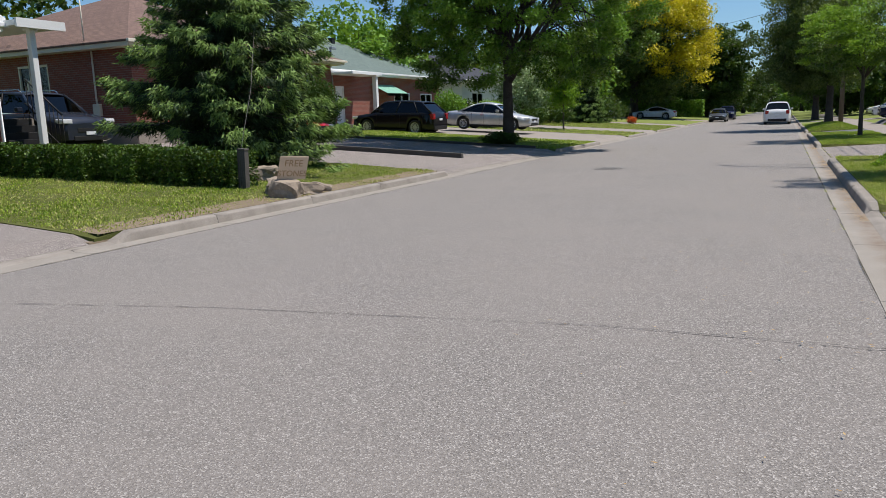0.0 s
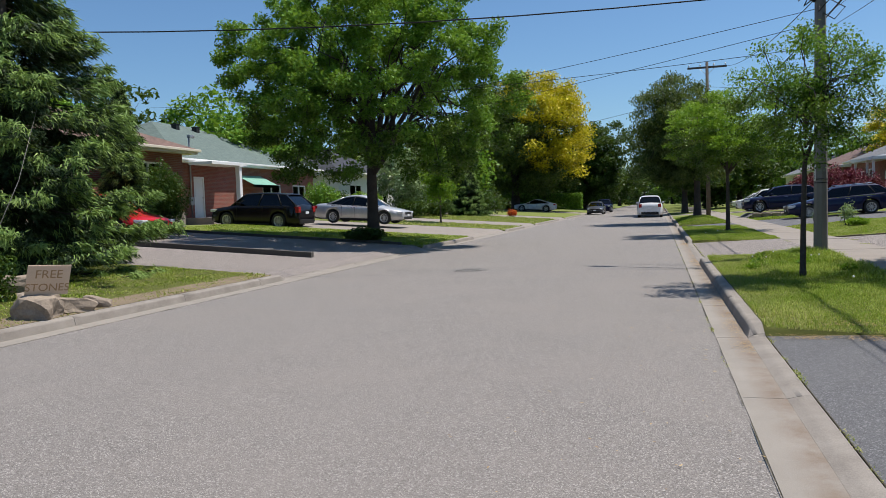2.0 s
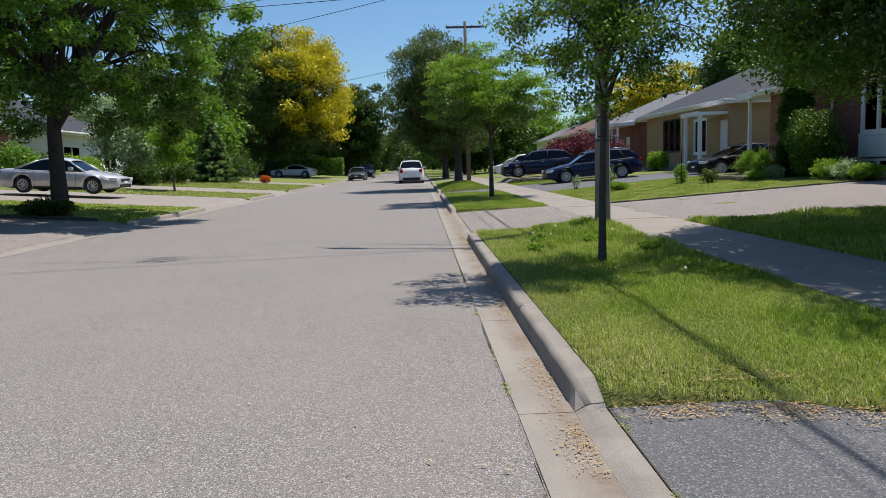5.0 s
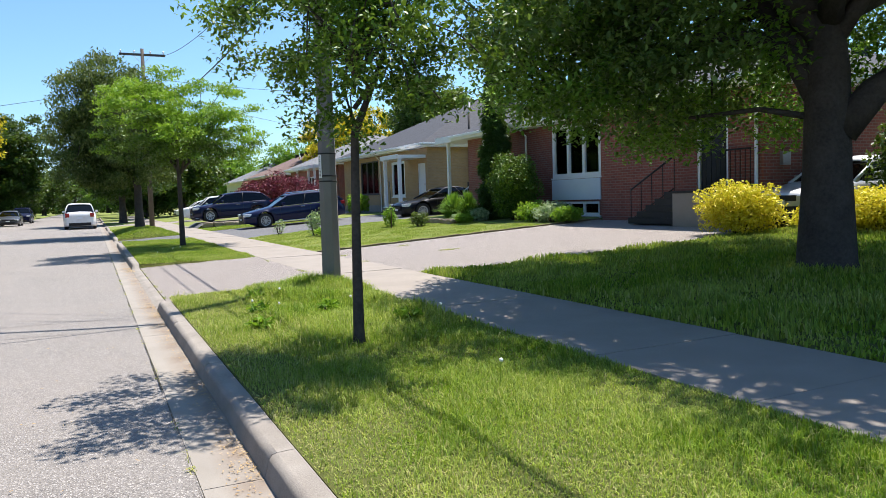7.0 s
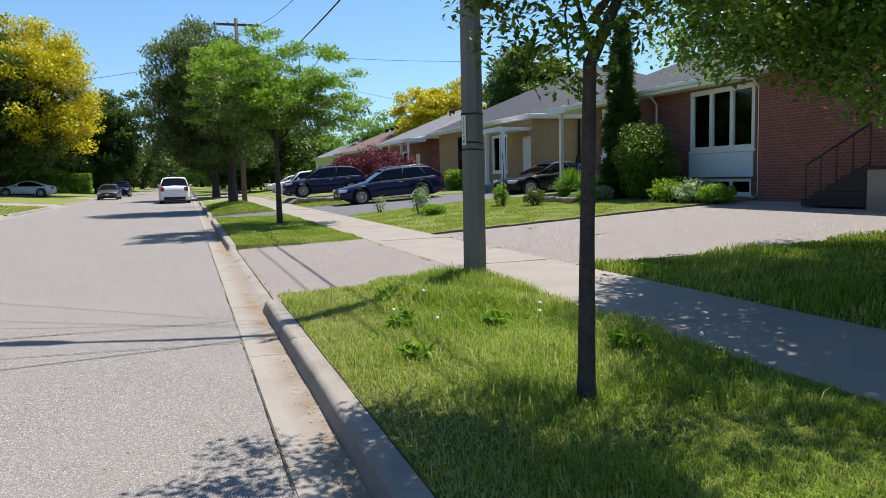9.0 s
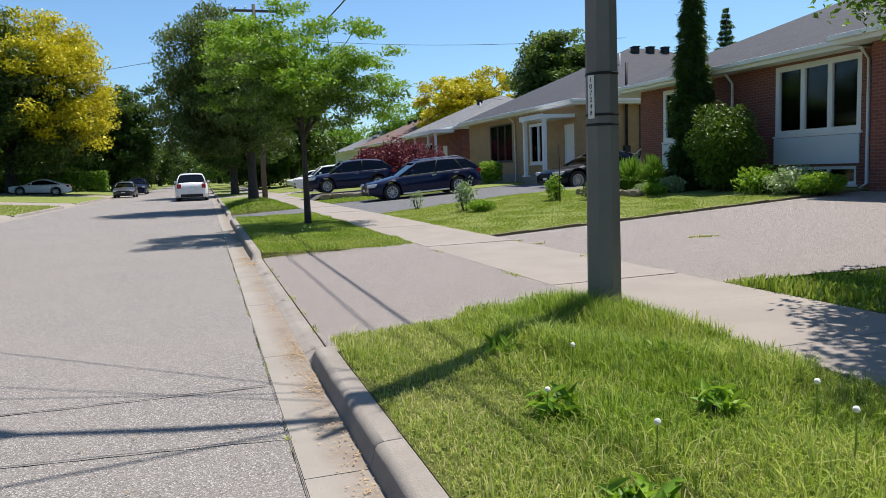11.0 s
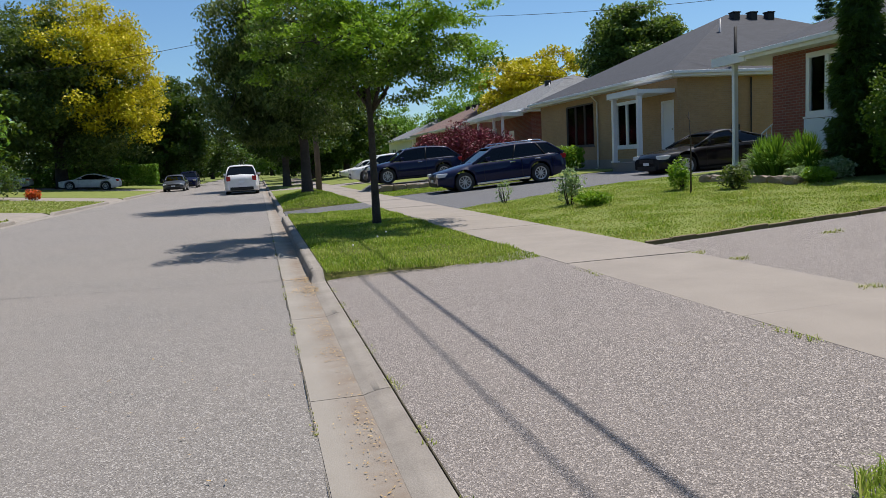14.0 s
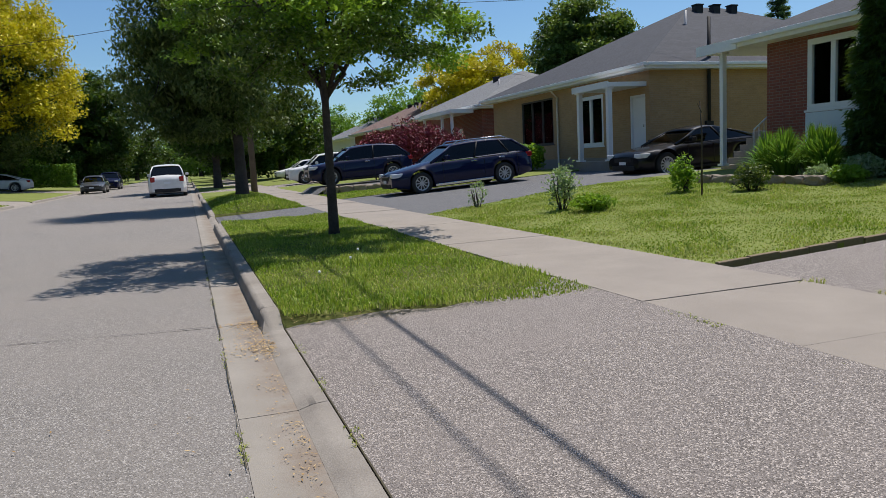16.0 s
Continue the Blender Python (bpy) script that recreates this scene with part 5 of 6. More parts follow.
house("brick bungalow behind the walker", -20.0, -15.0, 0.9, -1, 12.0, 10.0, 3.1, BRICK_RED, SHINGLE_BROWN, 0.45, windows=[("front", 2, 0.9, 2.4, 1.5, 2, {})], doors=[("front", 6, 0.4, 1.0, 2.1)])
house("far bungalow at the end of the street", 6.0, 215.0, 0.2, 1, 26.0, 9.0, 3.2, BRICK_RED, SHINGLE_GREY, 0.45, windows=[("left", 3, 1, 2, 1.4, 2, {})])

# ---- parked cars ----
NAVY = car_paint("navy_paint", (0.006, 0.010, 0.045), 0.0)
BLACK_PAINT = car_paint("black_car_paint", (0.006, 0.006, 0.008), 0.0)
SILVER = car_paint("silver_paint", (0.52, 0.53, 0.54), 0.6)
WHITE_CAR = car_paint("white_car_paint", (0.74, 0.74, 0.73), 0.0)
GREY_CAR = car_paint("grey_car_paint", (0.07, 0.075, 0.085), 0.5)
SLATE_CAR = car_paint("slate_car_paint", (0.022, 0.027, 0.042), 0.0)
RED_CAR = car_paint("red_car_paint", (0.50, 0.012, 0.02), 0.2)
car("wagon", "navy blue estate car with chrome roof rails on a driveway", pose(6.44 - 0.93, 43.25 + 0.8, 0.19, 0, -3.7, 0), NAVY, rails=True)
car("coupe", "black two-door coupe parked by the tan house", pose(12.17 - 0.5, 39.28 + 0.85, 0.43, 0, -2.0, 2), BLACK_PAINT, True, rim_spokes=12)
car("crossover", "dark navy sport utility vehicle on a raised driveway", pose(4.25, 52.2, 0.42, 0, -2.0, 0), NAVY)
car("large_suv", "white sport utility vehicle parked at the kerb", pose(-1.5, 64.5 + 5.0, 0.0, 0, 0, -90), WHITE_CAR, True)
car("sedan", "dark grey saloon car parked at the far kerb", pose(-7.45, 84.0, 0.0, 0, 0, 90), GREY_CAR)
car("suv", "dark blue vehicle parked behind another car", pose(-7.45, 97.0, 0.0, 0, 0, 90), NAVY)
car("coupe", "white coupe on a driveway by a hedge", pose(-16.6, 86.5, 0.58, 0, 2.5, 0), WHITE_CAR, True)
car("sedan", "white saloon car under the trees", pose(-24.0, 88.3, 0.85, 0, 0, 0), WHITE_CAR)
car("suv", "black compact sport utility vehicle on a driveway", pose(-20.86 - 0.5, 34.0, 0.79, 0, 2.5, -2), BLACK_PAINT, True)
car("sedan", "silver saloon car on a pale driveway", pose(-16.5 + 2.72 + 0.95, 37.2, 0.60, 0, -3.0, 180), SILVER)
car("suv", "dark slate compact sport utility vehicle beside the white house", pose(-20.3 + 1.2, 15.0, 0.86, 0, -1.5, 178), SLATE_CAR, rails=True)
car("sedan", "bright red saloon car nose-out on a driveway", pose(-16.3, 22.6, 0.66, 0, -3.5, 180), RED_CAR, True)
car("sedan", "white car on a far driveway", pose(6.0, 79.5, 0.3, 0, -2, 0), WHITE_CAR)
car("suv", "white vehicle on a far driveway", pose(5.2, 66.0, 0.25, 0, -2, 0), WHITE_CAR)
car("sedan", "silver car glimpsed behind the golden shrub", pose(11.95, 19.85, 0.62, 0, 0, 0), SILVER)

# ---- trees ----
# street trees: upper clumps take a lighter leaf colour that stands for sunlight
tree("young street tree with an open light green crown", (1.36, 15.3, 0.14), 0.043, 1.85, (1.42, 15.25, 2.98), (1.22, 1.2, 0.98), 100, 190, 0.056, LEAF_TREE, BARK_DARK, 3, 0.27, 9, 0.03, group="street trees", hollow=0.5, mingle=0.2, core=0, second=(LEAF_MAPLE, (0.1, 0.1, 1.0), 0.0, "light green upper leaves, sunlight put in the colour"))
tree("young street tree with a spreading bright green crown", (1.75, 33.2, 0.15), 0.075, 1.95, (1.85, 33.2, 3.8), (2.4, 2.3, 1.55), 170, 220, 0.09, LEAF_TREE, BARK_DARK, 5, 0.38, 9, mingle=0.15, group="street trees", hollow=0.4, flat=0.55, core=0, puff=0.42, second=(LEAF_LIGHT, (0.1, -0.1, 1.0), -0.12, "yellow-green upper leaves, sunlight put in the colour"))
tree("tall street tree with dark drooping olive leaves", (1.35, 48.3, 0.38), 0.2, 2.0, (0.6, 48.4, 5.15), (2.75, 2.9, 3.35), 270, 200, 0.16, LEAF_OLIVE, BARK_DARK, 7, 0.6, 10, group="street trees", hang=0.5, slim=0.4, flat=0.68, level=1.0, clear=(1.3, 2.1))
tree("tall street tree with dark leaves", (1.5, 74.0, 0.15), 0.26, 2.6, (1.6, 74.0, 5.8), (3.3, 3.6, 4.4), 170, 160, 0.28, LEAF_DARK, BARK_DARK, 8, 0.9, 9, group="street trees", flat=0.65)
# low far-side clumps take a brighter leaf, painting sun from behind
tree("large old shade tree with dark foliage over the lawn", (7.7, 15.5, 0.33), 0.305, 2.5, (7.8, 15.4, 4.9), (3.75, 5.2, 2.6), 1000, 190, 0.095, LEAF_SHADE, BARK_DARK, 11, 0.52, 12, hollow=0.45, flat=0.8, skirt=0.12, shear=0.42, clear=(2.1, 4.1), core=0.1, floor_=0.0, bough=((-1.7, 1.7, 2.85), (1.9, 2.3, 1.15), 75), second=(LEAF_MAPLE, (0.4, 0.25, -0.5), 0.02, "brighter low far-side leaves, sunlight put in the colour"),
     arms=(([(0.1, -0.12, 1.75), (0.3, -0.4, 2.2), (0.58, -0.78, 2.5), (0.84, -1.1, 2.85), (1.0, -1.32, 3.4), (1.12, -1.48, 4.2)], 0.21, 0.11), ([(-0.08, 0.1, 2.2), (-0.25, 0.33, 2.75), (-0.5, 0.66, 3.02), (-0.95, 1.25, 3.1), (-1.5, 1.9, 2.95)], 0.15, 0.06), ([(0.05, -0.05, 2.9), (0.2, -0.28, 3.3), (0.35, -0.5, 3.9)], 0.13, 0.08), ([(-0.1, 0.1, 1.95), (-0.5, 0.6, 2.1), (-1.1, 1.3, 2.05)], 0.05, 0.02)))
# upper clumps get the brighter leaf as painted sunlight
tree("broad round maple with a dense sunlit crown", (-10.8, 27.4, 0.28), 0.21, 2.3, (-10.7, 27.5, 5.75), (4.75, 4.4, 3.75), 560, 270, 0.13, LEAF_TREE, BARK_DARK, 13, 0.40, 20, hollow=0.26, flat=0.8, clear=(2.4, 3.4), puff=0.8, mingle=0.16, core=0, second=(LEAF_MAPLE, (0.15, -0.25, 1.0), -0.2, "bright green upper leaves, sunlight put in the colour"))
tree("large tree turning from dark green to golden yellow", (-17.0, 89.0, 0.7), 0.5, 3.4, (-15.5, 88.5, 9.0), (7.2, 7.2, 6.6), 460, 170, 0.30, LEAF_OLIVE, BARK_DARK, 17, 1.15, 12, hollow=0.36, mingle=0.2, second=(LEAF_YELLOW, (0.95, -0.1, 0.35), 0.3, "golden yellow leaves"))
tree("dark green tree at the end of the street", (-11.0, 112.0, 0.4), 0.4, 3.0, (-10.0, 112.0, 7.0), (6.0, 6.0, 6.2), 200, 130, 0.40, LEAF_DARK, BARK_DARK, 19, 1.0, 9)
tree("golden yellow tree behind the roofs", (21.5, 76.0, 0.6), 0.35, 2.6, (21.3, 76.0, 6.8), (4.2, 4.2, 3.1), 150, 140, 0.28, LEAF_YELLOW, BARK_DARK, 23, 0.7, 9)
tree("tall dark green tree behind the roofs", (25.3, 66.0, 0.6), 0.35, 3.0, (25.3, 66.0, 7.6), (3.4, 3.4, 3.6), 240, 150, 0.28, LEAF_SHADE, BARK_DARK, 30, 0.8, 9, hollow=0.4)
tree("airy tree behind the white house", (-26.0, 13.0, 0.9), 0.42, 3.4, (-25.6, 13.6, 8.0), (5.0, 5.0, 3.4), 120, 110, 0.15, LEAF_MAPLE, BARK_DARK, 31, 0.6, 10, hollow=0.6)
tree("slim young tree on the front lawn", (-13.4, 45.0, 0.45), 0.05, 1.6, (-13.4, 45.0, 3.1), (1.1, 1.1, 1.7), 70, 60, 0.16, LEAF_LIGHT, BARK, 37, 0.4, 6)
tree("pale green tree in front of a bungalow", (-19.0, 54.0, 0.9), 0.12, 1.8, (-19.0, 54.0, 4.0), (2.6, 2.6, 2.6), 150, 60, 0.22, LEAF_PALE, BARK, 41, 0.6, 7)
for i, (x, y, h, r, s) in enumerate(((-34, 34, 9.0, 5, 0), (-36, 44, 9.5, 5, 1), (-33, 55, 9, 5, 2), (-30, 66, 8.5, 5, 3), (-27, 76, 8, 5, 4), (-36, 24, 8.5, 5, 5), (-20, 68, 8, 4, 16), (-21.5, 74, 9, 5, 17), (-30, 48, 9, 5, 18), (-26, 100, 10, 6, 19), (-20, 120, 11, 7, 20), (-14, 130, 10, 7, 6), (4, 118, 9, 5.5, 7), (-4, 190, 10, 8, 8), (12, 150, 10, 7, 9), (-16, 165, 11, 8, 10), (24, 100, 9, 6, 11), (30, 84, 9, 5, 12), (34, 46, 9, 4, 13), (8, 92, 8, 4, 14), (19, 128, 9, 6, 15), (-44, 150, 9, 7, 21), (-32, 158, 10, 7, 22), (-8, 150, 8, 5, 23), (2, 160, 8, 5, 24), (22, 160, 10, 7, 25), (36, 150, 10, 7, 26), (5, 104, 8, 4, 27), (9, 135, 8, 5, 28), (-24, 140, 9, 6, 29), (30, 120, 9, 6, 30), (4.5, 88, 7, 3.2, 31), (46, 110, 9, 7, 32))):
    tree("distant leafy green tree beyond the gardens", (x, y, 0.5), 0.3, 2.6, (x, y, h * 0.58), (r, r, h * 0.45), 150, 60, 0.42, (LEAF_MAPLE, LEAF_DARK)[i % 2], BARK_DARK, 50 + s, 1.0, 6, group="distant trees")


def spruce(label, base, height, radius, seed, levels=26, mat=NEEDLE, low=0.25):
    """A conifer: whorls of drooping boughs hung with sprays of needles."""
    rng = np.random.default_rng(seed)
    ob = thing("spruce", pose(*base), label, "tree")
    bm = bmesh.new()
    tube(bm, [(0, 0, -0.1), (0, 0, 0.2), (0, 0, height * 0.6), (0, 0, height)], [0.24, 0.19, 0.1, 0.015], 10)
    part("trunk", bm, BARK_DARK, ob)
    bm = bmesh.new()
    sprays = []
    for i in range(levels):
        f = i / (levels - 1)
        z = low + (height - low) * f ** 0.95
        reach = radius * (1 - f) ** 0.8 * (0.45 + 0.55 * min(f * 6 + 0.6, 1)) + 0.12
        for j in range(max(5, int(13 - 7 * f))):
            a = rng.uniform(0, 6.283)
            ln = reach * rng.uniform(0.72, 1.12)
            out = np.array([math.cos(a), math.sin(a), 0])
            t = np.linspace(0, 1, 6)[:, None]
            p = out * ln * t + np.array([0, 0, 1]) * (z + (-0.34 * t + 0.22 * t ** 3) * ln * (1 - 0.4 * f))
            tube(bm, p, np.linspace(0.03 * (1 - f) + 0.008, 0.005, 6), 4, False)
            m = int(38 * ln) + 8
            s = rng.uniform(0.12, 1.03, m) ** 0.75
            c = np.stack([np.interp(s, t[:, 0], p[:, k]) for k in range(3)], 1)
            lat = np.array([-out[1], out[0], 0])
            width = (0.36 * ln * (1.08 - s) + 0.06)[:, None]
            c = c + lat * width * rng.uniform(-1, 1, (m, 1)) + np.array([0, 0, -1]) * np.abs(rng.normal(size=(m, 1))) * 0.09
            # tips, and sprays on top of the bough, take the lighter green as painted sunlight
            sprays.append((c, np.repeat(out[None], m, 0) + lat * rng.normal(size=(m, 1)) * 0.5, s + rng.normal(size=m) * 0.1 + 0.25 * (c[:, 2] - np.interp(s, t[:, 0], p[:, 2]) > -0.04) > 0.92))
    tagged(part("boughs", bm, BARK_DARK, ob), kind="stuff")
    c, d = np.concatenate([s[0] for s in sprays]), np.concatenate([s[1] for s in sprays])
    per = 9
    tip = np.repeat(np.concatenate([s[2] for s in sprays]), per)
    c, d = np.repeat(c, per, 0), np.repeat(d, per, 0)
    n = len(c)
    d = d + rng.normal(size=(n, 3)) * 0.55 + np.array([0, 0, -0.75])
    d /= np.linalg.norm(d, axis=1, keepdims=True)
    c = c + rng.normal(size=(n, 3)) * 0.045
    side = np.cross(d, unit(rng, n))
    side /= np.linalg.norm(side, axis=1, keepdims=True) + 1e-9
    ln = rng.uniform(0.09, 0.2, n)[:, None]
    v = np.stack([c - side * 0.016, c + side * 0.016, c + d * ln], 1).reshape(-1, 3)
    v = v.reshape(-1, 3, 3)
    for pick, m2, l2 in ((~tip, mat, ""), (tip, NEEDLE_TIP if mat is NEEDLE else mat, "light green tip growth, with sunlit upper sprays painted alike")):
        w = v[pick].reshape(-1, 3)
        nd = new("needles", quick_mesh("needles", w, np.arange(len(w)).reshape(-1, 3), m2))
        nd.parent = ob
        tagged(nd, l2, kind="stuff")
    return ob


spruce("large blue-green spruce with drooping boughs on the front lawn", (-13.1, 14.0, 0.42), 7.4, 3.1, 3)
spruce("narrow dark evergreen behind the driveway", (-18.6, 23.9, 0.85), 5.0, 0.9, 5, 22)
spruce("small bright evergreen in a front garden", (-15.6, 60.5, 0.6), 4.2, 1.7, 7, 16)
spruce("tall dark cypress against the brick wall", (12.2, 31.95, 0.58), 5.6, 0.58, 9, 34, LEAF_DARK, 0.05)
spruce("distant pine behind the roofs", (34, 58, 0.6), 11, 2.0, 11, 29)


# ---- shrubs and beds ----
shrub("round_bush", "large round clipped bush by the brick wall", (11.9, 30.25, 0.55), (0.9, 0.9, 1.15), 9000, 0.09, LEAF_TREE, 61)
shrub("cone_bush", "dense conical evergreen bush beside the driveway", (-18.5, 25.9, 0.82), (0.9, 0.9, 1.3), 9000, 0.08, CONE_GREEN, 62)
for i, (x, y, r, h, n) in enumerate(((10.75, 19.75, 0.85, 0.5, 6400), (11.5, 17.5, 0.85, 0.4, 5600), (11.0, 18.1, 0.5, 0.3, 3200))):
    shrub("golden_shrub", "bright yellow golden shrub at the lawn's edge", (x, y, gz(x)), (r, r, h), n, 0.07, LEAF_GOLD, 63 + i, group="golden shrubs", stems=8)
for i, (x, y, r, h) in enumerate(((12.0, 16.1, 0.95, 0.6), (11.5, 14.7, 0.95, 0.5), (12.2, 13.6, 1.2, 0.65), (11.6, 12.3, 1.2, 0.6))):
    shrub("variegated_shrub", "pale variegated shrub in the garden bed", (x, y, gz(x)), (r, r, h), 6000, 0.08, LEAF_PALE, 70 + i, group="variegated shrubs", stems=8)
shrub("dark_bush", "dark evergreen bush behind the shrubs", (13.7, 18.0, 0.6), (0.95, 0.95, 1.35), 7000, 0.1, LEAF_DARK, 75)
for i, (x, y, r, h) in enumerate(((11.6, 28.6, 0.6, 0.32), (11.7, 27.7, 0.6, 0.3), (11.6, 26.8, 0.5, 0.25), (11.3, 31.6, 0.35, 0.22), (10.5, 31.2, 0.28, 0.16), (10.6, 31.9, 0.26, 0.15))):
    shrub("bedding_plant", "low leafy plants in the bed under the wall", (x, y, gz(x)), (r, r, h), 1100, 0.1, LEAF_PALE if i % 2 else LEAF_LIGHT, 80 + i, "plant", "bedding plants", 0.4)
def lily(base, reach, height, n, seed):
    """A clump of long leaves that rise from one root and arch over."""
    rng = np.random.default_rng(seed)
    ob = thing("day_lily", pose(*base), "clump of long arching bright green leaves", "plant", "lily clumps")
    a, u = rng.uniform(0, 6.283, n), rng.uniform(0.15, 1.0, n)
    d = np.stack([np.cos(a), np.sin(a), 0 * a], 1)
    side = np.stack([-np.sin(a), np.cos(a), 0 * a], 1)
    root = d * (0.35 * reach * u * rng.uniform(0, 1, n))[:, None]
    rows = []
    for t, w in ((0.0, 0.7), (0.35, 1.0), (0.65, 0.9), (0.88, 0.55), (1.0, 0.08)):
        z = height * (1.25 - 0.5 * u) * (1.75 * t - (0.35 + 0.85 * u) * t * t)
        p = root + d * (reach * u * t ** 1.4)[:, None] + np.stack([0 * z, 0 * z, z], 1)
        rows += [p - side * 0.014 * w, p + side * 0.014 * w]
    v = np.stack(rows, 1).reshape(-1, 3)
    k = np.arange(n)[:, None] * 10
    f = np.concatenate([k + [2 * j, 2 * j + 1, 2 * j + 3, 2 * j + 2] for j in range(4)], 0)
    lv = new("leaves", quick_mesh("leaves", v, f, LEAF_MAPLE))
    lv.parent = ob
    return ob


for i, (x, y, r, h) in enumerate(((11.4, 34.1, 0.7, 0.68), (11.3, 33.5, 0.75, 0.72), (11.5, 32.9, 0.75, 0.74), (11.3, 32.4, 0.65, 0.7))):
    lily((x, y, gz(x)), r, h, 400, 88 + i)
shrub("rose_bush", "small leggy rose bush on the lawn", (5.95, 33.2, gz(5.95)), (0.32, 0.32, 0.45), 500, 0.07, LEAF_PALE, 92)
shrub("leafy_clump", "low bright green leafy clump beside the rose", (6.1, 32.4, gz(6.1)), (0.4, 0.35, 0.16), 500, 0.12, LEAF_LIGHT, 93, "plant", slim=0.3)
shrub("small_rose", "small twiggy plant at the driveway's edge", (5.4, 36.0, gz(5.4)), (0.25, 0.25, 0.28), 220, 0.06, LEAF_PALE, 94)
shrub("ornamental_shrub", "small russet and green shrub on the lawn", (9.3, 32.2, gz(9.3)), (0.36, 0.36, 0.25), 700, 0.07, LEAF_OLIVE, 95)
shrub("ornamental_shrub", "small round green shrub on the lawn", (8.7, 33.4, gz(8.7)), (0.3, 0.3, 0.35), 600, 0.07, LEAF_LIGHT, 96)
shrub("flowering_shrub", "green shrub with pale flowers at the bed", (12.8, 48.8, 0.6), (0.7, 0.7, 0.6), 1500, 0.14, LEAF_LIGHT, 97)
for i, (x, y, r) in enumerate(((8.7, 58.0, 1.15), (10.4, 58.6, 1.3), (11.9, 59.5, 1.2), (12.6, 57.2, 0.9))):
    shrub("purple_shrub", "dark purple-leaved garden shrub in flower", (x, y, gz(x)), (r, r, r * 1.15), 3400, 0.13, LEAF_PURPLE, 100 + i, group="purple shrubs")
shrub("flower_bed", "low red flowering bed by a far driveway", (7.0, 63.0, 0.35), (1.2, 0.8, 0.3), 900, 0.1, LEAF_PURPLE, 104, "plant")
shrub("bush", "low dark shrub at the foot of the maple", (-10.9, 26.8, 0.28), (0.8, 0.75, 0.26), 2600, 0.09, LEAF_DARK, 105)
for i, (x, y, r, h, m) in enumerate(((-20.5, 46.0, 1.2, 0.8, HEDGE), (-19.6, 49.5, 0.9, 0.75, LEAF_LIGHT), (-17.4, 51.5, 1.1, 0.6, LEAF_DARK), (-16.8, 55.5, 1.3, 0.7, LEAF_DARK), (-14.8, 63.0, 2.0, 1.1, LEAF_DARK), (-17.5, 42.6, 1.2, 0.8, LEAF_LIGHT), (-19.0, 58.0, 1.4, 0.9, LEAF_DARK), (-20.2, 43.0, 1.2, 1.1, LEAF_MAPLE))):
    shrub("garden_shrub", "leafy shrub in a front garden", (x, y, gz(x)), (r, r, h), 2600, 0.15, m, 110 + i, group="front garden shrubs")
shrub("red_flowers", "red flowering plant beside the shrub", (-12.6, 63.5, 0.4), (0.5, 0.5, 0.3), 500, 0.12, FLOWER_RED, 120, "plant")
shrub("tall_hedge", "tall clipped green hedge behind the white coupe", (-16.0, 92.0, 0.6), (6.5, 0.8, 0.95), 9000, 0.2, LEAF_MAPLE, 121, "hedge", square=True)

rngw = np.random.default_rng(9)
n = 26000
wx, wy = rngw.uniform(-150, 150, n), 235 + rngw.normal(size=n) * 4
wz = rngw.uniform(0, 1, n) ** 0.8 * (5.5 + 1.8 * np.sin(wx * 0.21) + 1.3 * np.sin(wx * 0.57 + 1.0))
tagged(new("far_woods", leaf_mesh("far_woods", np.stack([wx, wy, wz], 1), 1.5, LEAF_DARK, rngw)), "dark green belt of trees closing the far street", "woods", kind="stuff")

# the front hedge: clipped bushes in a row
for i in range(8):
    x = -10.72 - i * 0.95
    shrub("hedge_bush", "dense clipped green hedge along the lawn", (x, 10.75 - i * 0.27, gz(x) - 0.03), (0.56, 0.4, 0.34 + 0.02 * math.sin(i)), 3600, 0.055, HEDGE, 130 + i, "hedge", "hedge bushes", 0.6, 6, True)
for i, x in enumerate((-15.6, -17.6)):
    shrub("iris_clump", "clump of upright pale leaves before the hedge", (x, 8.75 + (x + 15.6) * 0.28, gz(x)), (0.3, 0.2, 0.3), 260, 0.3, LEAF_PALE, 140 + i, "plant", "iris clumps", 0.1)

# ---- post, sign, stones ----
bm = bmesh.new()
for i in range(4):
    box(bm, -0.075 + i * 0.038, -0.04 + i * 0.038, -0.075, 0.075, -0.2, 0.70)
box(bm, -0.085, 0.085, -0.085, 0.085, 0.70, 0.74, bevel=0.01)
single("wooden_post", bm, TIMBER, "weathered grooved wooden post at the hedge's end", "post", at=pose(-10.13, 10.63, gz(-10.13), 0, 2, 10))
bm = bmesh.new()
tube(bm, [(-10.13, 10.63, 1.0), (-10.9, 12.0, 2.1), (-11.9, 13.6, 3.8)], [0.005] * 3, 5)
single("guy_wire", bm, IRON, "thin grey wire from the post into the spruce", "wire")


def stone(label, at, size, seed, mat=ROCK, group="stones"):
    rng = random.Random(seed)
    bm = bmesh.new()
    bmesh.ops.create_icosphere(bm, subdivisions=3, radius=1)
    off = Vector((seed * 3.7, seed * 1.3, 0))
    for v in bm.verts:
        p = v.co.copy()
        c = Vector([max(-0.72, min(0.72, k)) for k in p]) * 1.25
        v.co = c * (1 + 0.28 * noise.noise(p * 1.4 + off) + 0.1 * noise.noise(p * 4 + off))
        v.co = Vector((v.co.x * size[0], v.co.y * size[1], v.co.z * size[2]))
    return single("stone", bm, mat, label, "stone", group, at=at)


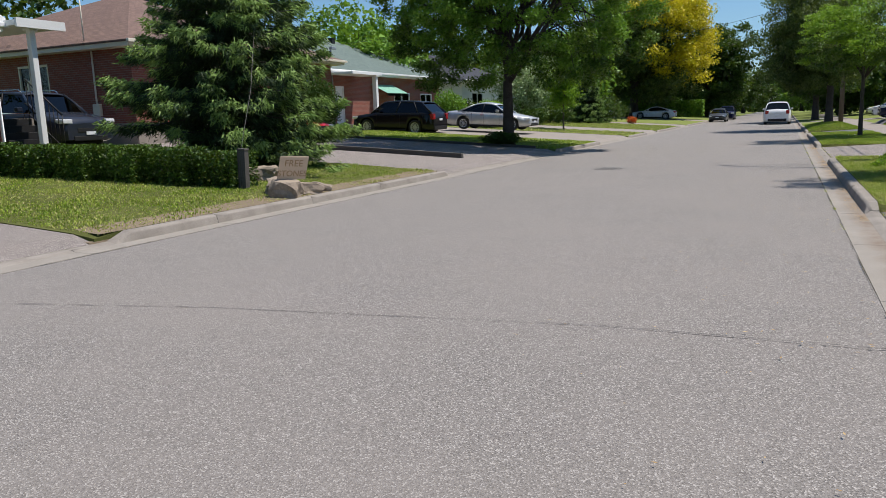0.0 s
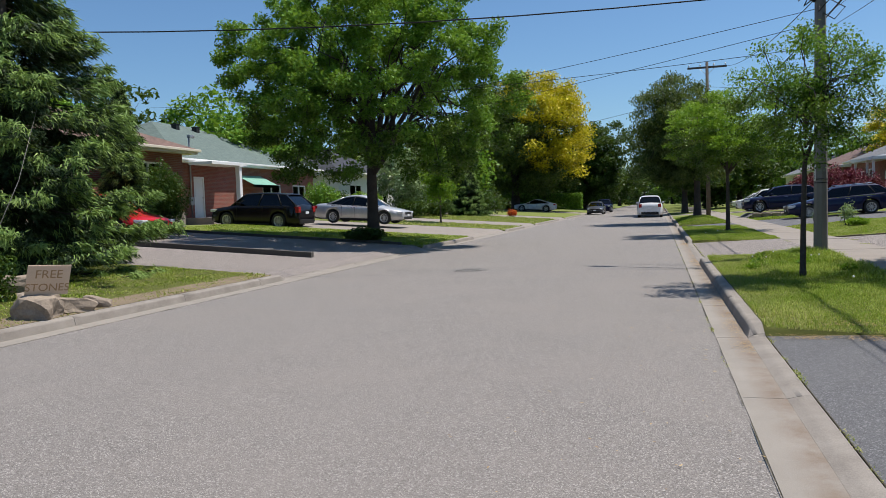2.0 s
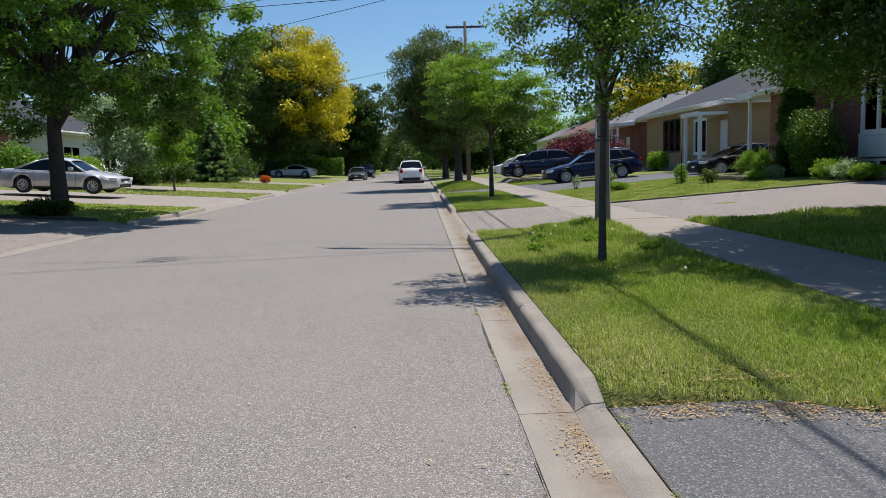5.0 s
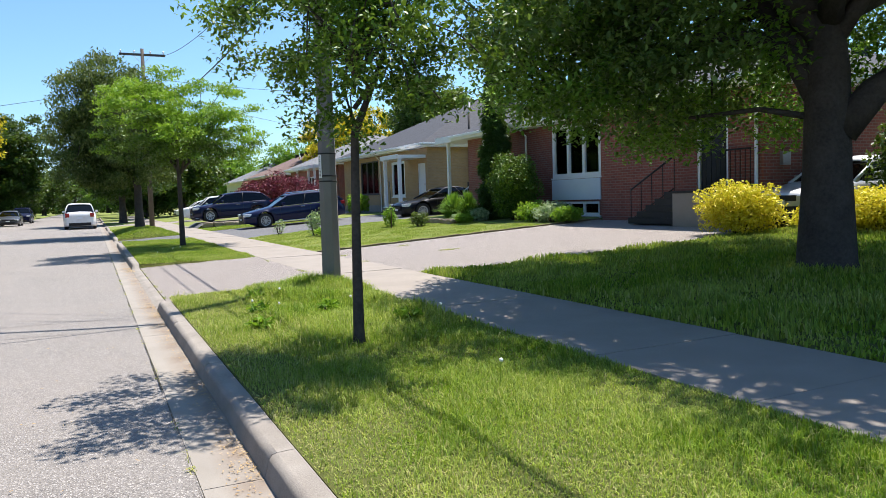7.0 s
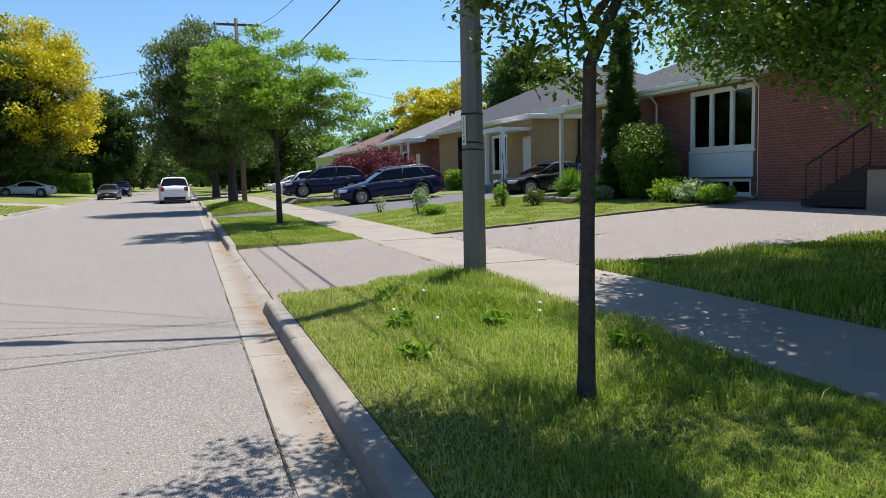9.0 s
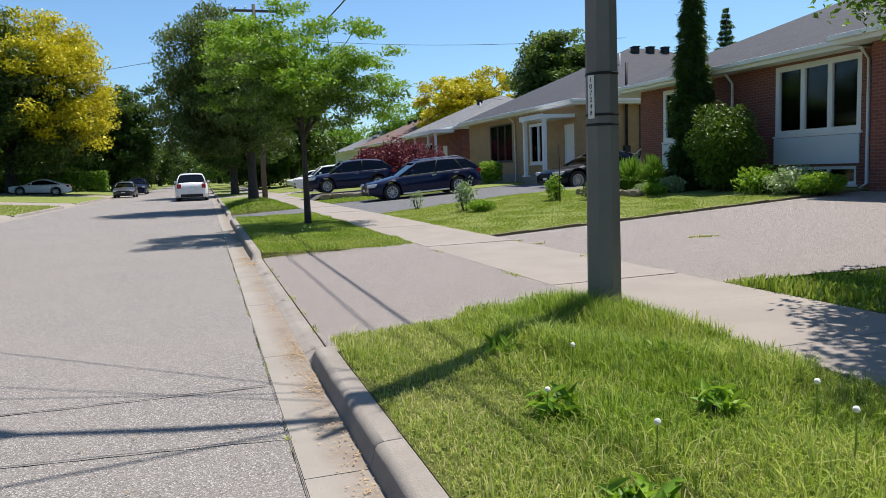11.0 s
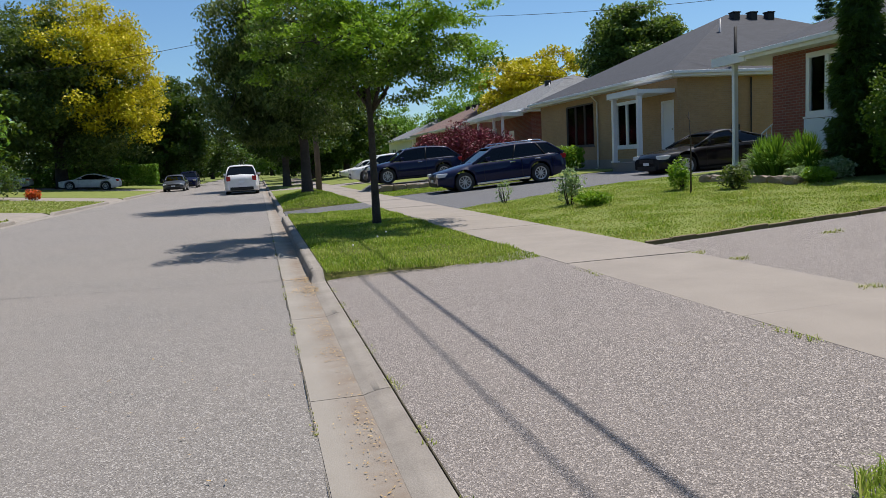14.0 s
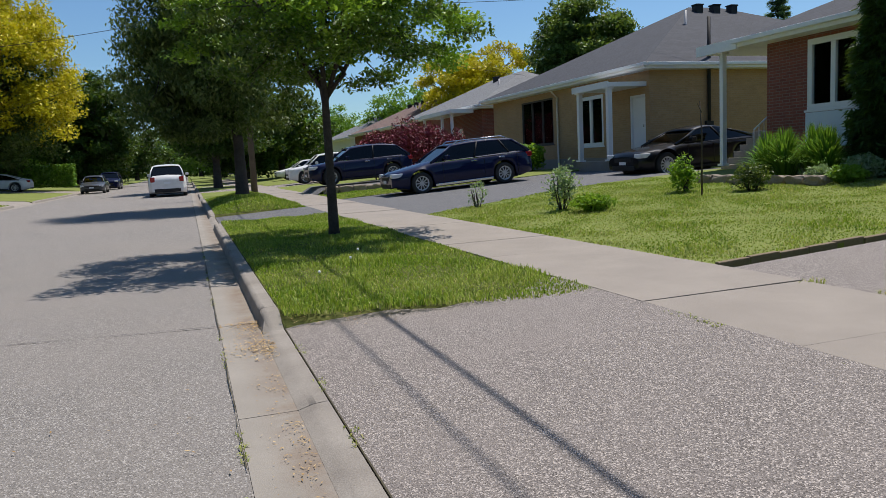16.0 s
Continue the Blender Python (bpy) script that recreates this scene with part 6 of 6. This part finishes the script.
stone("rough brown split boulder at the kerb", pose(-8.85, 10.15, 0.24, 6, 4, 20), (0.27, 0.24, 0.21), 1)
stone("flat brown boulder leaning on the kerb", pose(-8.85, 10.72, 0.21, -8, 10, 70), (0.34, 0.2, 0.13), 2)
stone("rounded brown boulder behind the sign", pose(-9.2, 10.55, 0.26, 10, 0, 30), (0.3, 0.26, 0.17), 3)
stone("small brown boulder at the kerb", pose(-8.85, 11.25, 0.19, 0, 14, 40), (0.22, 0.14, 0.1), 4)
stone("dark boulder under the spruce", pose(-10.8, 12.0, 0.4, 0, 0, 15), (0.4, 0.25, 0.16), 5)
sign = thing("cardboard_sign", pose(-8.82, 10.3, 0.44, 20, 4, 62), "hand-lettered cardboard sign leaning on boulders", "sign")
bm = bmesh.new()
box(bm, -0.27, 0.27, -0.006, 0.006, 0, 0.43, bevel=0.003)
part("board", bm, CARDBOARD, sign)
for text, z, s in (("FREE", 0.245, 0.17), ("STONES", 0.06, 0.155)):
    cu = bpy.data.curves.new("lettering", "FONT")
    cu.body, cu.size, cu.align_x, cu.extrude = text, s, "CENTER", 0.001
    cu.materials.append(INK)
    lt = new("lettering", cu)
    lt.parent, lt.matrix_basis = sign, pose(0, -0.0085, z, 90, 0, 0)
beam = bmesh.new()
box(beam, -17.0, -9.77, 20.2, 20.36, 0.0, 0.15, bevel=0.012)
for v in beam.verts:
    v.co.z += gz(v.co.x) - 0.02
single("timber_kerb", beam, TIMBER, "long dark timber beam dividing two driveways", "timber")
beam = bmesh.new()
box(beam, -19.0, -9.4, 26.36, 26.46, 0.0, 0.1, bevel=0.012)
for v in beam.verts:
    v.co.z += gz(v.co.x) - 0.02
single("lawn_edging", beam, TIMBER, "low timber edging between driveway and lawn", "edging", kind="structure")
rng0 = random.Random(4)
for i in range(26):
    x, y = 4.35 + rng0.random() * 1.1, 10.0 + rng0.random() * 1.3
    stone("pale garden stone at the bed's edge", pose(x, y, gz(x) + 0.03, 0, 0, rng0.random() * 180), (0.06 + 0.08 * rng0.random(), 0.05 + 0.05 * rng0.random(), 0.04), 20 + i, ROCK, "garden stones")
for i in range(7):
    stone("dry-laid wall stone edging the bed", pose(10.2 + 0.05 * (i % 2), 31.6 + i * 0.5, gz(10.2) + 0.08, 0, 0, 90 + 8 * (i % 3)), (0.24, 0.12, 0.1), 40 + i, ROCK, "bed wall stones")
for i in range(9):
    stone("stone of the low garden wall by the raised driveway", pose(4.7 + i * 0.55, 49.3, gz(5) + 0.12, 0, 0, 5 * (i % 3)), (0.3, 0.15, 0.16), 60 + i, ROCK, "garden wall stones")

# ---- poles and wires ----
pole = thing("utility_pole", pose(2.5, 19.9, 0.1), "tall tapered octagonal grey concrete utility pole with a tag", "pole")
bm = bmesh.new()
tube(bm, [(0, 0, -0.3), (0, 0, 3.0), (0, 0, 6.35)], [0.147, 0.128, 0.105], 8)
for f in bm.faces:
    f.smooth = False
part("shaft", bm, POLE_CONC, pole)
for z in (1.60, 1.68, 2.01):
    bm = bmesh.new()
    tube(bm, [(0, 0, z), (0, 0, z + 0.02)], [0.1405, 0.1405], 8)
    part("strap", bm, BLACK, pole)
bm = bmesh.new()
box(bm, -0.030, 0.030, -0.004, 0.004, 0, 0.345)
tag = part("number_tag", bm, WHITE, pole, "white number tag", pose(-0.1255, -0.052, 1.66, 0, 0, -67.5))
cu = bpy.data.curves.new("digits", "FONT")
cu.body, cu.size, cu.align_x, cu.extrude = "1\n0\n7\n2\n4\n8", 0.056, "CENTER", 0.0006
cu.materials.append(BLACK)
cu.space_line = 0.95
lt = new("lettering", cu)
lt.parent, lt.matrix_basis = tag, pose(0, -0.0055, 0.292, 90, 0, 0)
bm = bmesh.new()
tube(bm, [(0.05, 0, 5.62), (0.52, 0, 5.62)], [0.02, 0.02], 6)
part("bracket", bm, GREY_METAL, pole)
for dz in (0.0, 0.16):
    bm = bmesh.new()
    tube(bm, [(-0.08, 0.03, 5.95 + dz), (-0.9, 0.36, 6.4 + dz * 0.8), (-1.75, 0.7, 6.62 + dz * 0.4)], [0.03, 0.028, 0.026], 8)
    part("lamp_arm", bm, GREY_METAL, pole)
bm = bmesh.new()
tube(bm, [(-1.7, 0.68, 6.66), (-1.85, 0.74, 6.68), (-2.2, 0.88, 6.7), (-2.4, 0.96, 6.68)], [0.04, 0.1, 0.12, 0.04], 10)
part("lamp_head", bm, GREY_METAL, pole, "grey street lamp head over the road")
bm = bmesh.new()
tube(bm, [(0, 0, 6.3), (0, 0, 6.42)], [0.12, 0.06], 8)
part("cap", bm, GREY_METAL, pole)
bm = bmesh.new()
tube(bm, [(0.08, 0, 6.05), (0.4, 0, 6.1)], [0.02, 0.02], 6)
part("bracket", bm, GREY_METAL, pole)


def wooden_pole(at, h, arm):
    ob = thing("utility_pole", at, "dark wooden utility pole with a crossarm", "pole", "wooden poles")
    bm = bmesh.new()
    tube(bm, [(0, 0, -0.3), (0, 0, h)], [0.16, 0.10], 10)
    part("shaft", bm, WOOD_POLE, ob)
    bm = bmesh.new()
    box(bm, -arm, arm, -0.06, 0.06, h - 0.42, h - 0.29, bevel=0.01)
    part("crossarm", bm, WOOD_POLE, ob)
    for x in (-arm + 0.1, -arm * 0.35, arm * 0.35, arm - 0.1):
        bm = bmesh.new()
        tube(bm, [(x, 0, h - 0.3), (x, 0, h - 0.18), (x, 0, h - 0.1)], [0.02, 0.05, 0.03], 8)
        part("insulator", bm, PLATE, ob)
    bm = bmesh.new()
    tube(bm, [(-0.5, 0.07, h - 0.4), (0, 0.1, h - 0.9)], [0.012, 0.012], 5), tube(bm, [(0.5, 0.07, h - 0.4), (0, 0.1, h - 0.9)], [0.012, 0.012], 5)
    part("brace", bm, GREY_METAL, ob)


wooden_pole(pose(2.55, 57.8, 0.15), 10.75, 1.3)
wooden_pole(pose(2.6, 101, 0.15), 10.5, 1.2)


def wire(a, b, sag, r=0.011, label="thin black overhead wire between the poles"):
    bm = bmesh.new()
    a, b = Vector(a), Vector(b)
    pts = [a.lerp(b, t) - Vector((0, 0, sag * 4 * t * (1 - t))) for t in (i / 16 for i in range(17))]
    tube(bm, pts, [r] * 17, 5)
    single("overhead_wire", bm, BLACK, label, "wire", "overhead wires")


wire((2.9, 19.9, 6.12), (3.75, 57.8, 10.55), 0.5, 0.012, "black overhead wire between the crossarms")
wire((2.9, 19.9, 6.12), (4.9, -22, 8.2), 0.5, 0.012, "black overhead wire between the crossarms")
wire((3.05, 19.8, 5.7), (3.05, 57.7, 7.2), 0.5, 0.02, "thick black cable slung between the poles")
wire((3.05, 19.8, 5.7), (3.35, -22, 6.8), 0.4, 0.02, "thick black cable slung between the poles")
wire((2.4, 19.9, 5.84), (-30.95, 13.9, 7.75), 0.95, 0.016, "thick twisted black cable across the road")
wire((2.4, 19.9, 5.4), (-22.6, 34.8, 5.5), 0.3, 0.007)
wire((2.4, 19.9, 5.1), (-24.0, 44.0, 5.6), 0.3, 0.007)
wire((2.4, 19.9, 4.6), (-21.0, 28.7, 5.9), 0.3, 0.007)
wire((2.6, 19.8, 5.25), (2.7, -22, 6.6), 1.2, 0.005)
wire((2.65, 19.8, 4.95), (2.9, -22, 6.2), 1.2, 0.005)
for i in range(5):
    bm = bmesh.new()
    a, z = 2.2 + i * 0.75, 5.9 - i * 0.18
    tube(bm, [(0.1 * math.cos(a), 0.1 * math.sin(a), z), (0.42 * math.cos(a), 0.42 * math.sin(a), z - 0.2), (0.5 * math.cos(a + 0.5), 0.5 * math.sin(a + 0.5), z + 0.05), (0.1 * math.cos(a + 0.9), 0.1 * math.sin(a + 0.9), z + 0.35)], [0.012] * 4, 5)
    part("drip_loop", bm, BLACK, pole)
for z in (5.45, 5.75):
    bm = bmesh.new()
    tube(bm, [(-0.12, -0.06, z), (-0.3, -0.16, z + 0.1), (-0.36, -0.2, z + 0.3)], [0.03, 0.045, 0.03], 7)
    part("connector", bm, BLACK, pole)
wire((2.6, 57.8, 9.2), (16.8, 42.8, 6.7), 0.4, 0.010)
wire((2.6, 57.8, 8.6), (19.0, 62.0, 6.0), 0.4, 0.010)
wire((2.5, 57.8, 8.9), (-20.0, 55.0, 5.4), 0.6, 0.012)
wire((2.5, 57.8, 8.2), (-20.0, 90.0, 5.4), 0.6, 0.012)
bm = bmesh.new()
tube(bm, [(8.36, 32.4, gz(8.36) - 0.05), (8.37, 32.4, 1.5), (8.33, 32.4, 2.1)], [0.018, 0.014, 0.008], 6)
tube(bm, [(8.37, 32.4, 1.9), (8.2, 32.3, 2.05)], [0.01, 0.005], 5)
single("bare_sapling", bm, BARK_DARK, "thin bare staked sapling on the lawn", "sapling")

# ---- road marks: cracks, a painted shadow line, manhole, litter ----


def crack(pts, w, seed):
    rng = random.Random(seed)
    bm = bmesh.new()
    line = []
    for a, b in zip(pts, pts[1:]):
        n = max(2, int((Vector(b) - Vector(a)).length / 0.12))
        line += [Vector(a).lerp(Vector(b), i / n) for i in range(n)]
    line.append(Vector(pts[-1]))
    last = None
    for i, p in enumerate(line):
        q = Vector((p.x + rng.uniform(-0.4, 0.4) * w, p.y + rng.uniform(-0.4, 0.4) * w))
        d = (line[min(i + 1, len(line) - 1)] - line[max(i - 1, 0)]).normalized()
        s = Vector((-d.y, d.x)) * w * rng.uniform(0.4, 1.2) / 2
        z = 0.0135
        cur = [bm.verts.new((q.x + s.x, q.y + s.y, z)), bm.verts.new((q.x - s.x, q.y - s.y, z))]
        if last:
            bm.faces.new((*last, cur[1], cur[0]))
        last = cur
    return single("road_crack_and_shadow", bm, TAR, "thin dark line across the asphalt, for cracks and one painted shadow", "crack", "road cracks", "structure")


crack([(-8.1, 3.2), (-5.0, 3.9), (-2.0, 4.3), (-0.4, 4.3)], 0.008, 1)
# this dark strip paints the shadow cast from the pole's arm and cable
crack([(-0.35, 19.35), (-2.7, 19.4)], 0.02, 2)
crack([(-2.7, 18.6), (-5.5, 18.2), (-8.0, 18.6)], 0.018, 3)
crack([(-0.35, 18.3), (-2.7, 18.55)], 0.014, 4)
crack([(-0.34, 27.5), (-4.0, 28.0)], 0.014, 5)
bm = bmesh.new()
tube(bm, [(0, 0, -0.05), (0, 0, 0.004)], [0.42, 0.42], 28), tube(bm, [(0, 0, 0.003), (0, 0, 0.012)], [0.33, 0.33], 28)
for i in range(-3, 4):
    for j in range(-3, 4):
        if i * i + j * j < 9:
            box(bm, i * 0.085 - 0.03, i * 0.085 + 0.03, j * 0.085 - 0.03, j * 0.085 + 0.03, 0.011, 0.016)
single("manhole_cover", bm, IRON, "round iron manhole cover set in the road", "manhole", at=pose(-4.93, 18.35, 0.011))
rng1 = np.random.default_rng(77)


def litter(n, box_, z, label, size=0.035):
    x0, x1, y0, y1 = box_
    xs = x1 - np.abs(rng1.normal(size=n)) * (x1 - x0) * 0.45
    heap = rng1.uniform(y0, y1, max(int((y1 - y0) * 1.6), 1))
    ys = np.where(rng1.uniform(0, 1, n) < 0.6, heap[rng1.integers(0, len(heap), n)] + rng1.normal(size=n) * 0.13, rng1.uniform(y0, y1, n))
    c = np.stack([np.clip(xs, x0, x1), np.clip(ys, y0, y1), np.full(n, z) + rng1.uniform(0.004, 0.012, n)], 1)
    a = rng1.uniform(0, 6.28, n)
    d, s = np.stack([np.cos(a), np.sin(a), 0.1 * rng1.normal(size=n)], 1), np.stack([-np.sin(a), np.cos(a), 0.1 * rng1.normal(size=n)], 1)
    l = size * rng1.uniform(0.5, 1.3, (n, 1))
    v = np.stack([c - d * l, c + s * l * 0.3, c + d * l, c - s * l * 0.3], 1).reshape(-1, 3)
    tagged(new("leaf_litter", quick_mesh("leaf_litter", v, np.arange(4 * n).reshape(-1, 4), LITTER)), label, "litter", kind="stuff")


litter(2600, (-0.2, -0.01, 9.5, 22.0), 0.008, "tan fallen seeds and leaves in the gutter", 0.011)
litter(600, (-0.22, -0.01, 22.0, 28.0), 0.008, "tan fallen seeds and leaves in the gutter", 0.011)
litter(700, (-0.3, 0.12, 26.2, 27.5), 0.012, "dry brown leaves heaped at the kerb's end", 0.017)
litter(420, (0.25, 1.2, 10.4, 11.0), 0.15, "dry leaves on a bare patch of the verge", 0.011)
litter(350, (-2.5, -0.3, 2.0, 26.0), 0.014, "pale fallen seeds scattered on the road", 0.016)
litter(500, (0.25, 1.6, 26.6, 27.3), 0.07, "dry brown leaves at the verge's edge", 0.014)
for x0 in (0.2, 0.7, 1.2, 1.7, 2.2):
    litter(420, (x0, x0 + 0.5, 10.16 - 0.36 * x0, 10.42 - 0.36 * x0), 0.045 + x0 * 0.0545, "dry brown leaves at the verge's edge", 0.013)

# ---- grass ----
flat_g = lambda x, y: ground_z(x) + 0.0
patch = lambda x, y: 0.5 + 0.5 * np.sin(x * 1.9 + 2 * np.sin(y * 0.8)) * np.sin(y * 1.3 + 1.7 * np.sin(x * 1.1))
verge_dry = lambda x, y, rng: rng.uniform(0, 1, len(x)) < np.clip(1.15 - x * 0.55 + 0.3 * patch(x, y), 0.05, 1)
verge_green = lambda x, y, rng: rng.uniform(0, 1, len(x)) < np.clip(0.15 + x * 0.6, 0.2, 1) * np.where(y < 27, np.clip((y - 9.2 + 0.36 * x) * 0.3, 0.15, 1), 1)
blades("short bright green grass on the verge", 250000, (0.18, 2.68, 9.6, 20.4), 0.07, GRASS, 1, 0.75, 0.0030, ground=flat_g, keep=lambda x, y, rng: verge_green(x, y, rng) & (y > 10.5 - 0.36 * x) & (y < 19.95 + 0.25 * x))
blades("dry yellowed grass on the verge's edge", 85000, (0.18, 2.5, 9.6, 20.2), 0.055, DRY_GRASS, 2, 0.9, 0.0032, ground=flat_g, keep=lambda x, y, rng: (verge_dry(x, y, rng) | (y < 11.8 - 0.36 * x + 0.6 * patch(x, y))) & (y > 10.42 - 0.36 * x) & (y < 19.95 + 0.25 * x))
blades("long dry stalks among the verge grass", 5000, (0.2, 2.6, 14.5, 20.4), 0.13, DRY_GRASS, 32, 0.9, 0.003, flat_g, keep=lambda x, y, rng: y < 19.9 + 0.25 * x)
blades("tall green grass tufts round the pole", 26000, (1.2, 2.7, 16.5, 20.5), 0.2, GRASS, 3, 0.7, 0.0036, flat_g, keep=lambda x, y, rng: (np.hypot(x - 2.3, (y - 19.3) * 0.6) < 0.95 + 0.3 * patch(x, y)) & (np.hypot(x - 2.5, y - 19.9) > 0.15))
blades("tall lush grass beside the pole", 42000, (0.9, 2.68, 14.8, 20.4), 0.14, GRASS, 31, 0.8, 0.0034, flat_g, keep=lambda x, y, rng: (rng.uniform(0, 1, len(x)) < np.clip((x - 0.7) * 0.8, 0, 1) * (0.4 + 0.6 * patch(x, y))) & (y < 19.9 + 0.25 * x) & (np.hypot(x - 2.5, y - 19.9) > 0.15))
blades("short green grass on the verge", 70000, (0.18, 2.68, 26.5, 38.5), 0.07, GRASS, 4, 0.6, ground=flat_g, width=0.006, keep=lambda x, y, rng: y > 27.1 - 0.25 * x)
blades("dry yellowed grass on the verge's edge", 9000, (0.18, 2.6, 26.4, 30), 0.05, DRY_GRASS, 5, 0.6, ground=flat_g, keep=lambda x, y, rng: (y > 27.05 - 0.25 * x) & (rng.uniform(0, 1, len(x)) < 1.3 - (y - 26.6) * 0.45))
blades("tall shaded grass on the lawn", 90000, (4.2, 12.0, 10.5, 20.6), 0.12, GRASS, 6, 0.4, 0.01, flat_g, keep=lambda x, y, rng: y < 20.45 - 0.35 * np.sqrt(np.maximum(x - 4.2, 0)))
blades("mown sunlit lawn grass", 55000, (4.2, 11.0, 27.0, 38.0), 0.05, GRASS, 7, 0.5, 0.009, flat_g, keep=lambda x, y, rng: y < 35.9 + 0.45 * np.minimum(x - 4.2, 4.8))
blades("dry patches in the sunlit lawn", 48000, (4.2, 11.0, 27.0, 36.0), 0.045, DRY_GRASS, 8, 0.6, 0.009, flat_g)
blades("mown lawn grass before the hedge", 42000, (-17.0, -8.64, 6.0, 16.1), 0.055, GRASS, 9, 0.5, 0.01, flat_g, keep=lambda x, y, rng: rng.uniform(0, 1, len(x)) < np.clip((-8.9 - x) * 1.2 + 0.25 * patch(x, y), 0.06, 1))
blades("dry lawn grass before the hedge", 52000, (-17.0, -8.64, 6.0, 16.1), 0.045, DRY_GRASS, 10, 0.6, 0.01, flat_g)
blades("lawn grass round the maple", 18000, (-20.0, -8.64, 26.5, 33.1), 0.07, GRASS, 11, 0.5, 0.016, flat_g)
blades("verge grass in tree shade", 22000, (0.18, 2.66, 42.1, 53.3), 0.08, GRASS, 12, 0.5, 0.014, mound_z)
blades("lawn grass between driveways", 14000, (4.2, 10, 45.3, 49.5), 0.07, GRASS, 13, 0.5, 0.014, flat_g)
blades("far lawn grass", 20000, (-19, -8.64, 40.7, 61.7), 0.08, DRY_GRASS, 14, 0.5, 0.03, flat_g, keep=lambda x, y, rng: (y < 45.7) | (y > 50.8))
for x, y, rx, n in ((6.36, 23.57, 0.22, 500), (4.44, 20.54, 0.25, 600), (4.34, 25.12, 0.15, 160), (6.22, 23.66, 0.2, 300), (6.07, 25.82, 0.2, 260), (4.29, 25.16, 0.12, 120), (4.14, 23.21, 0.15, 160), (4.21, 25.76, 0.15, 140)):
    blades("dry weed tuft in a driveway crack", n, (x - rx, x + rx, y - 0.1, y + 0.1), 0.07, DRY_GRASS, int(x * 10), 0.9, 0.005, lambda x, y: ground_z(x) - 0.015, keep=lambda px, py, rng, x=x, y=y, rx=rx: np.hypot((px - x) / rx, (py - y) / 0.1) < rng.uniform(0.3, 1.0, len(px)))
blades("weeds along the kerb joint", 700, (0.15, 0.22, 20.0, 27.0), 0.035, DRY_GRASS, 16, 0.9, 0.004, lambda x, y: 0.04 + 0 * x, keep=lambda x, y, rng: np.sin(y * 7) > 0.55)
blades("weeds along the gutter crack", 1500, (-0.335, -0.3, 8.0, 34.0), 0.022, DRY_GRASS, 18, 1.2, 0.004, lambda x, y: 0.012 + 0 * x, keep=lambda x, y, rng: np.sin(y * 2.9) + np.sin(y * 7.7) > 0.5)
blades("weeds along the near kerb joint", 900, (0.165, 0.2, 2.0, 10.4), 0.03, DRY_GRASS, 19, 1.0, 0.004, lambda x, y: 0.036 + 0 * x, keep=lambda x, y, rng: np.sin(y * 3.1) + np.sin(y * 8.3) > 0.2)
blades("weeds along the pavement's edge", 1600, (2.6, 2.7, 19.9, 27.0), 0.04, DRY_GRASS, 17, 0.9, 0.005, lambda x, y: 0.155 + 0 * x, keep=lambda x, y, rng: np.sin(y * 4.3) > 0.3)

for i, (x, y) in enumerate(((0.95, 17.7), (1.15, 18.9), (2.0, 18.3), (0.75, 16.6), (1.7, 17.4), (2.2, 16.2))):
    shrub("weed", "broad-leaved weed rosette in the verge", (x, y, gz(x)), (0.13, 0.13, 0.06), 46, 0.13, LEAF_LIGHT, 300 + i, "weed", "verge weeds", 0.3, 1)
# dandelion clocks on the verge
for x, y, h in ((1.0, 28.4, 0.22), (1.25, 29.2, 0.2), (0.6, 27.9, 0.18), (1.0, 16.9, 0.2), (0.85, 17.6, 0.16), (1.7, 16.6, 0.24), (1.9, 17.0, 0.22), (1.3, 18.2, 0.2), (2.2, 15.4, 0.25), (1.6, 13.2, 0.2)):
    d = thing("dandelion", pose(x, y, gz(x)), "dandelion seed head on a thin stalk in the grass", "flower", "dandelions")
    bm = bmesh.new()
    tube(bm, [(0, 0, -0.02), (0.01, 0, h * 0.6), (0.02, 0.01, h)], [0.003] * 3, 5)
    part("stalk", bm, GRASS, d)
    bm = bmesh.new()
    bmesh.ops.create_icosphere(bm, subdivisions=3, radius=0.014)
    for v in bm.verts:
        v.co = v.co * (1 + 0.2 * noise.noise(v.co * 90)) + Vector((0.02, 0.01, h + 0.012))
    part("seed_head", bm, FLUFF, d)
